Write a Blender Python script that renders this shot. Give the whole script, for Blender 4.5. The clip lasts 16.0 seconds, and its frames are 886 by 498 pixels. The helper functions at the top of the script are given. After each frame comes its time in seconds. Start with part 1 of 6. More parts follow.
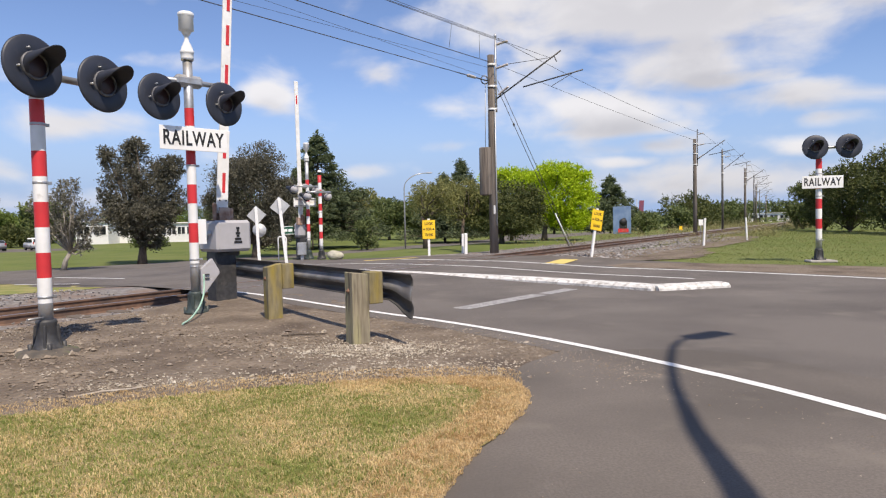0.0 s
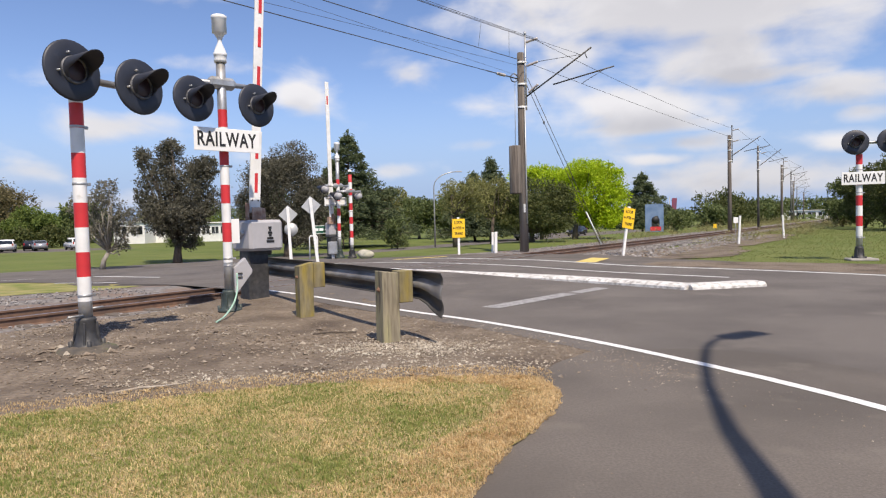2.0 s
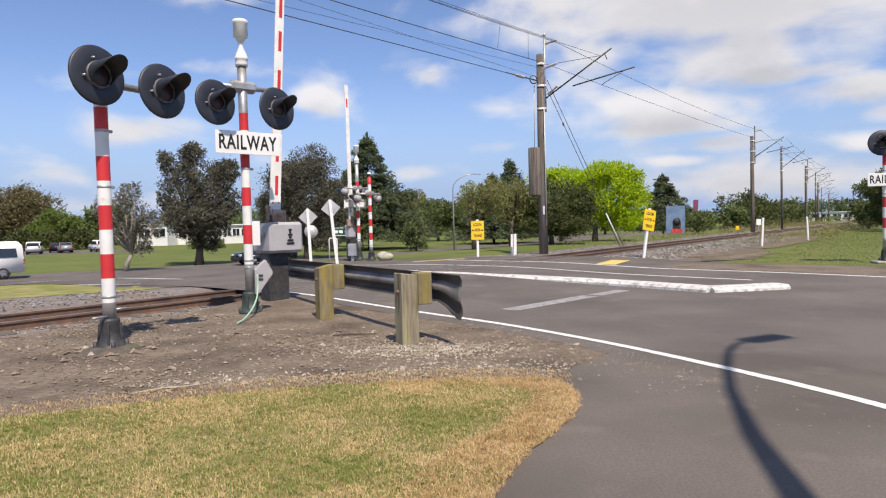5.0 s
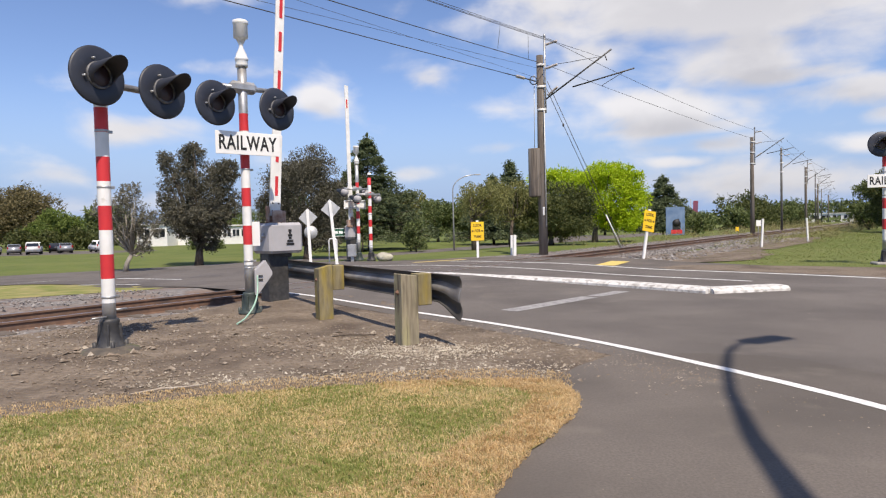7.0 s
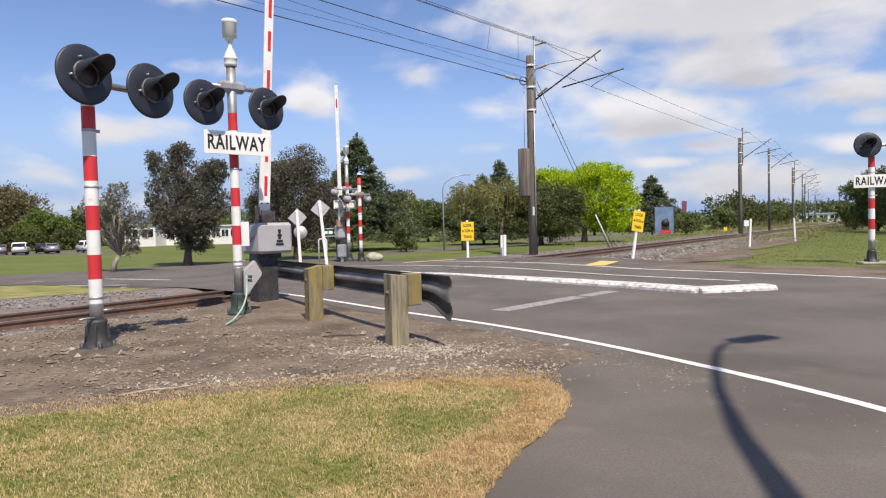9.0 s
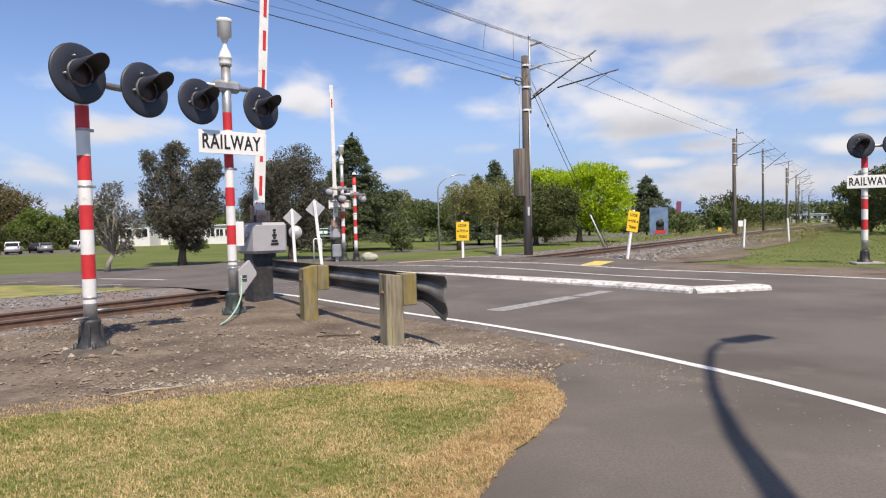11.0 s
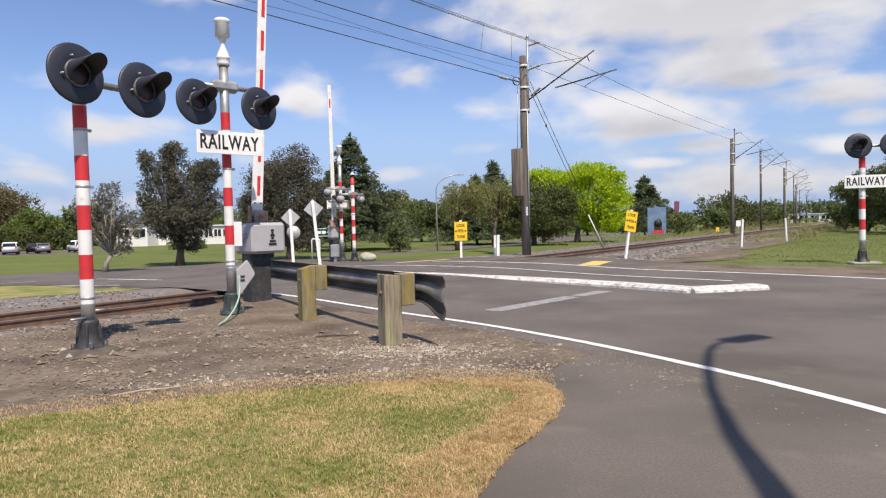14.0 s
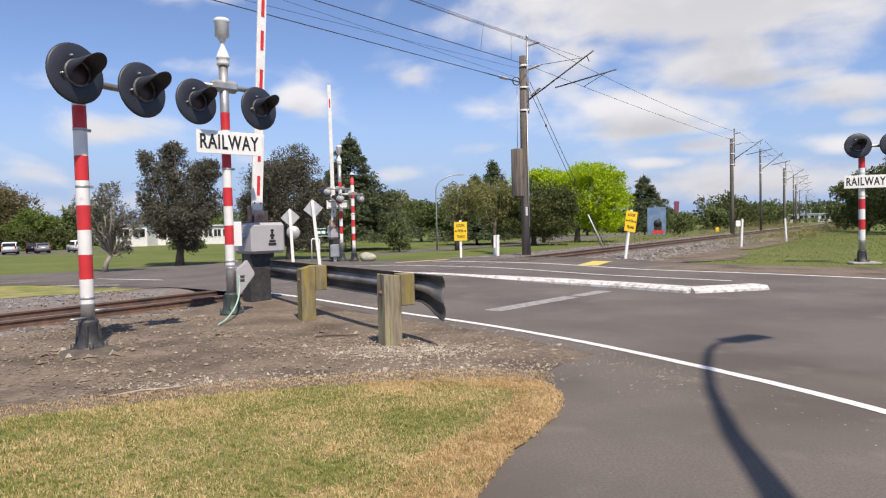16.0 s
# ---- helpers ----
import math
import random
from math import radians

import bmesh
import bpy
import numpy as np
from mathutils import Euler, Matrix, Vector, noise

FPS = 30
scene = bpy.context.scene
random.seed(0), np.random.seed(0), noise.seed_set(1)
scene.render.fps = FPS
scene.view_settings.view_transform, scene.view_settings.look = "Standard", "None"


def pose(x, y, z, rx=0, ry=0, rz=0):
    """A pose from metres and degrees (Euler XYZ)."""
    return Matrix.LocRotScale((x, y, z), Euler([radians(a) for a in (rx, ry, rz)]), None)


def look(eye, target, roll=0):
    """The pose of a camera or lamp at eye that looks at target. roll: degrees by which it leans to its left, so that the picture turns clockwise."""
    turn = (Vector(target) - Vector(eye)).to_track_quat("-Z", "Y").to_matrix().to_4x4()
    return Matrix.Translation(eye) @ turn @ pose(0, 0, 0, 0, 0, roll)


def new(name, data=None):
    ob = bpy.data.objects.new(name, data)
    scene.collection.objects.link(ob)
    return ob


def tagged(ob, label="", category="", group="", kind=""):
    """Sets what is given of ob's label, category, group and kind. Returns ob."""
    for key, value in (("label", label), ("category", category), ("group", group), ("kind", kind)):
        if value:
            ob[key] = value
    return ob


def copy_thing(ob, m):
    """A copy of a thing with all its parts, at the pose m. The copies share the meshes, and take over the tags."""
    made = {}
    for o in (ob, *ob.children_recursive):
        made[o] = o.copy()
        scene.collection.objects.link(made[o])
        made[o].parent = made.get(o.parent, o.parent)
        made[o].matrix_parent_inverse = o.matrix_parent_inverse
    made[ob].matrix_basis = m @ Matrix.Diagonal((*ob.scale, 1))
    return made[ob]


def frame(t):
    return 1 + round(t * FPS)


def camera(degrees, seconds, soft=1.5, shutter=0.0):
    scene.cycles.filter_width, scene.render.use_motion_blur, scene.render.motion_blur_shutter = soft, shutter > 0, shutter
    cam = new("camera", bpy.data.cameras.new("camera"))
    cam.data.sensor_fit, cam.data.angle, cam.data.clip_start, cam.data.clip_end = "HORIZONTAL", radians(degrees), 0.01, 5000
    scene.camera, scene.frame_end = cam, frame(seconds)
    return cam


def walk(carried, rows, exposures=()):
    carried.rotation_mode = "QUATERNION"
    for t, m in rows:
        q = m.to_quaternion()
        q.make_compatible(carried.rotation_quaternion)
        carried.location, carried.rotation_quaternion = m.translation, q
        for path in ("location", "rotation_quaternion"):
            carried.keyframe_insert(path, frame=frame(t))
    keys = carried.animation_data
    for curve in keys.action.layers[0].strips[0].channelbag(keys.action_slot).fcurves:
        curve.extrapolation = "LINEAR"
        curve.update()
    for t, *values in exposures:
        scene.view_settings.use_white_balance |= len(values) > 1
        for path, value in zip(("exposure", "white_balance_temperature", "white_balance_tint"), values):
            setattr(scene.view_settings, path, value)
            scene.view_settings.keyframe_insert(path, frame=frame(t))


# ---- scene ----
# ---- camera and its way: held by hand on one spot, turning a little ----
cam = camera(67.42, 16.0, 1.2)
EYE = (0.0, 0.0, 1.35)
TURNS = [
    (0.0, 87.780, -1.265, -2.793), (0.5, 87.754, -1.441, -2.302), (1.0, 87.712, -1.556, -1.330), (1.5, 87.693, -1.485, -0.731),
    (2.0, 87.737, -1.481, -0.218), (2.5, 87.779, -1.452, 0.291), (3.0, 87.810, -1.488, 0.640), (3.5, 87.864, -1.573, 0.992),
    (4.0, 87.900, -1.573, 1.223), (6.5, 88.025, -1.506, 1.468), (7.0, 88.029, -1.451, 1.400), (7.5, 88.064, -1.481, 1.260),
    (8.0, 88.034, -1.460, 1.030), (8.5, 88.028, -1.439, 0.777), (9.0, 88.013, -1.458, 0.542), (11.5, 88.000, -1.389, 0.059),
    (12.0, 88.000, -1.401, 0.005), (12.5, 88.000, -1.401, 0.001), (13.0, 88.000, -1.401, 0.001), (13.5, 88.001, -1.405, -0.011),
    (14.0, 88.001, -1.420, -0.034), (14.5, 88.000, -1.412, -0.054), (15.0, 88.000, -1.412, -0.054), (16.0, 88.000, -1.412, -0.054),
]


def aim(tilt, roll, turn):
    return Matrix.Translation(EYE) @ pose(0, 0, 0, 0, 0, turn) @ pose(0, 0, 0, tilt) @ pose(0, 0, 0, 0, 0, roll)


walk(cam, [(t, aim(a, b, c)) for t, a, b, c in TURNS], [(0.0, 0.17, 6700, 11.5), (16.0, 0.17, 6700, 11.5)])

# ---- light ----
SHADOW_BEARING, SUN_HEIGHT = -20.0, 54.5  # degrees: where shadows point, clockwise from +y; height of the sun


def make_world():
    w = bpy.data.worlds.new("sky")
    scene.world = w
    w.use_nodes = True
    nt = w.node_tree
    nt.nodes.clear()
    N, L = nt.nodes.new, nt.links.new
    out, bg = N("ShaderNodeOutputWorld"), N("ShaderNodeBackground")
    sky = N("ShaderNodeTexSky")
    sky.sky_type, sky.sun_disc = "NISHITA", False
    sky.sun_elevation, sky.sun_rotation = radians(SUN_HEIGHT), radians(SHADOW_BEARING + 180)
    sky.air_density, sky.dust_density, sky.ozone_density = 1.0, 0.15, 3.0
    co = N("ShaderNodeTexCoord")

    def math_node(op, a, b=None, c=None):
        n = N("ShaderNodeMath")
        n.operation = op
        for k, v in enumerate((a, b, c)):
            if v is None:
                continue
            if isinstance(v, (int, float)):
                n.inputs[k].default_value = v
            else:
                L(v, n.inputs[k])
        return n.outputs[0]

    sep = N("ShaderNodeSeparateXYZ")
    L(co.outputs["Generated"], sep.inputs[0])
    x, y, z = sep.outputs
    # bearing and height angles of the way seen, in degrees
    az = math_node("MULTIPLY", math_node("ARCTAN2", x, y), 57.2958)
    el = math_node("MULTIPLY", math_node("ARCSINE", z), 57.2958)
    # cloud banks, the last one unseen overhead: bearing, height, half width, half height, density, greyness
    banks = [(24, 17.5, 16, 4.2, 1.0, 0.35), (38, 17, 8, 3.5, 0.9, 0.5), (10, 17.5, 8, 3.2, 0.75, 0.15), (22, 12.3, 9, 2.2, 0.85, 0.55), (26, 10.7, 5, 1.0, 0.7, 0.9), (13, 13.5, 5, 2.0, 0.6, 0.3),
             (16.5, 8.9, 5.0, 2.0, 0.95, 0.0), (17, 7.4, 5.5, 0.8, 0.75, 0.75), (21, 5.9, 4.6, 0.8, 0.6, 0.9), (30, 8.9, 7, 1.3, 0.7, 0.75), (5.5, 9.8, 3.0, 1.5, 0.5, 0.2),
             (-2.5, 12.4, 2.4, 1.1, 0.5, 0.6), (-11.4, 10.7, 2.3, 1.2, 0.85, 0.1), (-25.5, 8.1, 4.6, 1.2, 0.62, 0.6), (-19, 13.0, 4.5, 0.8, 0.5, 0.2), (-20.5, 18.6, 5.0, 1.0, 0.5, 0.3),
             (-31, 4.6, 4, 0.9, 0.36, 0.6), (-28, 2.2, 9, 0.9, 0.3, 0.4), (-3.8, 4.6, 2.6, 0.8, 0.6, 0.55), (3.5, 6.6, 2.2, 0.6, 0.5, 0.7), (18.5, 4.7, 2.4, 0.6, 0.75, 0.0),
             # the final bank is a grey veil above view, added to mute blue fill light
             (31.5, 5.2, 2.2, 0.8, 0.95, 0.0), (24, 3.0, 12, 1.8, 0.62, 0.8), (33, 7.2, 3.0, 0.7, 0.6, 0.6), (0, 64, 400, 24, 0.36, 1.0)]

    def density(lift):
        e = math_node("ADD", el, lift)
        comb = N("ShaderNodeCombineXYZ")
        L(math_node("MULTIPLY", az, 0.1), comb.inputs[0])
        L(math_node("MULTIPLY", e, 0.19), comb.inputs[1])
        n1 = N("ShaderNodeTexNoise")
        n1.inputs["Scale"].default_value, n1.inputs["Detail"].default_value, n1.inputs["Roughness"].default_value = 1.5, 10, 0.5
        n1.inputs["Distortion"].default_value = 0.25
        L(comb.outputs[0], n1.inputs["Vector"])
        n2 = N("ShaderNodeTexNoise")
        n2.inputs["Scale"].default_value, n2.inputs["Detail"].default_value = 0.5, 5
        L(comb.outputs[0], n2.inputs["Vector"])
        total = None
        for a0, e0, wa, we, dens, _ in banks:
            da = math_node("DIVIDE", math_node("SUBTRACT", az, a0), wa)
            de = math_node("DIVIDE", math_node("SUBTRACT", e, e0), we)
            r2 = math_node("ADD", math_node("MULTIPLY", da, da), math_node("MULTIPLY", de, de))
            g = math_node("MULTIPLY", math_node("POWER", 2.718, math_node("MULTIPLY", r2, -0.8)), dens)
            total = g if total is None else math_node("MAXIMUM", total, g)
        d = math_node("ADD", total, math_node("MULTIPLY", math_node("SUBTRACT", n1.outputs["Fac"], 0.5), 1.55))
        return math_node("ADD", d, math_node("MULTIPLY", math_node("SUBTRACT", n2.outputs["Fac"], 0.5), 0.45))

    def greyness():
        """How much of the cloud seen is grey belly: the greyest bank there."""
        total = None
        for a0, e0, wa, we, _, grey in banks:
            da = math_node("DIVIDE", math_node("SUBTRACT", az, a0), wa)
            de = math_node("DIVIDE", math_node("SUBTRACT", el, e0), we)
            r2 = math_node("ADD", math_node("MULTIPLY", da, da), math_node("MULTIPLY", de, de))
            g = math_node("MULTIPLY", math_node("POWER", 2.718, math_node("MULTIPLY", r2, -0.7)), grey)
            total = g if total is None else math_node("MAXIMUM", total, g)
        return total

    dens = density(0.0)
    ramp = N("ShaderNodeMapRange")
    ramp.interpolation_type = "SMOOTHSTEP"
    ramp.inputs["From Min"].default_value, ramp.inputs["From Max"].default_value = 0.10, 0.74
    L(dens, ramp.inputs["Value"])
    # tops are white, bellies grey: how much cloud lies just above
    shade = N("ShaderNodeMapRange")
    shade.interpolation_type = "SMOOTHSTEP"
    shade.inputs["From Min"].default_value, shade.inputs["From Max"].default_value = 0.30, 0.95
    L(density(1.3), shade.inputs["Value"])
    cl = N("ShaderNodeMix")
    cl.data_type = "RGBA"
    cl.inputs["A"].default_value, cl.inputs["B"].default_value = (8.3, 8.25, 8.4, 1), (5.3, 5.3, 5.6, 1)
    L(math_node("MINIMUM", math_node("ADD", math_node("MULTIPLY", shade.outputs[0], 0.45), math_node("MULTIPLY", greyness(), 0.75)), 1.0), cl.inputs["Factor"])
    mix = N("ShaderNodeMix")
    mix.data_type = "RGBA"
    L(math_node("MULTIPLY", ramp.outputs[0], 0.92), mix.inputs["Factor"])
    tint = N("ShaderNodeMix")
    tint.data_type, tint.blend_type = "RGBA", "MULTIPLY"
    tint.inputs["Factor"].default_value, tint.inputs["B"].default_value = 1.0, (1.06, 1.08, 1.28, 1)
    L(sky.outputs[0], tint.inputs["A"])
    haze, hz = N("ShaderNodeMapRange"), N("ShaderNodeMix")
    haze.interpolation_type = "SMOOTHSTEP"
    haze.inputs["From Min"].default_value, haze.inputs["From Max"].default_value = 13.0, 0.0
    L(el, haze.inputs["Value"])
    hz.data_type = "RGBA"
    L(haze.outputs[0], hz.inputs["Factor"])
    L(tint.outputs["Result"], hz.inputs["A"])
    hz.inputs["B"].default_value = (3.15, 4.4, 6.9, 1)
    L(hz.outputs["Result"], mix.inputs["A"])
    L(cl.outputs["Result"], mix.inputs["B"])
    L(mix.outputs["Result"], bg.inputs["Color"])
    bg.inputs["Strength"].default_value = 0.1
    L(bg.outputs[0], out.inputs["Surface"])


make_world()
sun = new("sun", bpy.data.lights.new("sun", "SUN"))
sun.data.energy, sun.data.angle, sun.data.color = 5.0, radians(0.55), (1.0, 0.895, 0.77)
_b, _e = radians(SHADOW_BEARING), radians(SUN_HEIGHT)
sun.matrix_world = look((0, 0, 30), (math.sin(_b) * math.cos(_e), math.cos(_b) * math.cos(_e), 30 - math.sin(_e)))


# ---- materials ----
def material(name, color, rough=0.6, metal=0.0, color2=None, scale=6.0, detail=5, bump=0.0, bump_scale=40.0, color3=None, scale3=0.5,
             stretch=(1, 1, 1), vary=0.0, spec=0.5, lo=0.35, hi=0.65, lo3=0.45, hi3=0.65, world_space=False, color4=None, scale4=2.0, lo4=0.5, hi4=0.7):
    """Two colours mixed by noise, a third in wider patches, and relief."""
    m = bpy.data.materials.new(name)
    m.use_nodes = True
    nt = m.node_tree
    N, L = nt.nodes.new, nt.links.new
    b = nt.nodes["Principled BSDF"]
    b.inputs["Roughness"].default_value, b.inputs["Metallic"].default_value = rough, metal
    b.inputs["Specular IOR Level"].default_value = spec
    co, mp = N("ShaderNodeTexCoord"), N("ShaderNodeMapping")
    mp.inputs["Scale"].default_value = stretch
    if world_space:
        geo = N("ShaderNodeNewGeometry")
        L(geo.outputs["Position"], mp.inputs["Vector"])
    else:
        L(co.outputs["Object"], mp.inputs["Vector"])

    def noise_mix(fac_scale, a, bcol, low, high):
        n, r, mx = N("ShaderNodeTexNoise"), N("ShaderNodeMapRange"), N("ShaderNodeMix")
        n.inputs["Scale"].default_value, n.inputs["Detail"].default_value = fac_scale, detail
        L(mp.outputs[0], n.inputs["Vector"])
        r.inputs["From Min"].default_value, r.inputs["From Max"].default_value = low, high
        L(n.outputs["Fac"], r.inputs["Value"])
        mx.data_type = "RGBA"
        L(r.outputs[0], mx.inputs["Factor"])
        for sock, v in (("A", a), ("B", bcol)):
            if isinstance(v, tuple):
                mx.inputs[sock].default_value = (*v, 1)
            else:
                L(v, mx.inputs[sock])
        return mx.outputs["Result"]

    col = noise_mix(scale, color, color2 or tuple(c * 0.8 for c in color), lo, hi)
    if color3:
        col = noise_mix(scale3, col, color3, lo3, hi3)
    if color4:
        col = noise_mix(scale4, col, color4, lo4, hi4)
    if vary:
        oi, hv = N("ShaderNodeObjectInfo"), N("ShaderNodeHueSaturation")
        r = N("ShaderNodeMapRange")
        r.inputs["To Min"].default_value, r.inputs["To Max"].default_value = 1 - vary, 1 + vary
        L(oi.outputs["Random"], r.inputs["Value"])
        L(r.outputs[0], hv.inputs["Value"])
        L(col, hv.inputs["Color"])
        col = hv.outputs[0]
    L(col, b.inputs["Base Color"])
    if bump:
        n, bp = N("ShaderNodeTexNoise"), N("ShaderNodeBump")
        n.inputs["Scale"].default_value, n.inputs["Detail"].default_value = bump_scale, 4
        L(mp.outputs[0], n.inputs["Vector"])
        bp.inputs["Strength"].default_value, bp.inputs["Distance"].default_value = 1.0, bump
        L(n.outputs["Fac"], bp.inputs["Height"])
        L(bp.outputs[0], b.inputs["Normal"])
    return m


def leaf_material(name, a, b, lit=0.25):
    """Leaves: each clump has its own tone; some light comes through."""
    m = bpy.data.materials.new(name)
    m.use_nodes = True
    nt = m.node_tree
    N, L = nt.nodes.new, nt.links.new
    p = nt.nodes["Principled BSDF"]
    p.inputs["Roughness"].default_value, p.inputs["Specular IOR Level"].default_value = 0.6, 0.25
    g, mx = N("ShaderNodeNewGeometry"), N("ShaderNodeMix")
    mx.data_type = "RGBA"
    mx.inputs["A"].default_value, mx.inputs["B"].default_value = (*a, 1), (*b, 1)
    L(g.outputs["Random Per Island"], mx.inputs["Factor"])
    L(mx.outputs["Result"], p.inputs["Base Color"])
    tr, add = N("ShaderNodeBsdfTranslucent"), N("ShaderNodeMixShader")
    L(mx.outputs["Result"], tr.inputs["Color"])
    add.inputs[0].default_value = lit
    L(p.outputs[0], add.inputs[1])
    L(tr.outputs[0], add.inputs[2])
    L(add.outputs[0], nt.nodes["Material Output"].inputs["Surface"])
    return m


asphalt = material("asphalt", (0.112, 0.099, 0.088), 0.9, color2=(0.175, 0.158, 0.142), scale=70, bump=0.004, bump_scale=120, color3=(0.097, 0.086, 0.078), scale3=0.5, lo3=0.40, hi3=0.70,
                   spec=0.3, world_space=True, color4=(0.185, 0.165, 0.142), scale4=1.1, lo4=0.56, hi4=0.85)
asphalt_path = material("worn asphalt", (0.122, 0.106, 0.092), 0.9, color2=(0.160, 0.141, 0.122), scale=60, bump=0.003, bump_scale=130, color3=(0.098, 0.086, 0.075), scale3=0.5, lo3=0.42, hi3=0.62,
                        spec=0.3, world_space=True, color4=(0.21, 0.185, 0.155), scale4=1.3, lo4=0.58, hi4=0.85)
paint_white = material("road paint", (0.78, 0.78, 0.76), 0.75, color2=(0.62, 0.62, 0.60), scale=14, color3=(0.35, 0.34, 0.33), scale3=30, lo3=0.62, hi3=0.72, world_space=True)
paint_worn = material("worn road paint", (0.42, 0.41, 0.40), 0.8, color2=(0.24, 0.235, 0.23), scale=9, color3=(0.16, 0.155, 0.15), scale3=35, lo3=0.45, hi3=0.7, world_space=True)
paint_yellow = material("yellow paint", (0.72, 0.55, 0.14), 0.7, color2=(0.6, 0.46, 0.14), scale=12, world_space=True)
dirt = material("stony dirt", (0.148, 0.114, 0.080), 0.95, color2=(0.232, 0.187, 0.138), scale=16, detail=12, bump=0.06, bump_scale=17, color3=(0.100, 0.074, 0.052), scale3=0.9, world_space=True, color4=(0.31, 0.25, 0.185), scale4=1.7, lo4=0.58, hi4=0.85)
dirt_pale = material("pale gravel", (0.43, 0.39, 0.33), 0.95, color2=(0.27, 0.235, 0.2), scale=22, detail=8, bump=0.02, bump_scale=35, color3=(0.36, 0.30, 0.23), scale3=1.5, world_space=True)
ballast_mat = material("ballast", (0.25, 0.235, 0.22), 0.95, color2=(0.14, 0.125, 0.115), scale=9, bump=0.05, bump_scale=14, color3=(0.2, 0.15, 0.12), scale3=1.2, world_space=True)
grass_far = material("park grass", (0.100, 0.130, 0.034), 0.9, color2=(0.135, 0.165, 0.045), scale=0.5, detail=10, bump=0.03, bump_scale=9, color3=(0.145, 0.165, 0.052), scale3=0.11, spec=0.15, world_space=True)
grass_soil = material("dry lawn", (0.33, 0.24, 0.12), 0.95, color2=(0.19, 0.185, 0.06), scale=2.2, detail=9, bump=0.02, bump_scale=60, color3=(0.34, 0.27, 0.15), scale3=0.9, spec=0.1, world_space=True)
verge_mat = material("dry verge", (0.33, 0.29, 0.13), 0.95, color2=(0.18, 0.21, 0.06), scale=1.5, detail=9, bump=0.03, bump_scale=20, spec=0.1, world_space=True)

# ---- the lie of the land ----
TX, TY = math.sin(radians(35.3)), math.cos(radians(35.3))  # along the track
TRACK_OFF = -11.6  # the track's distance from the eye's spot, along (TY, -TX)


def on_track(s, off=0.0):
    n = TRACK_OFF + off
    return (TY * n + TX * s, -TX * n + TY * s)


def smooth(a, b, v):
    v = min(1.0, max(0.0, (v - a) / (b - a)))
    return v * v * (3 - 2 * v)


def land(x, y):
    """Height of the ground: it falls away gently beyond the track."""
    beyond = TRACK_OFF - (TY * x - TX * y)
    return -1.15 * smooth(8, 27, beyond)


def crown(x, y):
    """The road climbs a little to meet the rails."""
    return 0.088 * (1 - smooth(1.3, 6.0, abs(TY * x - TX * y - TRACK_OFF)))


def bank(x, y):
    """Ballast spills up towards the road on the track's far side."""
    o = TRACK_OFF - (TY * x - TX * y)
    return (crown(x, y) + 0.03) * smooth(0.8, 2.0, o) * (1 - smooth(22, 26, TX * x + TY * y))


def part(name, bm, mat, parent=None, label="", smooth_faces=False):
    me = bpy.data.meshes.new(name)
    bm.to_mesh(me)
    bm.free()
    if smooth_faces:
        me.polygons.foreach_set("use_smooth", [True] * len(me.polygons))
    for m in (mat if isinstance(mat, (list, tuple)) else [mat]):
        me.materials.append(m)
    ob = new(name, me)
    if parent is not None:
        ob.parent = parent
    if label:
        ob["label"] = label
    return ob


def thing(name, x, y, z=None, turn=0.0):
    e = new(name)
    e.empty_display_size = 0.2
    e.matrix_basis = pose(x, y, land(x, y) if z is None else z, 0, 0, turn)
    return e


def add_box(bm, c, s, m=None, bevel=0.0, mat=0):
    """A box with its centre c and size s, in the frame m."""
    r = bmesh.ops.create_cube(bm, size=1.0, matrix=(m or Matrix()) @ Matrix.Translation(c) @ Matrix.Diagonal((*s, 1)))
    vs = r["verts"]
    fs = {f for v in vs for f in v.link_faces}
    for f in fs:
        f.material_index = mat
    if bevel:
        es = list({e for v in vs for e in v.link_edges})
        out = bmesh.ops.bevel(bm, geom=es, offset=bevel, segments=1, affect="EDGES")
        for f in out["faces"]:
            f.material_index = mat
    return vs


def add_tube(bm, pts, radii, seg=10, cap=True, mat=0):
    """A round tube along points."""
    pts = [Vector(p) for p in pts]
    if not isinstance(radii, (list, tuple)):
        radii = [radii] * len(pts)
    rings = []
    prev = None
    for i, p in enumerate(pts):
        d = (pts[min(i + 1, len(pts) - 1)] - pts[max(i - 1, 0)]).normalized()
        a = prev if prev is not None else (Vector((0, 0, 1)) if abs(d.z) < 0.9 else Vector((1, 0, 0)))
        u = (a - d * a.dot(d)).normalized()
        prev = u
        v = d.cross(u)
        rings.append([bm.verts.new(p + (u * math.cos(2 * math.pi * k / seg) + v * math.sin(2 * math.pi * k / seg)) * radii[i]) for k in range(seg)])
    for r0, r1 in zip(rings, rings[1:]):
        for k in range(seg):
            f = bm.faces.new((r0[k], r0[(k + 1) % seg], r1[(k + 1) % seg], r1[k]))
            f.smooth, f.material_index = True, mat
    if cap:
        for r in (rings[0][::-1], rings[-1]):
            f = bm.faces.new(r)
            f.material_index = mat
    return rings


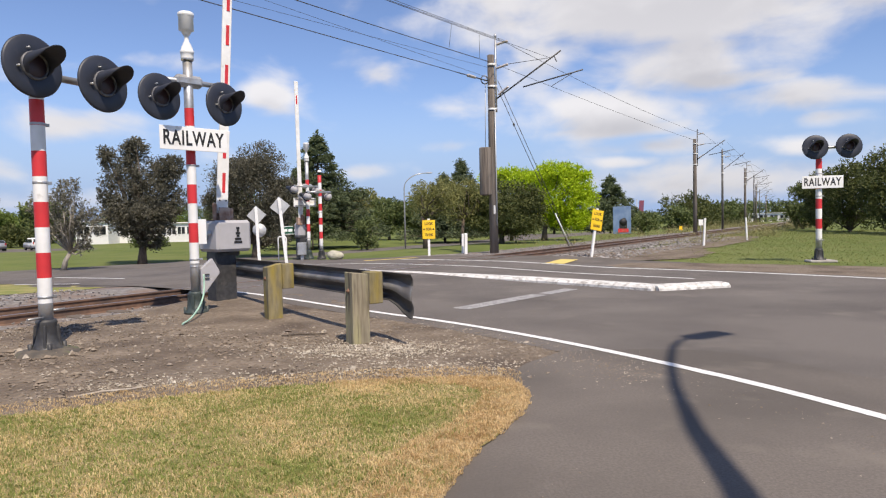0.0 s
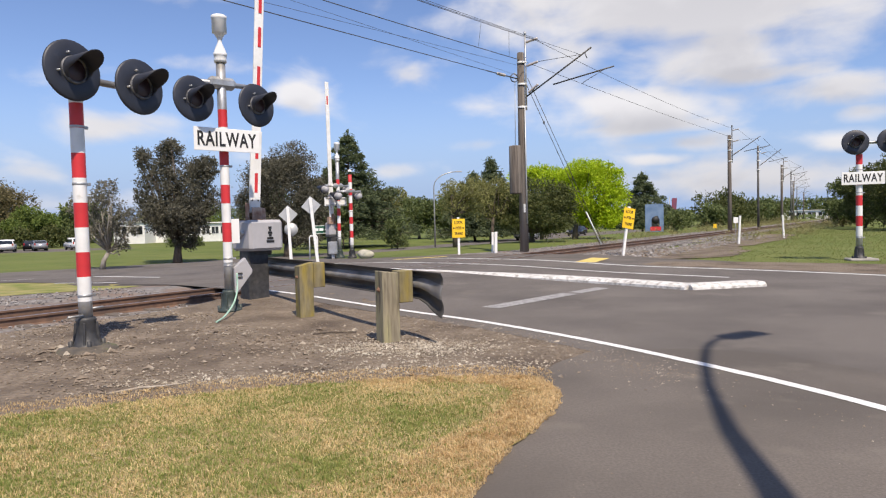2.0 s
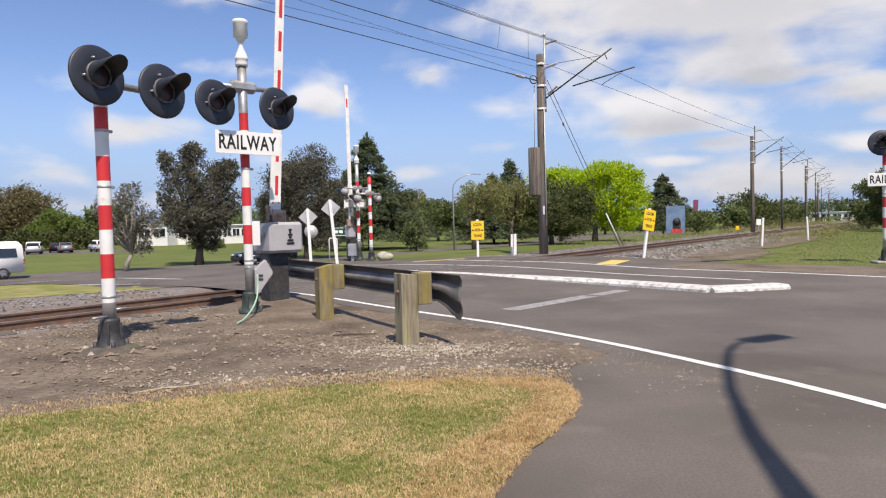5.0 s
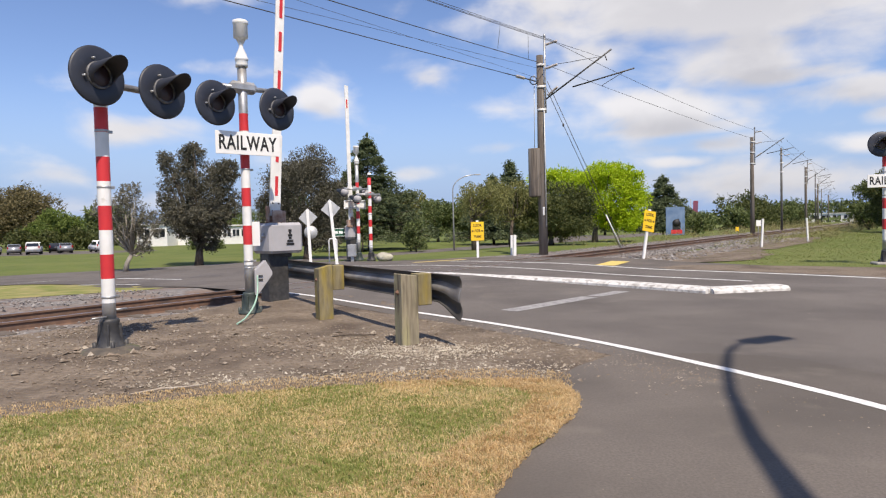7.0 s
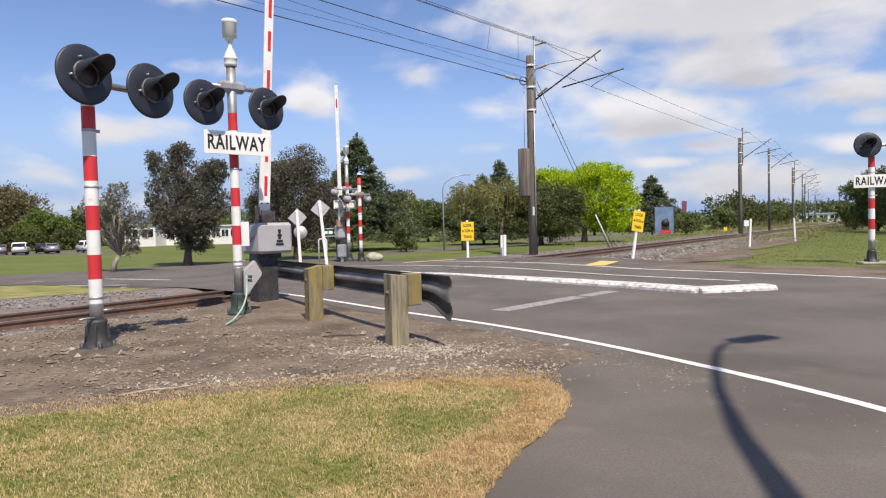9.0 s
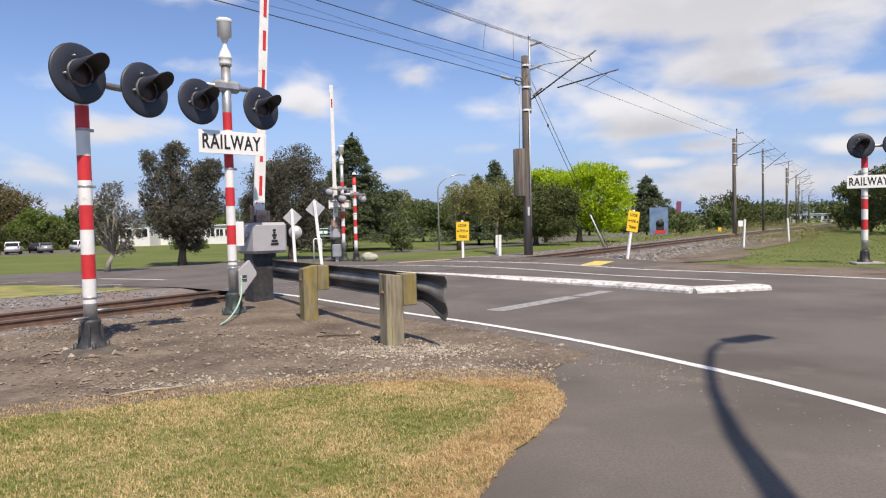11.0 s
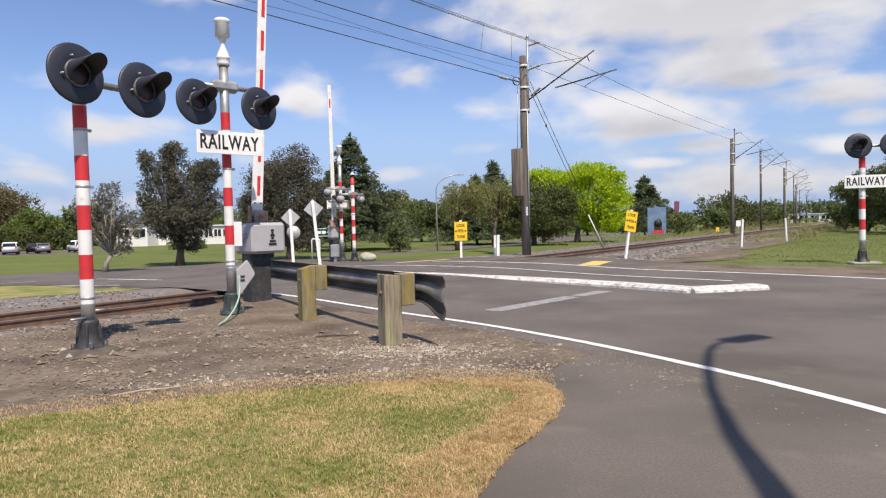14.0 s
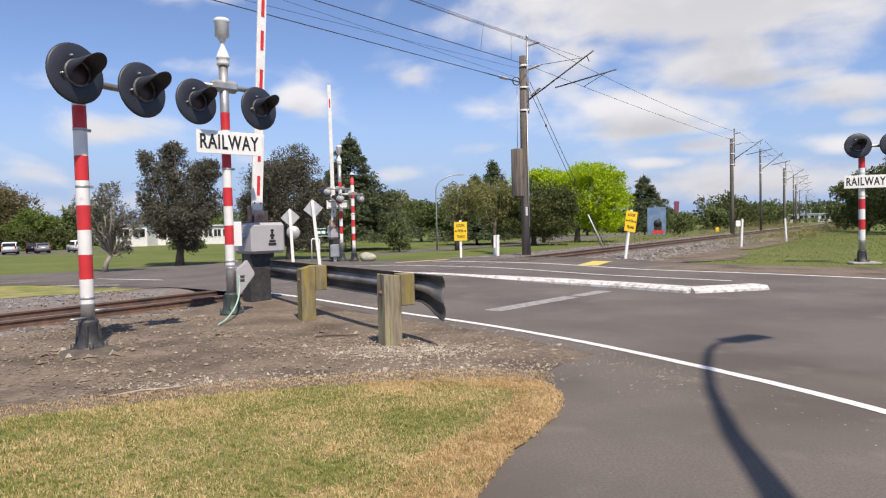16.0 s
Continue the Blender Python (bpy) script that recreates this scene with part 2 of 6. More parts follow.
def add_lathe(bm, profile, seg=20, m=None, mat=0):
    """A turned form: (radius, height) pairs about z, in the frame m."""
    m = m or Matrix()
    rings = []
    for r, h in profile:
        if r < 1e-5:
            rings.append([bm.verts.new(m @ Vector((0, 0, h)))])
        else:
            rings.append([bm.verts.new(m @ Vector((r * math.cos(2 * math.pi * k / seg), r * math.sin(2 * math.pi * k / seg), h))) for k in range(seg)])
    for a, b in zip(rings, rings[1:]):
        for k in range(seg):
            q = []
            for v in ((a[k % len(a)]), a[(k + 1) % len(a)], b[(k + 1) % len(b)], b[k % len(b)]):
                if v not in q:
                    q.append(v)
            if len(q) > 2:
                f = bm.faces.new(q)
                f.smooth, f.material_index = True, mat


def ribbon(name, line, left, right, lift, mat, step=1.5, thick=0.0, kind="structure", parent=None, across=6):
    """A strip that lies on the land along a line of points, from left to right of it. left and right may vary along the line."""
    pts = []
    for p, q in zip(line, line[1:]):
        n = max(1, int(math.dist(p[:2], q[:2]) / step))
        pts += [tuple(p[k] + (q[k] - p[k]) * i / n for k in range(2)) for i in range(n)]
    pts.append(tuple(line[-1][:2]))
    bm = bmesh.new()
    rows = []
    for i, p in enumerate(pts):
        a, b = pts[max(i - 1, 0)], pts[min(i + 1, len(pts) - 1)]
        d = Vector((b[0] - a[0], b[1] - a[1])).normalized()
        s = i / (len(pts) - 1)
        lo, hi = (left(s) if callable(left) else left), (right(s) if callable(right) else right)
        row = []
        for k in range(across + 1):
            o = lo + (hi - lo) * k / across
            x, y = p[0] + d.y * o, p[1] - d.x * o
            row.append(bm.verts.new((x, y, land(x, y) + lift + (crown(x, y) if mat in (asphalt, paint_white, paint_worn, paint_yellow) else bank(x, y) if mat is ballast_mat else 0))))
        rows.append(row)
    for r0, r1 in zip(rows, rows[1:]):
        for k in range(across):
            bm.faces.new((r0[k], r0[k + 1], r1[k + 1], r1[k]))
    if thick:
        ex = bmesh.ops.extrude_face_region(bm, geom=bm.faces[:])
        for v in ex["geom"]:
            if isinstance(v, bmesh.types.BMVert):
                v.co.z -= thick
    bmesh.ops.recalc_face_normals(bm, faces=bm.faces)
    ob = part(name, bm, mat, parent)
    if parent is None:
        tagged(ob, kind=kind)
    return ob


def spline(pts, n=8):
    """A smooth line through points."""
    out = []
    P = [Vector((*p[:2], 0)) for p in pts]
    for i in range(len(P) - 1):
        a, b, c, d = P[max(i - 1, 0)], P[i], P[i + 1], P[min(i + 2, len(P) - 1)]
        for k in range(n):
            t = k / n
            v = 0.5 * ((2 * b) + (c - a) * t + (2 * a - 5 * b + 4 * c - d) * t * t + (3 * b - a - 3 * c + d) * t ** 3)
            out.append((v.x, v.y))
    out.append(tuple(P[-1][:2]))
    return out


def make_ground():
    bm = bmesh.new()
    xs = sorted({*np.linspace(-60, 80, 71).round(2), *[s * v for s in (-1, 1) for v in (100, 160, 300, 700, 1500, 3000)]})
    ys = sorted({*np.linspace(-20, 120, 71).round(2), -3000, -800, -200, -60, 160, 300, 700, 1500, 3000})
    grid = [[bm.verts.new((x, y, land(x, y) - 0.03 - 0.05 * (1 - smooth(4.0, 7.0, abs(TY * x - TX * y - TRACK_OFF))))) for x in xs] for y in ys]
    for r0, r1 in zip(grid, grid[1:]):
        for k in range(len(xs) - 1):
            bm.faces.new((r0[k], r0[k + 1], r1[k + 1], r1[k]))
    ob = part("ground", bm, grass_far, smooth_faces=True)
    tagged(ob, "open mown green grass falling away beyond the track", "grass ground", kind="structure")


make_ground()
# the main road bends over the crossing; half width 5 m between its edge lines
MAIN = spline([(9.0, -12), (8.6, -3), (8.25, 3.5), (7.62, 6.45), (6.87, 8.24), (5.62, 10.47), (3.94, 12.77), (1.79, 15.09), (-0.71, 17.76), (-5.5, 21.5), (-12, 24.3), (-20, 26), (-36, 27), (-70, 28)])
SIDE = spline([(78, 190), (40, 132), (17, 96), (7, 79), (-2.5, 63.5), (-10.5, 53), (-20, 43.5), (-34, 33.5), (-60, 20), (-120, -6)])
NEAR = spline([(4.15, -8), (3.95, -2), (3.55, 2.4), (3.01, 4.47), (2.36, 5.98), (1.39, 7.70), (0.09, 9.48), (-1.88, 11.58), (-4.42, 14.2)])
tagged(ribbon("road", MAIN, -5.45, 5.6, 0.0, asphalt), "grey chip-sealed two-lane road over the crossing", "road")
tagged(ribbon("side_road", SIDE, -5.0, 5.0, -0.004, asphalt), "grey sealed side road through the park", "road")
tagged(ribbon("edge_line_near", NEAR, lambda s: -0.055 + 0.010 * noise.noise((s * 160, 1, 0)), lambda s: 0.055 + 0.010 * noise.noise((s * 160, 7, 0)), 0.006, paint_white, step=0.12, across=1), "white painted edge line", "road marking")
tagged(ribbon("edge_line_far", MAIN[:70], 4.91, 5.07, 0.006, paint_white, across=1), "white painted edge line", "road marking")

# ---- more materials ----
white_enamel = material("white enamel", (0.80, 0.80, 0.78), 0.45, color2=(0.70, 0.70, 0.67), scale=5, color3=(0.52, 0.50, 0.46), scale3=9, lo3=0.66, hi3=0.8)
red_enamel = material("red enamel", (0.62, 0.035, 0.04), 0.45, color2=(0.52, 0.03, 0.035), scale=5, color3=(0.42, 0.05, 0.045), scale3=9, lo3=0.62, hi3=0.8)
galvanised = material("galvanised steel", (0.50, 0.51, 0.51), 0.45, 0.6, color2=(0.40, 0.41, 0.42), scale=18, color3=(0.33, 0.32, 0.30), scale3=4)
grey_box = material("grey painted steel", (0.41, 0.40, 0.41), 0.5, color2=(0.36, 0.355, 0.36), scale=4, color3=(0.36, 0.33, 0.30), scale3=7, lo3=0.62, hi3=0.8)
black_iron = material("black iron", (0.028, 0.028, 0.030), 0.55, color2=(0.05, 0.05, 0.05), scale=12, bump=0.004, bump_scale=30, color3=(0.10, 0.095, 0.085), scale3=5, lo3=0.55, hi3=0.75)
green_iron = material("dark green iron", (0.03, 0.045, 0.04), 0.55, color2=(0.05, 0.065, 0.06), scale=12, bump=0.004, bump_scale=30, color3=(0.12, 0.11, 0.10), scale3=5, lo3=0.6, hi3=0.8)
mud_iron = material("mud-caked iron", (0.07, 0.062, 0.052), 0.9, color2=(0.12, 0.10, 0.078), scale=12, bump=0.012, bump_scale=24, color3=(0.10, 0.115, 0.05), scale3=6, lo3=0.55, hi3=0.7)
disc_black = material("black disc", (0.019, 0.022, 0.033), 0.5, color2=(0.027, 0.031, 0.044), scale=3, color3=(0.06, 0.06, 0.065), scale3=8, lo3=0.62, hi3=0.85)
lens_red = material("red lens", (0.050, 0.026, 0.030), 0.4, color2=(0.038, 0.020, 0.024))
rim_worn = material("worn lens rim", (0.16, 0.16, 0.165), 0.5, color2=(0.06, 0.06, 0.065), scale=14)
rust = material("rusty steel", (0.17, 0.09, 0.055), 0.85, color2=(0.27, 0.17, 0.11), scale=14, bump=0.004, bump_scale=40, color3=(0.12, 0.06, 0.04), scale3=4)
rust_pale = material("pale rusty steel", (0.36, 0.23, 0.16), 0.85, color2=(0.24, 0.13, 0.085), scale=12, bump=0.004, bump_scale=40, color3=(0.42, 0.33, 0.27), scale3=5)
rail_steel = material("rail steel", (0.14, 0.085, 0.06), 0.7, 0.2, color2=(0.20, 0.12, 0.08), scale=8, color3=(0.10, 0.07, 0.055), scale3=1.5)
rail_shine = material("rail head", (0.45, 0.42, 0.40), 0.35, 0.9, color2=(0.36, 0.32, 0.29), scale=4)
timber = material("weathered post timber", (0.30, 0.26, 0.18), 0.9, color2=(0.17, 0.145, 0.10), scale=7, detail=8, bump=0.006, bump_scale=22, stretch=(3, 3, 0.35), color3=(0.34, 0.31, 0.17), scale3=3, color4=(0.12, 0.10, 0.07), scale4=5, lo4=0.52, hi4=0.68)
lichen = material("lichened timber", (0.25, 0.215, 0.125), 0.95, color2=(0.13, 0.112, 0.07), scale=6, detail=9, bump=0.008, bump_scale=26, stretch=(2, 2, 0.5), color3=(0.29, 0.22, 0.035), scale3=3.2, lo3=0.42, hi3=0.68)
pole_timber = material("grey pole timber", (0.155, 0.130, 0.108), 0.9, color2=(0.075, 0.063, 0.053), scale=5, detail=8, bump=0.006, bump_scale=16, stretch=(4, 4, 0.2), color3=(0.22, 0.195, 0.17), scale3=0.8)
sleeper_wood = material("sleeper", (0.15, 0.125, 0.105), 0.95, color2=(0.10, 0.085, 0.07), scale=9, stretch=(0.4, 4, 4), bump=0.006, bump_scale=20)
beam_steel = material("weathered barrier steel", (0.085, 0.080, 0.074), 0.6, 0.25, color2=(0.05, 0.047, 0.043), scale=5, color3=(0.13, 0.12, 0.11), scale3=1.6, stretch=(0.5, 1, 2))
# paler steel for the beam's ridge: wear, with light from above in the colour
beam_worn_lit = material("worn and lit barrier steel", (0.34, 0.33, 0.32), 0.5, 0.3, color2=(0.22, 0.21, 0.20), scale=6, color3=(0.13, 0.12, 0.11), scale3=2.5, stretch=(0.5, 1, 1))
pole_dark = material("dark weathered steel", (0.115, 0.108, 0.102), 0.75, 0.2, color2=(0.075, 0.07, 0.066), scale=6, color3=(0.17, 0.16, 0.15), scale3=1.5)
wire_mat = material("wire", (0.10, 0.095, 0.09), 0.6, 0.4)
ceramic = material("ceramic", (0.55, 0.50, 0.46), 0.3, color2=(0.45, 0.40, 0.36))
sign_white = material("white sign sheet", (0.82, 0.82, 0.80), 0.5, color2=(0.76, 0.76, 0.73), scale=3, color3=(0.66, 0.65, 0.61), scale3=5, lo3=0.6, hi3=0.8)
sign_black = material("black lettering", (0.015, 0.015, 0.015), 0.6)
sign_yellow = material("yellow sign sheet", (0.88, 0.58, 0.02), 0.5, color2=(0.82, 0.50, 0.02), scale=3)
sign_grey = material("bare sign back", (0.52, 0.53, 0.53), 0.5, 0.3, color2=(0.45, 0.46, 0.46), scale=6)
sign_green = material("green sign sheet", (0.015, 0.10, 0.06), 0.5)
concrete = material("concrete", (0.42, 0.40, 0.37), 0.9, color2=(0.34, 0.32, 0.29), scale=10, bump=0.004, bump_scale=40, color3=(0.28, 0.26, 0.23), scale3=2)
kerb_white = material("white painted kerb", (0.74, 0.73, 0.70), 0.8, color2=(0.58, 0.57, 0.54), scale=7, bump=0.005, bump_scale=30, color3=(0.33, 0.31, 0.28), scale3=9, lo3=0.46, hi3=0.66, world_space=True)
stone_mat = material("loose stone", (0.25, 0.20, 0.15), 0.95, color2=(0.14, 0.11, 0.08), scale=14, bump=0.004, bump_scale=40, color3=(0.40, 0.35, 0.28), scale3=5.0, lo3=0.5, world_space=True)
pale_stone = material("pale stone", (0.40, 0.35, 0.27), 0.95, color2=(0.27, 0.23, 0.175), scale=9, color3=(0.52, 0.47, 0.38), scale3=4.0, world_space=True)
ballast_stone = material("ballast stone", (0.24, 0.225, 0.21), 0.95, color2=(0.15, 0.135, 0.125), scale=5, color3=(0.34, 0.32, 0.30), scale3=1.6, world_space=True)
rock_mat = material("lichened rock", (0.50, 0.47, 0.38), 0.95, color2=(0.34, 0.33, 0.24), scale=4, bump=0.03, bump_scale=6)
bark = material("bark", (0.13, 0.10, 0.075), 0.95, color2=(0.08, 0.065, 0.05), scale=6, stretch=(3, 3, 0.5), bump=0.02, bump_scale=14)
bark_pale = material("pale bark", (0.36, 0.33, 0.28), 0.95, color2=(0.24, 0.21, 0.17), scale=6, stretch=(3, 3, 0.5), bump=0.02, bump_scale=14)
leaf_dark = leaf_material("dark olive leaves", (0.055, 0.055, 0.036), (0.165, 0.155, 0.115), 0.15)
leaf_grey = leaf_material("grey olive leaves", (0.10, 0.095, 0.068), (0.25, 0.235, 0.18), 0.18)
leaf_green = leaf_material("green leaves", (0.085, 0.13, 0.025), (0.22, 0.28, 0.07), 0.28)
leaf_mid = leaf_material("mid green leaves", (0.074, 0.104, 0.033), (0.195, 0.232, 0.086), 0.27)
leaf_olive = leaf_material("olive green leaves", (0.13, 0.14, 0.045), (0.31, 0.30, 0.115), 0.28)
leaf_lime = leaf_material("lime leaves", (0.26, 0.40, 0.012), (0.55, 0.66, 0.03), 0.38)
leaf_pine = leaf_material("conifer needles", (0.054, 0.076, 0.036), (0.155, 0.188, 0.090), 0.2)
leaf_brown = leaf_material("brown green leaves", (0.11, 0.095, 0.045), (0.20, 0.17, 0.085), 0.18)
leaf_weed = leaf_material("dry weeds", (0.16, 0.15, 0.06), (0.34, 0.30, 0.14), 0.25)
leaf_hedge = leaf_material("hedge leaves", (0.045, 0.065, 0.020), (0.14, 0.15, 0.05), 0.22)
car_white = material("white car paint", (0.88, 0.88, 0.87), 0.3, color2=(0.86, 0.86, 0.85), spec=0.6)
car_black = material("black car paint", (0.012, 0.013, 0.018), 0.2, color2=(0.014, 0.015, 0.02), spec=0.6)
car_silver = material("silver car paint", (0.42, 0.43, 0.45), 0.3, 0.5, color2=(0.40, 0.41, 0.43))
car_glass = material("dark car glass", (0.015, 0.018, 0.02), 0.06, color2=(0.018, 0.02, 0.024), spec=0.8)
tyre_mat = material("tyre rubber", (0.018, 0.018, 0.018), 0.85, color2=(0.03, 0.03, 0.03))
rim_mat = material("alloy rim", (0.45, 0.46, 0.47), 0.35, 0.8, color2=(0.38, 0.39, 0.40))
lamp_red = material("tail lamp", (0.35, 0.01, 0.01), 0.25, color2=(0.3, 0.01, 0.01))
lamp_clear = material("head lamp", (0.6, 0.62, 0.65), 0.12, color2=(0.5, 0.52, 0.55))
building_white = material("white weatherboard", (0.76, 0.76, 0.74), 0.7, color2=(0.68, 0.68, 0.66), scale=2)
roof_grey = material("grey roofing", (0.22, 0.22, 0.23), 0.7, color2=(0.17, 0.17, 0.18), scale=2)
blue_board = material("blue mural board", (0.09, 0.16, 0.29), 0.6, color2=(0.17, 0.25, 0.38), scale=1.3)
banner_red = material("faded red cloth", (0.26, 0.05, 0.07), 0.8, color2=(0.14, 0.06, 0.12), scale=2)
hose_green = material("pale green hose", (0.36, 0.55, 0.44), 0.6, color2=(0.30, 0.48, 0.38))


def text_part(word, size, mat, parent, place, stretch=1.0, name="lettering", spacing=1.0):
    """Letters cut from sheet, upright, facing local -y, centred at place."""
    cu = bpy.data.curves.new(name, "FONT")
    cu.body, cu.size, cu.align_x, cu.align_y, cu.extrude = word, size, "CENTER", "CENTER", 0.002
    cu.offset, cu.space_character = size * 0.022, spacing
    ob = bpy.data.objects.new(name, cu)
    me = bpy.data.meshes.new_from_object(ob)
    bpy.data.objects.remove(ob)
    me.transform(Matrix.Translation(place) @ pose(0, 0, 0, 90) @ Matrix.Diagonal((stretch, 1, 1, 1)))
    me.materials.clear()
    me.materials.append(mat)
    o = new(name, me)
    o.parent = parent
    return o


# ---- ground sheets near the eye ----
def sheet(name, outline, lift, mat, label, category, step=0.35, rough=0.0, wobble=0.06, seed=1):
    """A sheet on the land inside a smooth outline whose edge wanders a little."""

    def rise(x, y):
        if mat in (asphalt, asphalt_path, verge_mat):
            return crown(x, y)
        if mat is dirt:
            near = 1 - smooth(0.6, 2.4, min(math.hypot(x - p[0], y - p[1]) for p in NEAR))
            return (crown(x, y) + 0.011) * near
        return 0.0

    pts = spline(outline + [outline[0]], 6)[:-1]
    pts = [(x + noise.noise((x * 2.1, y * 2.1, seed)) * wobble * 2, y + noise.noise((x * 2.1, y * 2.1, seed + 9)) * wobble * 2) for x, y in pts]
    bm = bmesh.new()
    f = bm.faces.new([bm.verts.new((x, y, 0)) for x, y in pts])
    bmesh.ops.triangulate(bm, faces=[f])
    x0, x1, y0, y1 = min(p[0] for p in pts), max(p[0] for p in pts), min(p[1] for p in pts), max(p[1] for p in pts)
    for axis, a, b in ((0, x0, x1), (1, y0, y1)):
        n = int((b - a) / step)
        for k in range(1, n):
            v = a + (b - a) * k / n
            co, no = ((v, 0, 0), (1, 0, 0)) if axis == 0 else ((0, v, 0), (0, 1, 0))
            bmesh.ops.bisect_plane(bm, geom=bm.verts[:] + bm.edges[:] + bm.faces[:], plane_co=co, plane_no=no)
    for v in bm.verts:
        edge = 0.0 if v.is_boundary else 1.0
        v.co.z = land(v.co.x, v.co.y) + lift + rise(v.co.x, v.co.y) + edge * rough * (noise.noise((v.co.x * 1.3, v.co.y * 1.3, 3)) + 0.5 * noise.noise((v.co.x * 4, v.co.y * 4, 5)))
    bmesh.ops.recalc_face_normals(bm, faces=bm.faces)
    for g in bm.faces:
        if g.normal.z < 0:
            g.normal_flip()
    return tagged(part(name, bm, mat, smooth_faces=True), label, category, kind="structure")


LAWN = [(0.02, 2.95), (0.16, 3.35), (0.36, 3.85), (0.62, 4.35), (0.80, 4.85), (0.83, 5.35), (0.62, 5.62), (0.0, 5.66), (-0.7, 5.62), (-1.5, 5.50), (-2.3, 5.22), (-3.3, 4.82), (-5.5, 4.0),
        (-8.0, 3.0), (-9.0, 0.5), (-6.0, -3.0), (-2.0, -3.5), (-0.3, -1.0), (-0.15, 1.5)]
# bare stony ground between lawn, road and track
sheet("dirt_ground", [(1.9, 6.3), (1.5, 8.0), (0.3, 9.9), (-1.5, 12.0), (-2.8, 13.3), (-3.9, 12.3), (-8.2, 6.1), (-12.5, 0), (-17, -6.5), (-14, -9), (-9, -7), (0.2, -5), (0.1, 2.6), (0.9, 4.4)],
      -0.014, dirt, "bare grey-brown stony dirt beside the track", "dirt ground", 0.35, 0.010, 0.06, 4)
sheet("driveway", [(-0.6, -6), (-0.6, 0), (-0.4, 2.6), (0.0, 3.6), (0.35, 4.4), (0.6, 5.2), (0.92, 5.95), (1.25, 6.4), (1.75, 6.75), (3.2, 6.3), (4.4, 3.4), (4.8, 0), (5.0, -6)], 0.002, asphalt_path,
      "worn pale asphalt driveway beside the lawn", "driveway", 0.5, 0.0, 0.03, 5)
sheet("lawn", LAWN, 0.013, grass_soil, "patchy mown lawn, half dried to straw", "lawn", 0.3, 0.008, 0.02, 6)
# stony shoulder on the far side of the road, and the grass triangle past the track
tagged(ribbon("shoulder", MAIN[16:58], 5.3, lambda s: 7.0 + 1.7 * math.sin(math.pi * s), 0.003, dirt, across=3), "brown stony shoulder of the road", "gravel")
sheet("dry_verge", [(-7.3, 14.9), (-9.0, 14.6), (-13, 12.8), (-22, 8), (-30, 12), (-24, 24), (-16, 23), (-10.5, 19.0), (-7.4, 16.6)], -0.012, verge_mat, "dry grass verge between road and track", "grass", 1.0, 0.02, 0.15, 7)

FAR_TRACK = [on_track(v) for v in range(24, 121, 6)]
sheet("stony_verge", [(4.2, 24.2), (6.0, 22.6), (8.6, 21.6), (11.5, 24.5), (13.0, 28.5), (16.5, 33), (20.5, 39), (24, 45), (22.4, 45.5), (18, 39.5), (13, 32.8), (9, 28)], -0.02, dirt,
      "bare stony ground beside the track", "gravel", 1.0, 0.02, 0.35, 14)
sheet("footpath", [(-3.6, 26.3), (-1.2, 24.2), (2.3, 22.0), (5.0, 19.6), (7.2, 17.4), (8.9, 18.6), (7.4, 21.6), (5.4, 23.9), (2.5, 25.6), (0.4, 27.0), (-2.2, 27.2)], -0.012, asphalt_path,
      "worn grey path edge beside the road", "path", 0.8, 0.0, 0.12, 15)


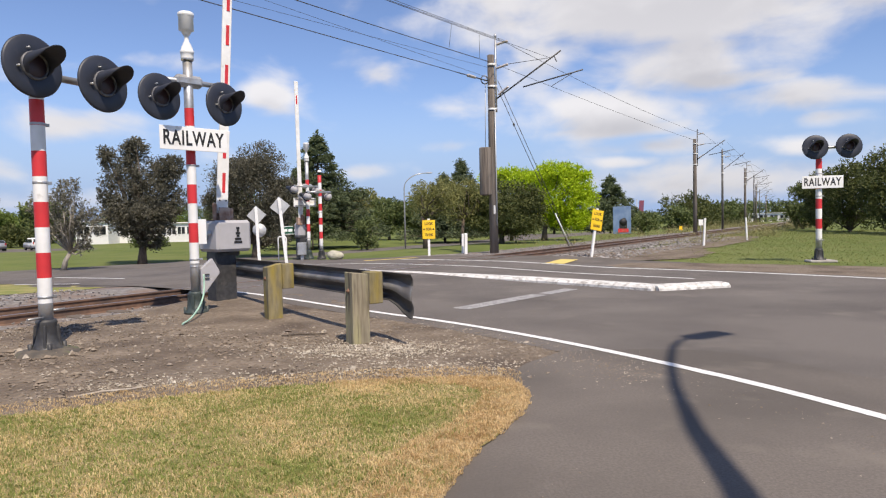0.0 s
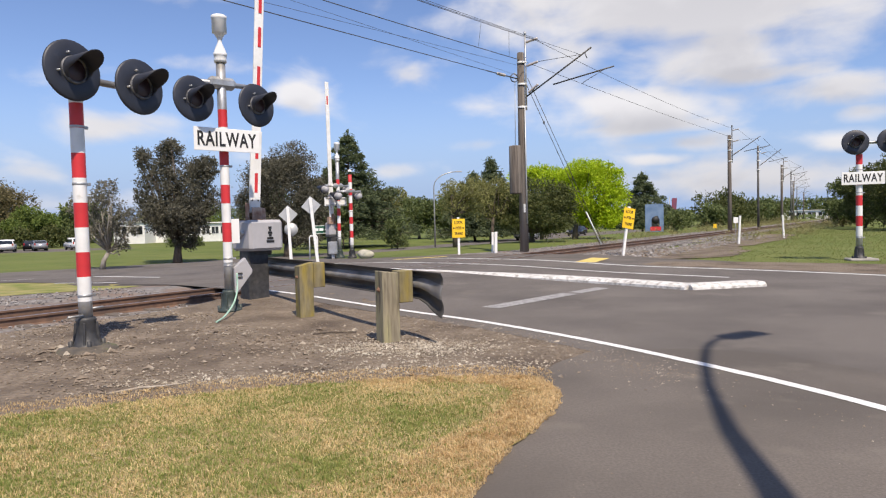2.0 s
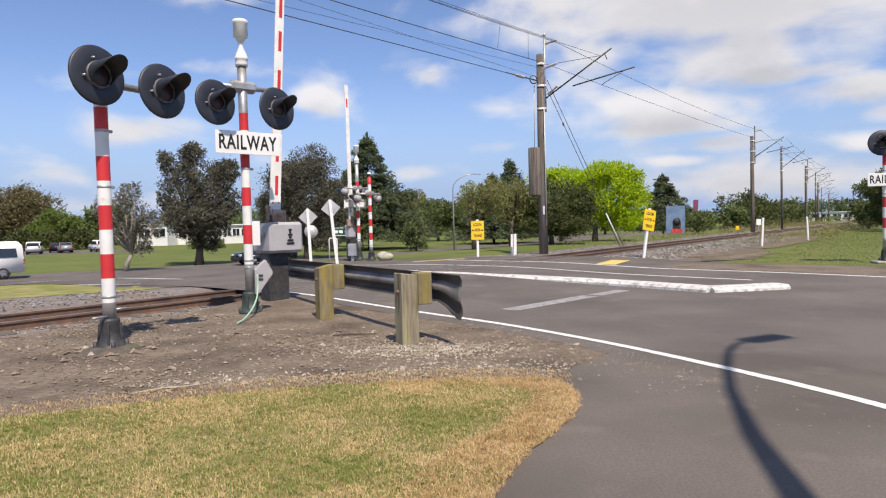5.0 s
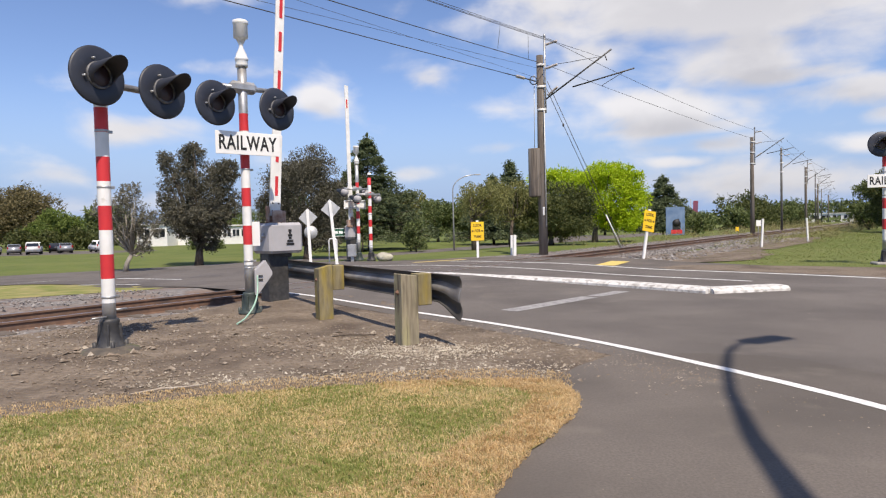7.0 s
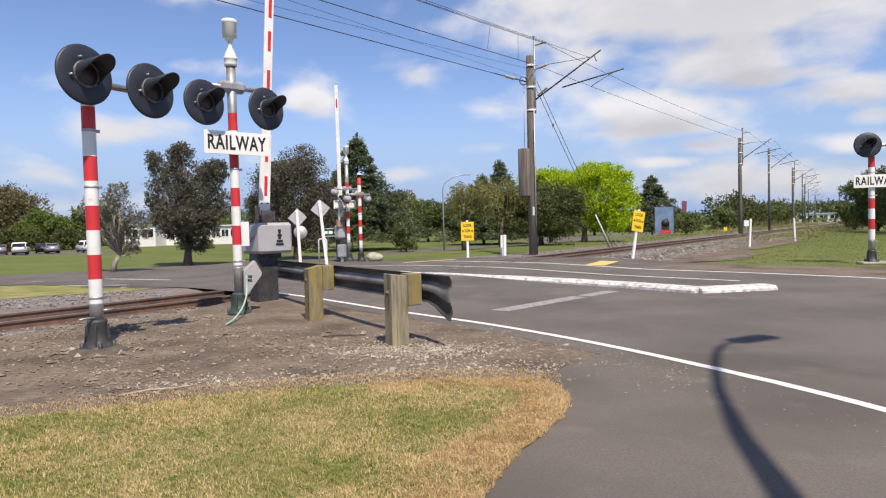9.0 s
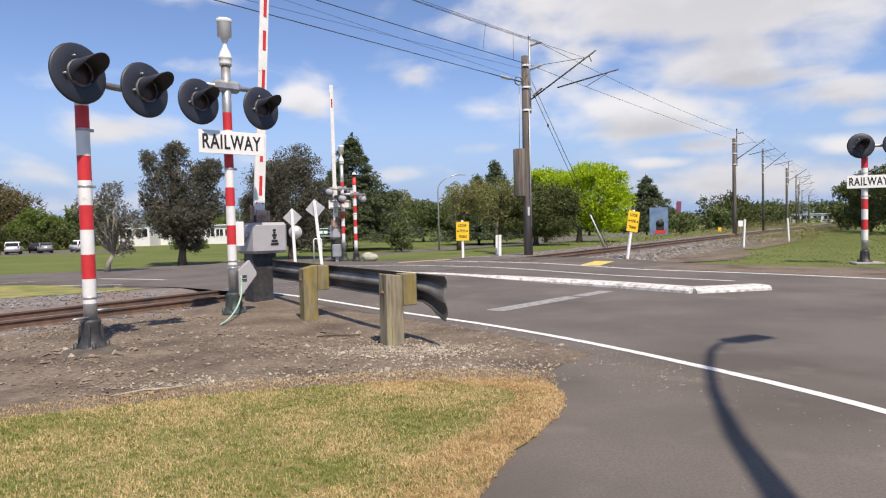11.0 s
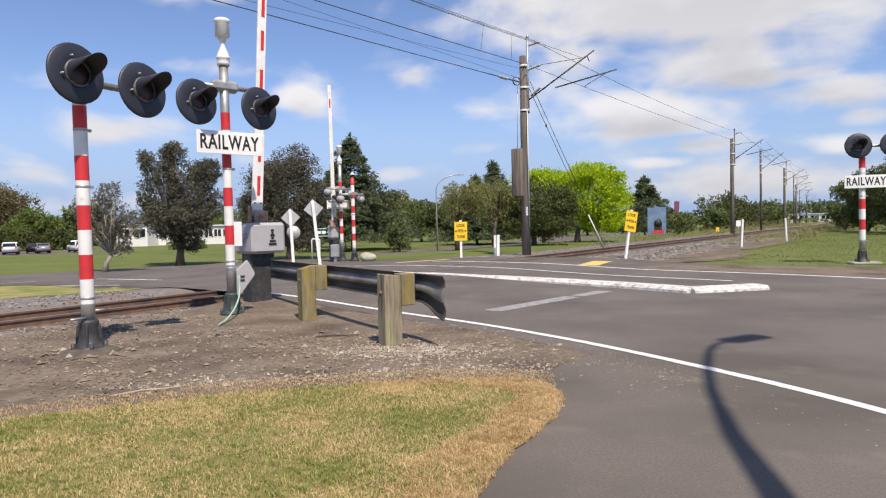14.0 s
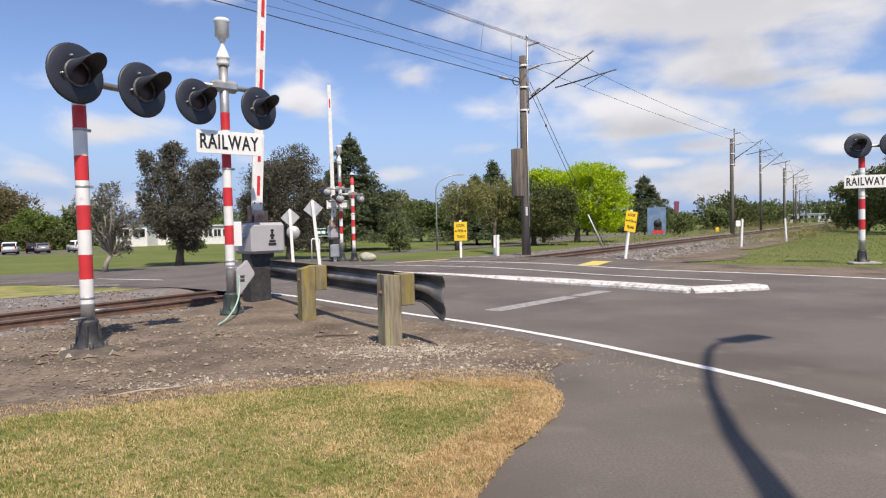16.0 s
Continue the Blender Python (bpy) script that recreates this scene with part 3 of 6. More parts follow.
def blades(name, outline, count, lo, hi, mat, label, seed, keep=None):
    """Grass: many bent blades in one mesh."""
    rs = np.random.RandomState(seed)
    poly = np.array(spline(outline + [outline[0]], 6)[:-1])
    mn, mx = poly.min(0), poly.max(0)
    P = np.empty((0, 2))
    while len(P) < count:
        q = mn + (mx - mn) * rs.rand(count * 2, 2)
        q = q[(q[:, 1] > 2.7) & (q[:, 0] > -4.6)]
        ins = np.zeros(len(q), bool)
        for (xa, ya), (xb, yb) in zip(poly, np.roll(poly, -1, 0)):
            c = (ya > q[:, 1]) != (yb > q[:, 1])
            ins ^= c & (q[:, 0] < (xb - xa) * (q[:, 1] - ya) / (yb - ya + 1e-9) + xa)
        q = q[ins]
        if keep is not None:
            q = q[keep(q, rs)]
        P = np.vstack((P, q))
    P = P[:count]
    n = len(P)
    # tufts: blades draw together and stand taller
    tuft = np.stack((np.sin(P[:, 0] * 31 + 3 * np.sin(P[:, 1] * 17)), np.cos(P[:, 1] * 37 + 2 * np.sin(P[:, 0] * 23))), 1)
    P = P + tuft * 0.012
    h = lo + (hi - lo) * rs.rand(n) ** 1.5 * (0.55 + 0.65 * (0.5 + 0.25 * (tuft[:, 0] + tuft[:, 1])))
    a = rs.rand(n) * 2 * np.pi
    lean = 0.2 + 0.9 * rs.rand(n)
    w = 0.0016 + 0.002 * rs.rand(n)
    b = rs.rand(n) * 2 * np.pi
    d = np.stack((np.cos(a), np.sin(a)), 1)
    s = np.stack((np.cos(b), np.sin(b)), 1) * w[:, None]
    z0 = np.full((n, 1), 0.008)
    V = np.empty((n, 5, 3))
    V[:, 0] = np.hstack((P - s, z0))
    V[:, 1] = np.hstack((P + s, z0))
    mid = P + d * (h * lean * 0.3)[:, None]
    V[:, 2] = np.hstack((mid + s * 0.8, z0 + (h * 0.6)[:, None]))
    V[:, 3] = np.hstack((mid - s * 0.8, z0 + (h * 0.6)[:, None]))
    V[:, 4] = np.hstack((P + d * (h * lean)[:, None], z0 + (h * np.clip(1.15 - lean * 0.5, 0.4, 1))[:, None]))
    k = np.arange(n)[:, None] * 5
    quads = (k + [[0, 1, 2, 3]]).tolist()
    tris = (k + [[3, 2, 4]]).tolist()
    me = bpy.data.meshes.new(name)
    me.from_pydata(V.reshape(-1, 3).tolist(), [], quads + tris)
    me.materials.append(mat)
    return tagged(new(name, me), label, "grass", kind="stuff")


def grass_blade_material(name, green, straw, bias, patch):
    m = bpy.data.materials.new(name)
    m.use_nodes = True
    nt = m.node_tree
    N, L = nt.nodes.new, nt.links.new
    p = nt.nodes["Principled BSDF"]
    p.inputs["Roughness"].default_value, p.inputs["Specular IOR Level"].default_value = 0.7, 0.2
    g, n, r, mx, ad, mx2 = N("ShaderNodeNewGeometry"), N("ShaderNodeTexNoise"), N("ShaderNodeMapRange"), N("ShaderNodeMix"), N("ShaderNodeMath"), N("ShaderNodeMix")
    L(g.outputs["Position"], n.inputs["Vector"])
    n.inputs["Scale"].default_value, n.inputs["Detail"].default_value, n.inputs["Roughness"].default_value = patch, 6, 0.62
    ad.operation = "MULTIPLY_ADD"
    L(g.outputs["Random Per Island"], ad.inputs[0])
    ad.inputs[1].default_value = 0.30
    L(n.outputs["Fac"], ad.inputs[2])
    r.inputs["From Min"].default_value, r.inputs["From Max"].default_value = bias, bias + 0.12
    L(ad.outputs[0], r.inputs["Value"])
    mx.data_type = mx2.data_type = "RGBA"
    mx2.inputs["A"].default_value, mx2.inputs["B"].default_value = (*green[0], 1), (*green[1], 1)
    L(g.outputs["Random Per Island"], mx2.inputs["Factor"])
    L(r.outputs[0], mx.inputs["Factor"])
    L(mx2.outputs["Result"], mx.inputs["A"])
    mx.inputs["B"].default_value = (*straw, 1)
    L(mx.outputs["Result"], p.inputs["Base Color"])
    tr, add = N("ShaderNodeBsdfTranslucent"), N("ShaderNodeMixShader")
    L(mx.outputs["Result"], tr.inputs["Color"])
    add.inputs[0].default_value = 0.3
    L(p.outputs[0], add.inputs[1])
    L(tr.outputs[0], add.inputs[2])
    L(add.outputs[0], nt.nodes["Material Output"].inputs["Surface"])
    return m


blade_mat = grass_blade_material("lawn blades", ((0.18, 0.235, 0.05), (0.38, 0.39, 0.14)), (0.72, 0.56, 0.30), 0.615, 1.25)
straw_mat = grass_blade_material("dry blades", ((0.56, 0.39, 0.19), (0.38, 0.24, 0.11)), (0.68, 0.51, 0.28), 0.55, 3.0)


def away_from_rim(q, rs):
    rim = np.array([(0.05, 3.0), (0.36, 3.85), (0.62, 4.35), (0.80, 4.85), (0.80, 5.35), (0.6, 5.6)])
    d = np.min(np.hypot(q[:, None, 0] - rim[None, :, 0], q[:, None, 1] - rim[None, :, 1]), 1)
    return d > 0.25 + 0.3 * rs.rand(len(q))


blades("lawn_grass", LAWN, 190000, 0.010, 0.044, blade_mat, "short patchy green and straw-dry grass", 11, away_from_rim)
blades("dry_grass", [(0.02, 2.9), (0.36, 3.8), (0.66, 4.35), (0.86, 4.85), (0.88, 5.35), (0.62, 5.7), (-0.6, 5.68), (-0.6, 5.5), (0.35, 5.4), (0.5, 5.0), (0.3, 4.5), (-0.1, 3.9), (-0.4, 2.9)],
       34000, 0.010, 0.045, straw_mat, "dead straw-brown grass at the lawn's edge", 12)


blades("straw_fringe", [(0.9, 5.5), (0.9, 5.95), (0.2, 6.15), (-0.8, 6.1), (-1.7, 5.95), (-2.6, 5.55), (-3.6, 5.15), (-4.6, 4.8), (-4.6, 4.3), (-3.3, 4.75), (-2.2, 5.15), (-1.4, 5.45), (-0.4, 5.6), (0.5, 5.6)],
       9000, 0.008, 0.03, straw_mat, "thin dead grass between lawn and dirt", 13)


def pebbles(name, spots, sizes, mat, label, category, seed=3):
    """Loose stones: rough chunks in one mesh."""
    rs = np.random.RandomState(seed)
    base = np.array([(1, 0, 0), (-1, 0, 0), (0, 1, 0), (0, -1, 0), (0, 0, 1), (0, 0, -1)], float)
    faces = [(0, 2, 4), (2, 1, 4), (1, 3, 4), (3, 0, 4), (2, 0, 5), (1, 2, 5), (3, 1, 5), (0, 3, 5)]
    V, Fc = [], []
    for i, ((x, y, z), r) in enumerate(zip(spots, sizes)):
        v = base * (0.6 + 0.6 * rs.rand(6, 1)) * r * np.array([1.0, 0.8, 0.55])
        a = rs.rand() * 6.28
        c, s = math.cos(a), math.sin(a)
        v = v @ np.array([[c, s, 0], [-s, c, 0], [0, 0, 1]])
        v += rs.randn(6, 3) * r * 0.18 + (x, y, z)
        V += v.tolist()
        Fc += [tuple(k + 6 * i for k in f) for f in faces]
    me = bpy.data.meshes.new(name)
    me.from_pydata(V, [], Fc)
    me.materials.append(mat)
    return tagged(new(name, me), label, category, kind="stuff")


def scatter_dirt():
    rs = np.random.RandomState(21)
    spots, sizes = [], []
    while len(spots) < 14000:
        x, y = -9 + 10.3 * rs.rand(), 5.0 + 8.5 * rs.rand()
        edge = 9.0 - (x + 0.05) * 1.02 if x < 1 else 7.3
        if y > edge + 0.2 or y < 5.65 - 0.1 * max(0, -x) ** 1.2 or (TY * x - TX * y) < -10.2:
            continue
        dens = max(0.12, 0.35 + 0.8 * noise.noise((x * 0.8, y * 0.8, 2))) + (1.0 if abs(x) < 0.9 and 6.9 < y < 7.9 else 0)
        if rs.rand() > dens:
            continue
        r = 0.005 + 0.022 * rs.rand() ** 3 + (0.045 * rs.rand() if rs.rand() < 0.02 else 0)
        spots.append((x, y, -0.006))
        sizes.append(r)
    for k in range(26):
        a = rs.rand() * 6.28
        d = 0.26 + 0.25 * rs.rand()
        spots.append((-4.105 + d * math.cos(a), 7.635 + d * math.sin(a), 0.0))
        sizes.append(0.025 + 0.045 * rs.rand())
    pebbles("loose_stones", spots, sizes, stone_mat, "loose grey and pale stones on the dirt", "stones")
    # paler chips round the end of the guard rail and along the lawn
    spots, sizes = [], []
    while len(spots) < 5200:
        if rs.rand() < 0.6:
            x, y = -0.35 + 0.55 * rs.randn(), 7.25 + 0.28 * rs.randn()
        else:
            x = -3.0 + 4.0 * rs.rand()
            y = 6.25 - 0.16 * abs(x) + 0.22 * rs.randn()
        if y < 5.75 or (abs(x + 0.63) < 0.12 and abs(y - 7.67) < 0.12) or x > 1.2:
            continue
        spots.append((x, y, -0.006))
        sizes.append(0.006 + 0.016 * rs.rand() ** 3)
    pebbles("pale_stones", spots, sizes, pale_stone, "pale dusty gravel chips by the guard rail", "stones", 4)


scatter_dirt()


def scatter_edge():
    rs = np.random.RandomState(31)
    spots, sizes = [], []
    line = [p for p in NEAR if 3 < p[1] < 13.5]
    while len(spots) < 7000:
        i = rs.randint(len(line) - 1)
        f = rs.rand()
        x, y = line[i][0] + (line[i + 1][0] - line[i][0]) * f, line[i][1] + (line[i + 1][1] - line[i][1]) * f
        if y < 5.8 and rs.rand() < 0.93:
            continue
        o = 0.52 + 0.24 * rs.randn()
        spots.append((x - 0.78 * o, y - 0.62 * o, 0.001))
        sizes.append(0.004 + 0.010 * rs.rand() ** 3)
    for k in range(260):
        x, y = 0.4 + 5 * rs.rand(), 3.0 + 8 * rs.rand()
        spots.append((x, y, 0.003))
        sizes.append(0.003 + 0.006 * rs.rand() ** 3)
    pebbles("road_chips", spots, sizes, stone_mat, "fine loose chips along the edge of the seal", "stones", 8)


scatter_edge()


# ---- the track ----
def leaf_mesh(name, lobes, count, size, mat, seed, droop=0.0, slim=0.55):
    """Leaves strewn through lobes (centre, radii): diamond-shaped, many, in one mesh."""
    rs = np.random.RandomState(seed)
    vol = np.array([r[0] * r[1] * r[2] for _, r in lobes]) ** 0.67
    pick = rs.choice(len(lobes), count, p=vol / vol.sum())
    C = np.array([c for c, _ in lobes])[pick]
    Rr = np.array([r for _, r in lobes])[pick]
    d = rs.randn(count, 3)
    d /= np.linalg.norm(d, axis=1)[:, None]
    rad = 0.55 + 0.5 * rs.rand(count) ** 0.7
    P = C + d * Rr * rad[:, None]
    n = d + rs.randn(count, 3) * 0.7 + (0, 0, 0.35)
    n /= np.linalg.norm(n, axis=1)[:, None]
    a = rs.randn(count, 3) - (0, 0, droop)
    u = np.cross(n, a)
    u /= np.linalg.norm(u, axis=1)[:, None] + 1e-9
    v = np.cross(n, u)
    s = size * (0.6 + 0.8 * rs.rand(count))[:, None]
    V = np.stack((P + v * s, P + u * s * slim, P - v * s, P - u * s * slim), 1).reshape(-1, 3)
    me = bpy.data.meshes.new(name)
    me.from_pydata(V.tolist(), [], (np.arange(count)[:, None] * 4 + [[0, 1, 2, 3]]).tolist())
    me.materials.append(mat)
    return me


def track_line():
    pts = [on_track(s) for s in range(-60, 121, 10)]
    x, y = pts[-1]
    a = radians(35.3)
    for k in range(30):
        a -= radians(0.35)
        x, y = x + 10 * math.sin(a), y + 10 * math.cos(a)
        pts.append((x, y))
    return pts


TRACK = track_line()


def make_track():
    bed = ribbon("track_bed", TRACK, lambda s: -12.0 + 6.5 * smooth(0.11, 0.145, s) + 1.9 * smooth(0.16, 0.19, s), 2.3, -0.05, ballast_mat, across=16)
    tagged(bed, "grey-brown ballast bed under the rails", "track bed")
    for side, o in (("near", 0.565), ("far", -0.565)):
        bm = bmesh.new()
        prof = [(-0.062, 0.0), (0.062, 0.0), (0.062, 0.012), (0.012, 0.03), (0.010, 0.10), (0.034, 0.115), (0.034, 0.14), (0.028, 0.145), (-0.028, 0.145), (-0.034, 0.14), (-0.034, 0.115), (-0.010, 0.10), (-0.012, 0.03), (-0.062, 0.012)]
        rows = []
        for i, p in enumerate(TRACK):
            a, b = TRACK[max(i - 1, 0)], TRACK[min(i + 1, len(TRACK) - 1)]
            d = Vector((b[0] - a[0], b[1] - a[1])).normalized()
            rows.append([bm.verts.new((p[0] + d.y * (o + q[0]), p[1] - d.x * (o + q[0]), q[1] * 1.08 - 0.06)) for q in prof])
        for r0, r1 in zip(rows, rows[1:]):
            for k in range(len(prof)):
                f = bm.faces.new((r0[k], r0[(k + 1) % len(prof)], r1[(k + 1) % len(prof)], r1[k]))
                f.material_index = 1 if k == 7 else 0
        bmesh.ops.recalc_face_normals(bm, faces=bm.faces)
        rail = part("rail", bm, [rail_steel, rail_shine])
        tagged(rail, "brown rusted steel rail with a worn bright head", "rail", "rails of the track")
    # sleepers
    bm = bmesh.new()
    add_box(bm, (0, 0, 0), (2.0, 0.21, 0.12), bevel=0.01)
    me = bpy.data.meshes.new("sleeper")
    bm.to_mesh(me)
    bm.free()
    me.materials.append(sleeper_wood)
    for k in range(150):
        s = -22 + k * 0.68
        x, y = on_track(s)
        if -2 < (s - 14.5) * 0.98 + 2 and s < 23.5 and s > 8.0:
            continue
        ob = new("sleeper", me)
        ob.parent = bed
        ob.matrix_basis = pose(x, y, -0.085, 0, 0, -35.3)
    rs = np.random.RandomState(5)
    spots, sizes = [], []
    for k in range(13000):
        s = -20 + 28 * rs.rand() if k % 2 else 23 + 40 * rs.rand()
        o = -3.8 + 6.1 * rs.rand()
        if abs(abs(o) - 0.565) < 0.09:
            continue
        x, y = on_track(s, o)
        spots.append((x, y, -0.045 + 0.025 * rs.rand() + bank(x, y)))
        sizes.append(0.02 + 0.025 * rs.rand())
    pebbles("ballast_stones", spots, sizes, ballast_stone, "grey crushed ballast stones round the sleepers", "ballast", 6)


make_track()


def track_weeds():
    """Dry weeds and stones that fringe the track."""
    rs = np.random.RandomState(17)
    lobes = []
    for k in range(520):
        q = 34 + 90 * rs.rand() ** 0.8
        o = (2.6 + 4.0 * rs.rand() ** 1.5) * (1 if rs.rand() < 0.6 else -1)
        x, y = on_track(q, o)
        h = (0.10 + 0.35 * rs.rand() ** 2) * (1 + q / 90)
        lobes.append(((x, y, land(x, y) + h * 0.4), (0.3 + 0.4 * rs.rand(), 0.3 + 0.4 * rs.rand(), h)))
    ob = new("track_weeds", leaf_mesh("track_weeds", lobes, 32000, 0.07, leaf_weed, 23, 0.0, 0.22))
    tagged(ob, "dry olive weeds along the track", "weeds", kind="stuff")
    spots, sizes = [], []
    for k in range(2600):
        x, y = on_track(22 + 26 * rs.rand(), 1.4 + 3.2 * rs.rand() ** 1.4)
        spots.append((x, y, -0.015))
        sizes.append(0.03 + 0.06 * rs.rand() ** 2)
    pebbles("verge_stones", spots, sizes, ballast_stone, "scattered ballast stones beside the track", "stones", 9)


track_weeds()


def far_grass():
    """Mown grass past the road, with a ragged edge towards the stones."""
    rs = np.random.RandomState(31)
    q = np.stack((8 + 34 * rs.rand(150000), 17 + 40 * rs.rand(150000)), 1)
    off = TY * q[:, 0] - TX * q[:, 1] - TRACK_OFF
    mid = np.array(MAIN)[::2, :2]
    road = np.min(np.hypot(q[:, None, 0] - mid[None, :, 0], q[:, None, 1] - mid[None, :, 1]), 1)
    wander = 0.8 * np.sin(q[:, 0] * 0.9 + 2 * np.sin(q[:, 1] * 0.7)) + 0.7 * rs.randn(len(q))
    q = q[(off > 5.0 + wander) & (road > 8.75 + 0.45 * wander)][:70000]
    n = len(q)
    h = (0.018 + 0.028 * rs.rand(n) ** 2)[:, None]
    a, b = rs.rand(n) * 6.283, rs.rand(n) * 6.283
    w = np.stack((np.cos(a), np.sin(a)), 1) * (0.008 + 0.012 * rs.rand(n))[:, None]
    tip = q + np.stack((np.cos(b), np.sin(b)), 1) * h * 1.2
    z = np.array([[land(x, y) - 0.03] for x, y in q])
    V = np.stack((np.hstack((q - w, z)), np.hstack((q + w, z)), np.hstack((tip, z + h))), 1)
    me = bpy.data.meshes.new("far_grass")
    me.from_pydata(V.reshape(-1, 3).tolist(), [], (np.arange(n)[:, None] * 3 + [[0, 1, 2]]).tolist())
    me.materials.append(park_blade)
    tagged(new("far_grass", me), "short green mown grass beside the track", "grass", kind="stuff")


park_blade = grass_blade_material("park blades", ((0.16, 0.195, 0.055), (0.215, 0.24, 0.08)), (0.30, 0.265, 0.13), 0.70, 0.5)
far_grass()


# ---- marks and islands on the road ----
def at_main(i, o):
    """A spot o metres to the right of the road's middle line at its point i."""
    a, b = MAIN[max(i - 1, 0)], MAIN[min(i + 1, len(MAIN) - 1)]
    d = Vector((b[0] - a[0], b[1] - a[1])).normalized()
    return MAIN[i][0] + d.y * o, MAIN[i][1] - d.x * o


def stripe(name, a, b, width, mat, label, lift=0.005):
    tagged(ribbon(name, [a, b], -width / 2, width / 2, lift, mat, step=0.5, across=2), label, "road marking")


stripe("limit_line", (0.75, 10.35), (2.35, 12.05), 0.34, paint_worn, "worn white limit line across the lane")
stripe("limit_line_end", (2.45, 12.15), (3.15, 12.9), 0.30, paint_worn, "worn white limit line across the lane")
stripe("lane_mark", (-10.5, 20.1), (-8.0, 18.9), 0.12, paint_white, "white lane mark on the road")
stripe("lane_mark", (-10.3, 17.7), (-8.5, 17.4), 0.10, paint_white, "white lane mark on the road")
stripe("lane_mark", (-15.5, 20.9), (-12.5, 20.4), 0.12, paint_white, "white lane mark on the road")
stripe("tactile_pad", (4.37, 20.05), (5.27, 21.85), 0.6, paint_yellow, "yellow tactile pad beside the track")
stripe("tactile_pad", (-1.7, 24.4), (0.2, 25.1), 0.5, paint_yellow, "yellow tactile pad beside the track")


def make_island():
    near = spline([(-4.6, 21.4), (-2.2, 19.35), (0.05, 17.35), (2.7, 14.75), (4.6, 12.3)], 5) + [(5.3, 12.42), (6.02, 12.58)]
    isl = thing("traffic_island", 0, 0, 0)
    tagged(isl, "raised white-painted concrete kerb dividing the lanes", "traffic island")
    for p, q in zip(near, near[1:]):
        n = max(1, round(math.dist(p, q) / 0.9))
        for k in range(n):
            a = (p[0] + (q[0] - p[0]) * k / n, p[1] + (q[1] - p[1]) * k / n)
            b = (p[0] + (q[0] - p[0]) * (k + 1) / n, p[1] + (q[1] - p[1]) * (k + 1) / n)
            ln = math.dist(a, b)
            bm = bmesh.new()
            prof = [(-0.21, -0.07), (-0.20, 0.045), (-0.15, 0.085), (0.08, 0.095), (0.29, 0.085), (0.34, 0.045), (0.35, -0.07)]
            ends = [[bm.verts.new((e * (ln / 2 + 0.04), u, w)) for u, w in prof] for e in (-1, 1)]
            for j in range(len(prof)):
                bm.faces.new((ends[0][j], ends[0][(j + 1) % 7], ends[1][(j + 1) % 7], ends[1][j]))
            bm.faces.new(ends[0])
            bm.faces.new(ends[1][::-1])
            bmesh.ops.recalc_face_normals(bm, faces=bm.faces)
            kb = part("kerbstone", bm, kerb_white, isl)
            mx, my = (a[0] + b[0]) / 2, (a[1] + b[1]) / 2
            kb.matrix_basis = pose(mx, my, land(mx, my) + 0.006 * noise.noise((mx * 3, my * 3, 0)), 0, 0, math.degrees(math.atan2(b[1] - a[1], b[0] - a[0])))
    far = spline([(6.25, 14.35), (4.1, 16.75), (1.1, 19.8), (-1.6, 22.0), (-3.9, 23.6)], 5)
    tagged(ribbon("lane_line", far, -0.06, 0.06, 0.006, paint_white, across=1), "thin white lane line", "road marking")


make_island()


# ---- crossing signals ----
def banded_pole(bm, r, bands, seg=18):
    """One pole painted in bands: (from, to, material index)."""
    zs = [bands[0][0]] + [b for _, b, _ in bands]
    rings = add_tube(bm, [(0, 0, z) for z in zs], r, seg)
    for lower, upper, (_, _, mi) in zip(rings, rings[1:], bands):
        for f in {f for v in lower for f in v.link_faces} & {f for v in upper for f in v.link_faces}:
            f.material_index = mi


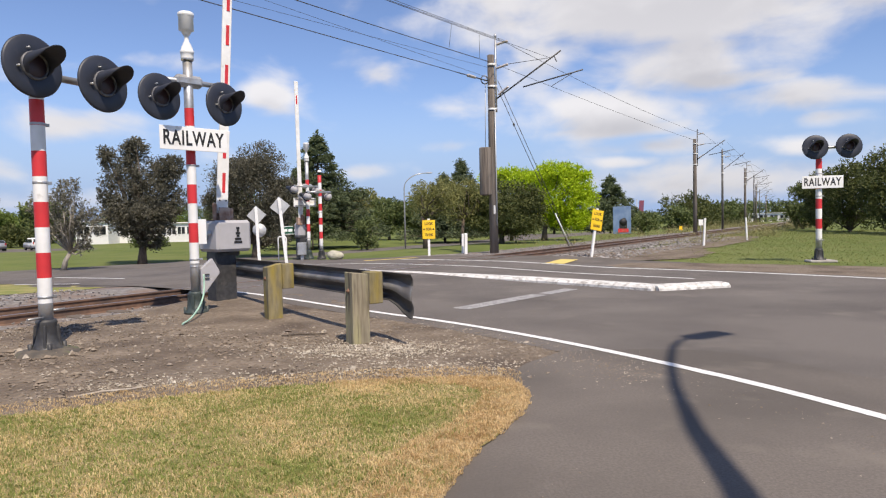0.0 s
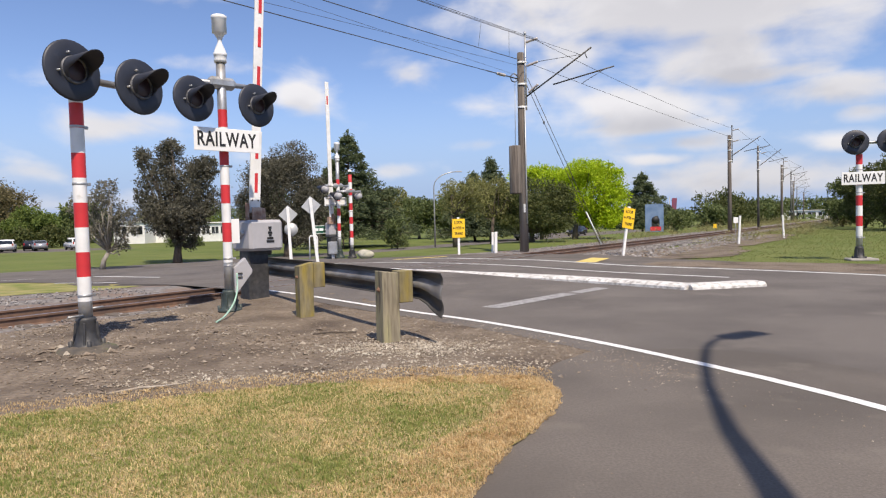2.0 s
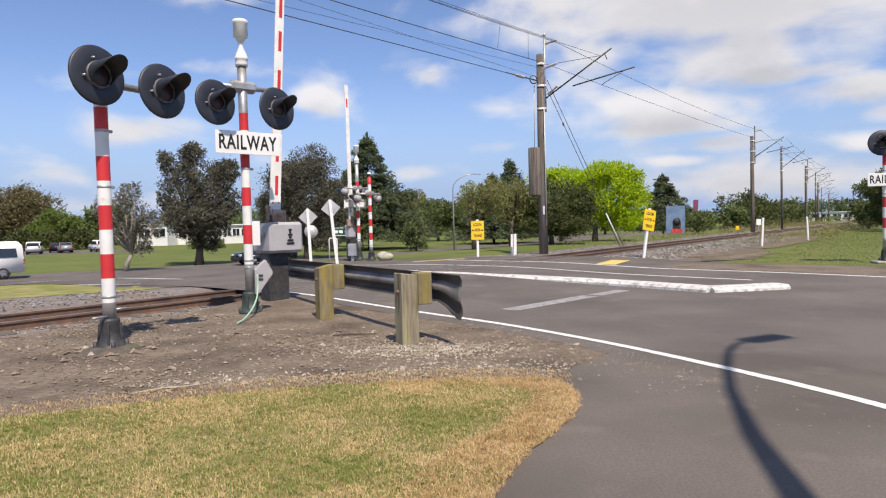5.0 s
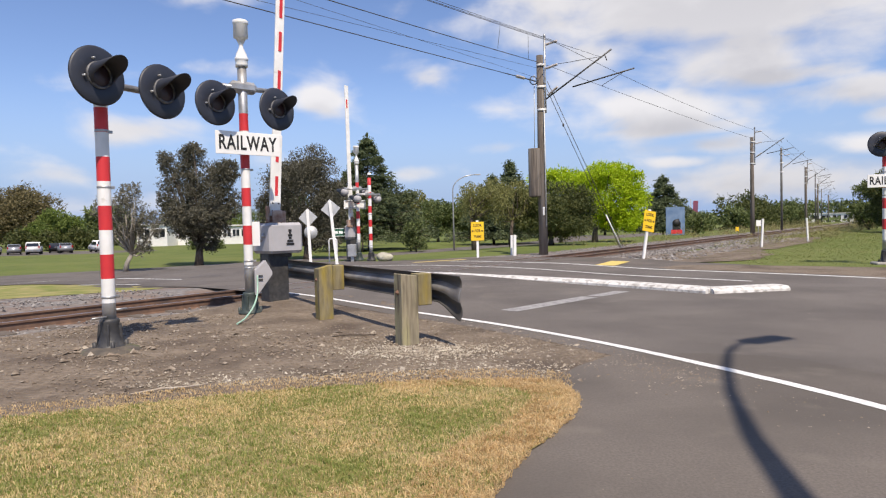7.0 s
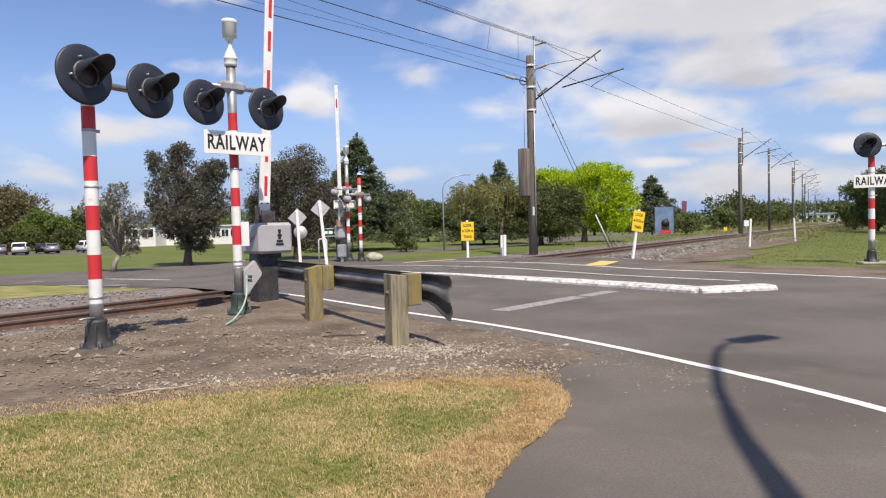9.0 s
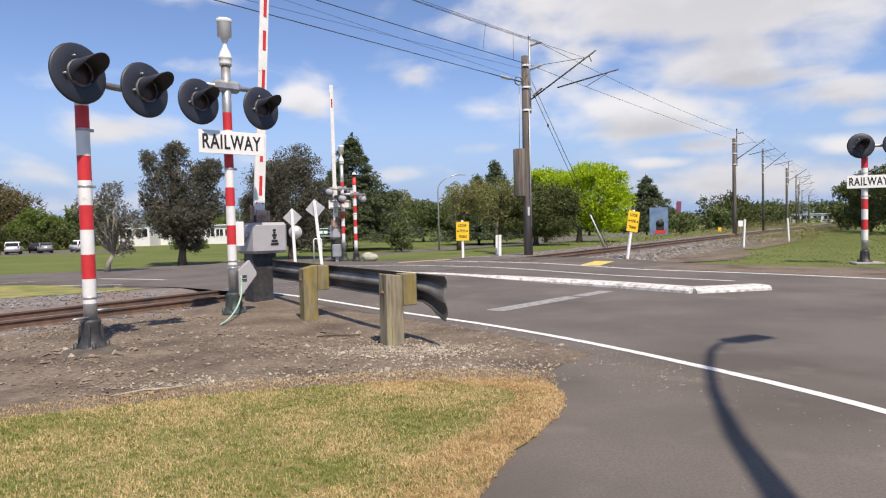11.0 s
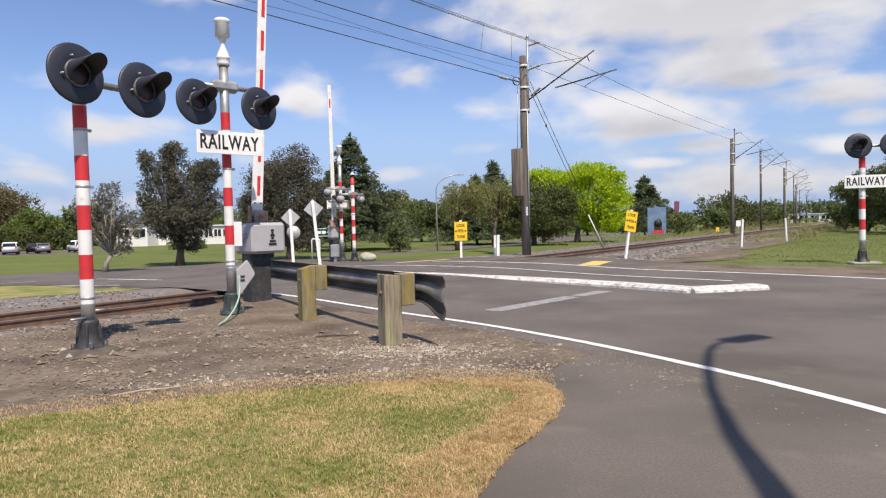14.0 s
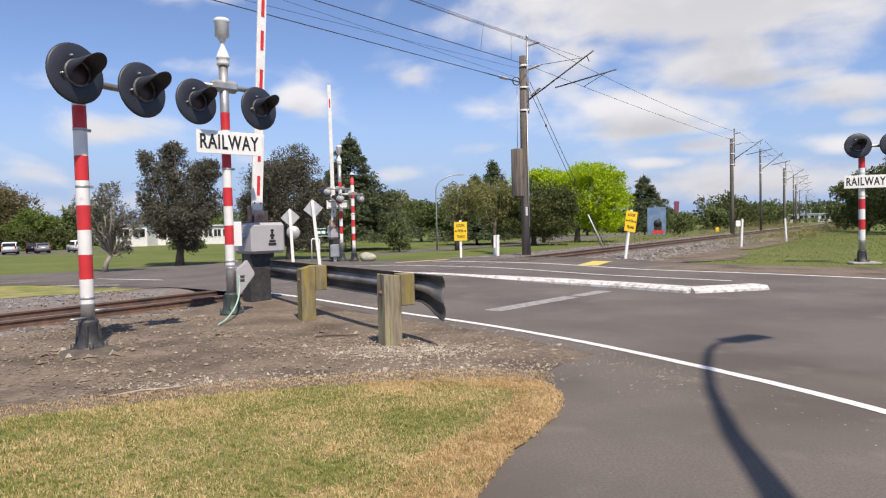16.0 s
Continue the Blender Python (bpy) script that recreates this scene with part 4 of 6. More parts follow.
def lamp_unit(parent, x, z, y=-0.22, tilt=3.0, disc=0.35, swing=0.0):
    m = Matrix.Translation((x, y, z)) @ pose(0, 0, 0, 0, 0, swing) @ pose(0, 0, 0, 90 - tilt)  # local z of the lathe points to the front
    bm = bmesh.new()
    add_lathe(bm, [(0, 0.012), (0.13, 0.012), (0.16, 0.03), (disc - 0.02, 0.012), (disc, 0.0), (disc, -0.012), (disc - 0.02, -0.004), (0.12, 0.0), (0.0, 0.0)], 40, m)
    unit = part("lamp_unit", bm, disc_black, parent, "black round background disc with hooded lamp")
    bm = bmesh.new()
    add_lathe(bm, [(0, -0.24), (0.07, -0.235), (0.12, -0.19), (0.135, -0.10), (0.14, 0.0)], 24, m)
    part("housing", bm, grey_box, unit, "grey rounded lamp housing")
    bm = bmesh.new()
    add_lathe(bm, [(0.125, 0.012), (0.125, 0.05), (0.14, 0.055), (0.152, 0.045), (0.152, 0.012)], 28, m)
    part("lens_rim", bm, rim_worn, unit, "pale worn lens rim")
    bm = bmesh.new()
    add_lathe(bm, [(0.125, 0.035), (0.09, 0.05), (0.0, 0.058)], 24, m)
    part("lens", bm, lens_red, unit, "unlit dark red lens")
    bm = bmesh.new()
    n, rows = 22, []
    for layer in (0.145, 0.137):
        for k in range(n + 1):
            a = radians(-45 + 270 * k / n)
            edge = max(0.0, math.sin(a))
            ln = 0.14 + 0.27 * (edge ** 0.5 if edge > 0 else 0) + 0.1 * min(0.0, math.sin(a))
            rows.append([bm.verts.new(m @ Vector((layer * math.cos(a), layer * math.sin(a), h))) for h in (0.02, 0.02 + ln)])
    for off in (0, n + 1):
        for k in range(n):
            f = bm.faces.new((rows[off + k][0], rows[off + k + 1][0], rows[off + k + 1][1], rows[off + k][1]))
            f.smooth = True
    for k in range(n):
        bm.faces.new((rows[k][1], rows[k + 1][1], rows[n + 2 + k][1], rows[n + 1 + k][1]))
    bmesh.ops.recalc_face_normals(bm, faces=bm.faces)
    part("hood", bm, disc_black, unit, "deep black half-round hood")
    for a in (110, 190):
        bm = bmesh.new()
        add_lathe(bm, [(0, 0.065), (0.012, 0.06), (0.014, 0.012)], 8, m @ Matrix.Translation((0.19 * math.cos(radians(a)), 0.19 * math.sin(radians(a)), 0.0)))
        part("latch", bm, galvanised, unit, "small bright latch")
    return unit


def cast_base(parent, top, mat, r0=0.10, r1=0.17, footing=False):
    r1 *= 0.84
    bm = bmesh.new()
    add_lathe(bm, [(0, top), (r0, top), (r0 * 1.12, top - 0.03), (r0 * 1.0, top - 0.07), (r0 * 1.1, top * 0.45), (r1 * 0.95, 0.07), (r1 * 1.3, 0.035), (r1 * 1.3, 0.0), (0, 0)], 16)
    for k in range(4):
        m = pose(0, 0, 0, 0, 0, 45 + 90 * k)
        add_box(bm, (r0 * 1.12, 0, top * 0.42), (0.055, 0.03, top * 0.8), m @ Matrix.Translation((0, 0, 0)) @ pose(0.012, 0, 0, 0, -5), 0.008)
        add_lathe(bm, [(0.025, 0.0), (0.025, 0.075), (0, 0.08)], 6, m @ Matrix.Translation((r1 * 1.12, 0.05, 0.03)))
    base = part("base", bm, mat, parent, "flared cast iron base")
    if footing:
        bm = bmesh.new()
        add_box(bm, (0.05, 0, 0.0), (0.72, 0.6, 0.08), bevel=0.025)
        part("footing", bm, concrete, parent, "rough concrete footing")
    return base


def name_sign(parent, x, z, w=1.09, h=0.36, y=-0.13):
    bm = bmesh.new()
    add_box(bm, (x, y, z), (w, 0.012, h), bevel=0.004)
    s = part("sign", bm, sign_white, parent, "white RAILWAY sign with black letters")
    text_part("RAILWAY", 0.315, sign_black, s, (x - 0.01, y - 0.008, z - 0.005), 0.665, spacing=1.12)
    bm = bmesh.new()
    for dz in (-h / 2 + 0.045, h / 2 - 0.045):
        add_box(bm, (x, y + 0.02, z + dz), (w * 0.9, 0.028, 0.035), bevel=0.004)
        add_box(bm, (0, y + 0.07, z + dz), (0.2, 0.1, 0.03), bevel=0.004)
    part("bracket", bm, galvanised, s)
    return s


def signal_mast(name, x, y, bearing, r, bands, arm_z, offs, base_mat, label, bell=False, sign_z=None, sign_x=0.0, base_top=0.37, lamp_z=None, top=3.55, footing=False, out=0.22, disc=0.35, swing=0.0, drop=0.0):
    t = thing(name, x, y, None, 180 - bearing)
    tagged(t, label, "crossing signal", "crossing signals")
    bm = bmesh.new()
    banded_pole(bm, r, bands)
    part("pole", bm, [white_enamel, red_enamel, galvanised], t, "red and white banded pole")
    cast_base(t, base_top, base_mat, footing=footing)
    bm = bmesh.new()
    lo, hi = offs
    add_tube(bm, [(lo, -0.02, arm_z), (hi, -0.02, arm_z)], 0.042, 10)
    add_box(bm, (0.0, -0.01, arm_z + 0.01), (0.46, 0.17, 0.19), bevel=0.055)
    for q in offs:
        add_box(bm, (q, -0.06 - (out - 0.22) / 2, arm_z), (0.11, 0.12 + out - 0.22, 0.10), bevel=0.015)
    part("crossarm", bm, galvanised, t, "grey steel lamp crossarm")
    for q in offs:
        lamp_unit(t, q, (arm_z if lamp_z is None else lamp_z) - (drop if q == hi else 0.0), -out, disc=disc, swing=swing)
    if bell:
        bm = bmesh.new()
        add_lathe(bm, [(0.0, 4.0), (0.095, 4.0), (0.10, 4.04), (0.095, 4.10), (0.105, 4.11), (0.105, 4.15), (0.09, 4.16), (0.085, 4.20), (0.035, 4.31), (0.032, 4.36), (0.08, 4.455), (0.115, 4.47),
                       (0.112, 4.68), (0.122, 4.69), (0.122, 4.735), (0.10, 4.75), (0, 4.75)], 24)
        part("bell", bm, white_enamel, t, "white warning bell")
    else:
        bm = bmesh.new()
        add_lathe(bm, [(r * 1.05, top - 0.02), (r * 1.05, top + 0.02), (r * 0.7, top + 0.06), (0, top + 0.07)], 14)
        part("cap", bm, white_enamel, t)
    if sign_z:
        name_sign(t, sign_x, sign_z, y=-0.20 if bell else -0.13)
    for z in (2.55, 1.9, 0.62) if not bell else (2.35, 0.86, 0.75):
        bm = bmesh.new()
        add_lathe(bm, [(r * 1.0, -0.014), (r * 1.05, -0.012), (r * 1.05, 0.012), (r, 0.014)], 16, Matrix.Translation((0, 0, z)))
        add_box(bm, (r + 0.03, 0, z), (0.06, 0.03, 0.035), bevel=0.005)
        part("clamp", bm, galvanised, t, "steel clamp band")
    return t


A_BANDS = [(0.36, 0.555, 2)] + [(0.555 + 0.2825 * k, 0.555 + 0.2825 * (k + 1), k % 2) for k in range(9)] + [(3.0975, 3.40, 1)]
mast_a = signal_mast("crossing_signal", -4.105, 7.635, 117, 0.074, A_BANDS, 3.10, (-0.24, 0.607), black_iron, "red and white crossing signal with black hooded lamps", top=3.38, out=0.32, disc=0.33, drop=0.035)
B_BANDS = [(0.33, 0.80, 2), (0.80, 1.13, 0), (1.13, 1.44, 1), (1.44, 1.75, 0), (1.75, 2.05, 1), (2.05, 2.35, 0), (2.35, 2.64, 1), (2.64, 2.97, 0), (2.97, 3.25, 1), (3.25, 4.0, 2)]
mast_b = signal_mast("crossing_signal", -3.445, 10.76, 137, 0.073, B_BANDS, 3.66, (-0.55, 0.49), green_iron, "banded crossing signal with RAILWAY sign and pale grey bell", True, 2.745, -0.025, 0.35, 3.34, swing=11)
signal_mast("crossing_signal", -4.16, 27.48, 317, 0.073, B_BANDS, 2.98, (-0.52, 0.52), green_iron, "red and white crossing signal with bell across the road", True, 2.34, 0.0, 0.35, 2.85, disc=0.19)
signal_mast("crossing_signal", -3.62, 27.2, 317, 0.074, A_BANDS, 2.72, (-0.5, 0.5), black_iron, "slim red and white crossing signal across the road", top=3.55, disc=0.19, lamp_z=2.55)
R_BANDS = [(0.36, 0.66, 2)] + [(0.66 + 0.29 * k, 0.66 + 0.29 * (k + 1), k % 2) for k in range(9)] + [(3.27, 3.55, 0)]
mast_r = signal_mast("crossing_signal", 11.91, 18.82, 195, 0.083, R_BANDS, 3.30, (-0.16, 0.72), black_iron, "banded crossing signal with RAILWAY sign on the grass", False, 2.30, 0.06, footing=True)


def mast_flange():
    bm = bmesh.new()
    add_lathe(bm, [(0, 0.05), (0.16, 0.05), (0.24, 0.035), (0.30, 0.02), (0.33, -0.02)], 28)
    for v in bm.verts:
        v.co.z += 0.012 * noise.noise((v.co.x * 9, v.co.y * 9, 2))
        v.co.x *= 1 + 0.12 * noise.noise((v.co.x * 4, v.co.y * 4, 6))
    part("flange", bm, mud_iron, mast_a, "mud-caked iron foot")
    for sx, z in ((-0.20, 0.40), (0.14, 0.47)):
        bm = bmesh.new()
        add_tube(bm, [(sx * 0.35, -0.05, z), (sx * 1.3, -0.06, z)], 0.014, 6)
        part("stub", bm, galvanised, mast_a, "short bright pipe stub")


mast_flange()


def mast_extras():
    # small signs, cover plate and hose on the near signal with the bell
    bm = bmesh.new()
    pts = [(0.0, 0.36), (0.05, 0.37), (0.29, 0.68), (0.29, 0.73), (0.18, 0.93), (0.0, 0.77)]
    front, back = ([bm.verts.new((x, y, z)) for x, z in pts] for y in (-0.10, 0.02))
    bm.faces.new(front)
    bm.faces.new(back[::-1])
    for k in range(6):
        bm.faces.new((front[k], front[k - 1], back[k - 1], back[k]))
    bmesh.ops.recalc_face_normals(bm, faces=bm.faces)
    bmesh.ops.bevel(bm, geom=bm.edges[:], offset=0.008, segments=1, affect="EDGES")
    pl = part("junction_box", bm, grey_box, mast_b, "slanted grey junction box")
    pl.matrix_basis = pose(0.06, -0.03, -0.06, 0, 0, -12)
    for z in (0.62, 0.68):
        bm = bmesh.new()
        add_box(bm, (0.09, -0.11, z), (0.07, 0.03, 0.02), bevel=0.004)
        part("latch", bm, black_iron, pl)
    bm = bmesh.new()
    add_tube(bm, spline3([(0.08, -0.13, 0.62), (0.06, -0.17, 0.42), (-0.02, -0.28, 0.27), (-0.2, -0.5, 0.14), (-0.48, -0.82, 0.04), (-0.71, -1.06, 0.012)]), 0.014, 8)
    part("hose", bm, hose_green, mast_b, "pale green cable hose to the ground")
    bm = bmesh.new()
    add_box(bm, (0.12, 0.05, 1.30), (0.24, 0.01, 0.40), bevel=0.004)
    part("backing_plate", bm, sign_white, mast_b, "white plate behind the pole")


def spline3(pts, n=6):
    out, P = [], [Vector(p) for p in pts]
    for i in range(len(P) - 1):
        a, b, c, d = P[max(i - 1, 0)], P[i], P[i + 1], P[min(i + 2, len(P) - 1)]
        for k in range(n):
            t = k / n
            out.append(0.5 * ((2 * b) + (c - a) * t + (2 * a - 5 * b + 4 * c - d) * t * t + (3 * b - a - 3 * c + d) * t ** 3))
    return out + [P[-1]]


mast_extras()


# ---- boom gates ----
def boom_gate(x, y, bearing, lean, label, reach=6.6, wide=0.66):
    t = thing("boom_gate", x, y, None, 180 - bearing)
    tagged(t, label, "boom gate", "boom gates")
    bm = bmesh.new()
    add_box(bm, (-0.08, 0, 0.50), (0.40, 0.34, 0.92), bevel=0.02)
    add_box(bm, (0, 0, 0.03), (0.46, 0.46, 0.06), bevel=0.01)
    add_box(bm, (0, 0, 0.90), (0.40, 0.36, 0.10), bevel=0.03)
    part("pedestal", bm, black_iron, t, "dark steel pedestal")
    bm = bmesh.new()
    add_box(bm, (0, 0, 1.21), (wide, 0.72 if wide > 0.5 else wide, 0.55), bevel=0.05)
    box = part("mechanism_box", bm, grey_box, t, "light grey gate mechanism box, rust stained on top")
    bm = bmesh.new()
    add_box(bm, (-0.12 * wide, 0.05, 1.489), (0.64 * wide, 0.72 * wide, 0.012), bevel=0.004)
    part("rust_stain", bm, rust, box, "rust-brown lid")
    # plain emblem: a dark tapering tower shape over a bar
    bm = bmesh.new()
    for z, w in ((1.10, 0.15), (1.155, 0.12), (1.21, 0.05), (1.255, 0.085), (1.30, 0.04), (1.345, 0.06)):
        add_box(bm, (0.06, -0.365, z), (w, 0.006, 0.04))
    part("emblem", bm, sign_black, box, "small dark emblem")
    for a, z in ((-0.12, 1.26), (-0.02, 1.20), (0.05, 1.22)):
        bm = bmesh.new()
        add_lathe(bm, [(0.045, 0), (0.045, 0.03), (0.02, 0.05), (0, 0.05)], 8, Matrix.Translation((-0.33, a, z)) @ pose(0, 0, 0, 0, -90))
        part("bolt", bm, galvanised, box, "weathered hub bolt")
    bm = bmesh.new()
    add_box(bm, (0.02, 0.20, 1.62), (0.12, 0.05, 0.44), bevel=0.015)
    add_box(bm, (0.08, 0.14, 1.54), (0.20, 0.18, 0.10), bevel=0.03)
    part("arm_bracket", bm, rust_pale, t, "rusty arm bracket")
    for c, d in (((-0.09, 0.17, 1.60), (0.035, 0.12, 0.40)), ((0.17, 0.16, 1.56), (0.13, 0.14, 0.30)), ((0.04, 0.06, 1.60), (0.20, 0.03, 0.24))):
        bm = bmesh.new()
        add_box(bm, c, d, bevel=0.012)
        part("bracket_plate", bm, rust_pale, t, "rust-brown bracket plate")
    m = pose(0.05, 0.16, 1.75, 0, lean)
    bm = bmesh.new()
    add_box(bm, (0, 0, 0.62), (0.21, 0.05, 1.5), m, 0.008)
    add_box(bm, (0, 0, 1.36 + (reach - 2.2) / 2), (0.175, 0.04, reach - 2.2), m, 0.008)
    arm = part("arm", bm, white_enamel, t, "raised white barrier arm with red dashes")
    k, z = 0, 0.42
    while z < reach - 1.3:
        if wide < 0.5 and 0.9 < z < reach - 2.0:
            z += 0.62
            continue
        bm = bmesh.new()
        add_box(bm, (0.01, -0.002, z), (0.06, 0.054, 0.36), m)
        part("red_dash", bm, red_enamel, arm, "red reflective dash")
        z += 0.62 if k % 2 == 0 else 0.72
        k += 1
    for q in (-0.04, 0.10):
        for s in (-0.06, 0.06):
            bm = bmesh.new()
            add_lathe(bm, [(0.016, 0), (0.014, 0.012), (0, 0.014)], 8, m @ Matrix.Translation((s, -0.026, q)) @ pose(0, 0, 0, 90))
            part("bolt", bm, black_iron, arm)
    return t


boom_gate(-3.32, 12.08, 137, 3.7, "grey boom gate with its white arm raised, by the barrier")
boom_gate(-4.55, 27.75, 317, 0.5, "boom gate with its white arm raised, across the road", 6.35, 0.36)


# ---- guard rail ----
def guard_rail():
    t = thing("guard_rail", -0.63, 7.672, 0.0, math.degrees(math.atan2(2.197, -1.41)))
    # local x runs along the rail away from the eye, local -y to the road
    tagged(t, "short steel guard rail on lichened timber posts", "guard rail")
    for k, x in enumerate((0.0, 2.61)):
        bm = bmesh.new()
        h = 0.80 if k == 0 else 0.79
        add_box(bm, (x, 0, h / 2 - 0.08), (0.19, 0.22, h + 0.16), bevel=0.008)
        for v in bm.verts:
            v.co.x += 0.006 * noise.noise((v.co.x * 3, v.co.y * 5, v.co.z * 2 + k))
            if v.co.z > 0.5:
                v.co.z += (0.025 if k else -0.012) * (v.co.y / -0.1) + 0.012 * noise.noise((v.co.x * 9, v.co.y * 9, k))
        post = part("post", bm, timber if k == 0 else lichen, t, "weathered square timber post" if k == 0 else "timber post yellow with lichen")
        bm = bmesh.new()
        add_lathe(bm, [(0.03, 0), (0.03, 0.015), (0.015, 0.02), (0.015, 0.035), (0, 0.035)], 8, Matrix.Translation((x, 0.10, 0.60)) @ pose(0, 0, 0, -90))
        part("bolt", bm, rust, post)
        bm = bmesh.new()
        add_box(bm, (x, -0.205, 0.62), (0.185, 0.18, 0.37), bevel=0.008)
        part("spacer_block", bm, lichen, t, "timber block yellow with lichen")
    bm = bmesh.new()
    prof = [(0.0, -0.155), (-0.012, -0.145), (-0.075, -0.118), (-0.083, -0.095), (-0.075, -0.07), (-0.012, -0.03), (0.0, 0.0), (-0.012, 0.03), (-0.075, 0.07), (-0.083, 0.095), (-0.075, 0.118), (-0.012, 0.145), (0.0, 0.155)]
    xs = [-0.68, -0.63, -0.50, -0.36, -0.2, 0.0, 1.3, 2.6, 4.0, 5.6]
    rows = []
    for layer in (0.0, 0.004):
        for x in xs:
            flare = smooth(0.2, 0.68, -x)
            rows.append([bm.verts.new((x, -0.305 + y * (1 - 0.65 * flare) - layer, 0.80 - (0.155 - z) * (1.06 + 0.55 * flare))) for y, z in prof])
    n = len(xs)
    for off in (0, n):
        for i in range(n - 1):
            for k in range(len(prof) - 1):
                f = bm.faces.new((rows[off + i][k], rows[off + i + 1][k], rows[off + i + 1][k + 1], rows[off + i][k + 1]))
                # middle ridge and its up-facing slope take the paler, lit-looking steel
                f.smooth, f.material_index = True, 1 if k in (5, 6, 7) else 0
    for i in range(n - 1):
        for k in (0, len(prof) - 1):
            bm.faces.new((rows[i][k], rows[i + 1][k], rows[n + i + 1][k], rows[n + i][k]))
    for i in (0, n - 1):
        for k in range(len(prof) - 1):
            bm.faces.new((rows[i][k], rows[i][k + 1], rows[n + i][k + 1], rows[n + i][k]))
    bmesh.ops.recalc_face_normals(bm, faces=bm.faces)
    part("beam", bm, [beam_steel, beam_worn_lit], t, "weathered W-shaped steel beam with a flared end")


guard_rail()


# ---- trackside poles and wires ----
def insulator(bm, a, b, mat=0):
    a, b = Vector(a), Vector(b)
    n = 9
    pts, rad = [], []
    for k in range(n * 2 + 1):
        pts.append(a + (b - a) * k / (2 * n))
        rad.append(0.065 if k % 2 else 0.03)
    add_tube(bm, pts, rad, 10, True, mat)


def line_pole(x, y, label, height=8.73, timber_pole=True, drum=False, arm=1.0):
    """A catenary pole; local +x points over the track."""
    t = thing("catenary_pole", x, y, None, -35.3)
    tagged(t, label, "catenary pole", "catenary poles")
    bm = bmesh.new()
    if timber_pole:
        add_tube(bm, [(0, 0, -0.2), (0, 0, height * 0.5), (0, 0, height)], [0.20, 0.175, 0.15], 14)
        part("timber_pole", bm, pole_timber, t, "weathered grey round timber pole")
    else:
        add_tube(bm, [(0, 0, -0.2), (0, 0, height)], [0.13, 0.10], 10)
        part("steel_pole", bm, pole_dark, t, "slim dark pole")
    if timber_pole:
        bm = bmesh.new()
        add_tube(bm, [(0.24, 0, 6.2), (0.24, 0, 9.55)], 0.045, 8)
        add_lathe(bm, [(0.06, 9.5), (0.07, 9.55), (0.04, 9.62), (0, 9.63)], 8, Matrix.Translation((0.24, 0, 0)))
        part("steel_mast", bm, galvanised if drum else pole_dark, t, "grey steel extension tube")
    for z in (8.3, 7.35, 6.35):
        bm = bmesh.new()
        add_lathe(bm, [(0.19, -0.04), (0.20, 0), (0.19, 0.04)], 12, Matrix.Translation((0.03, 0, z)))
        add_box(bm, (0.2, 0, z), (0.16, 0.1, 0.07), bevel=0.01)
        part("strap", bm, sign_white, t, "pale steel strap")
    for a, b in (((0.3, 0, 9.15), (0.85, 0, 9.22)), ((0.3, 0, 8.12), (0.85, 0, 8.22)), ((0.35, 0, 6.95), (0.85, 0, 7.25)))[0 if timber_pole else 1:]:
        bm = bmesh.new()
        insulator(bm, a, b)
        part("insulator", bm, ceramic, t, "ribbed pale insulator")
    bm = bmesh.new()
    add_tube(bm, [(u * arm, v, w) for u, v, w in [(0.24, 0, 6.78), (3.3, 0, 8.42)]], 0.035, 8)
    add_tube(bm, [(u * arm, v, w) for u, v, w in [(1.55, 0, 7.14), (4.25, 0, 7.50)]], 0.03, 8)
    add_tube(bm, [(u * arm, v, w) for u, v, w in [(0.85, 0, 8.22), (2.9, 0, 8.20)]], 0.012, 6)
    add_tube(bm, [(u * arm, v, w) for u, v, w in [(3.8, 0, 7.42), (2.95, 0, 7.05), (2.85, 0, 6.98)]], 0.014, 6)
    add_tube(bm, [(u * arm, v, w) for u, v, w in [(3.0, 0, 8.25), (3.1, 0, 8.0)]], 0.02, 6)
    part("cantilever", bm, wire_mat, t, "dark steel cantilever arms over the track")
    if drum:
        bm = bmesh.new()
        add_lathe(bm, [(0, 2.55), (0.26, 2.55), (0.27, 2.6), (0.265, 4.62), (0.245, 4.66), (0, 4.66)], 20, Matrix.Translation((-0.24, -0.24, 0)))
        part("weight_drum", bm, pole_timber, t, "brown grey balance weight casing")
        bm = bmesh.new()
        add_tube(bm, [(-0.24, -0.2, 4.6), (-0.24, -0.1, 7.9)], 0.016, 6)
        add_tube(bm, [(0.22, -0.1, 1.2), (0.22, -0.1, 6.3)], 0.03, 6)
        part("cable", bm, sign_grey, t)
        bm = bmesh.new()
        add_box(bm, (0.14, -0.17, 1.9), (0.09, 0.02, 0.38), bevel=0.004)
        part("number_plate", bm, sign_white, t, "small white plate")
    return t


POLES = [(3.74, 29.54), (26.9, 61.5), (51.6, 100.0), (80.0, 150.0), (118.0, 215.0)]
for k, (px, py) in enumerate(POLES):
    line_pole(px, py, "tall weathered timber catenary pole with steel arms beside the track", 8.73, True, k == 0, 1.0 if k == 0 else 0.8)
for px, py in ((35.55, 74.0), (63.6, 120.0), (97.0, 180.0)):
    line_pole(px, py, "slim grey catenary pole with steel arms beside the track", 9.0, False, False, 0.7)


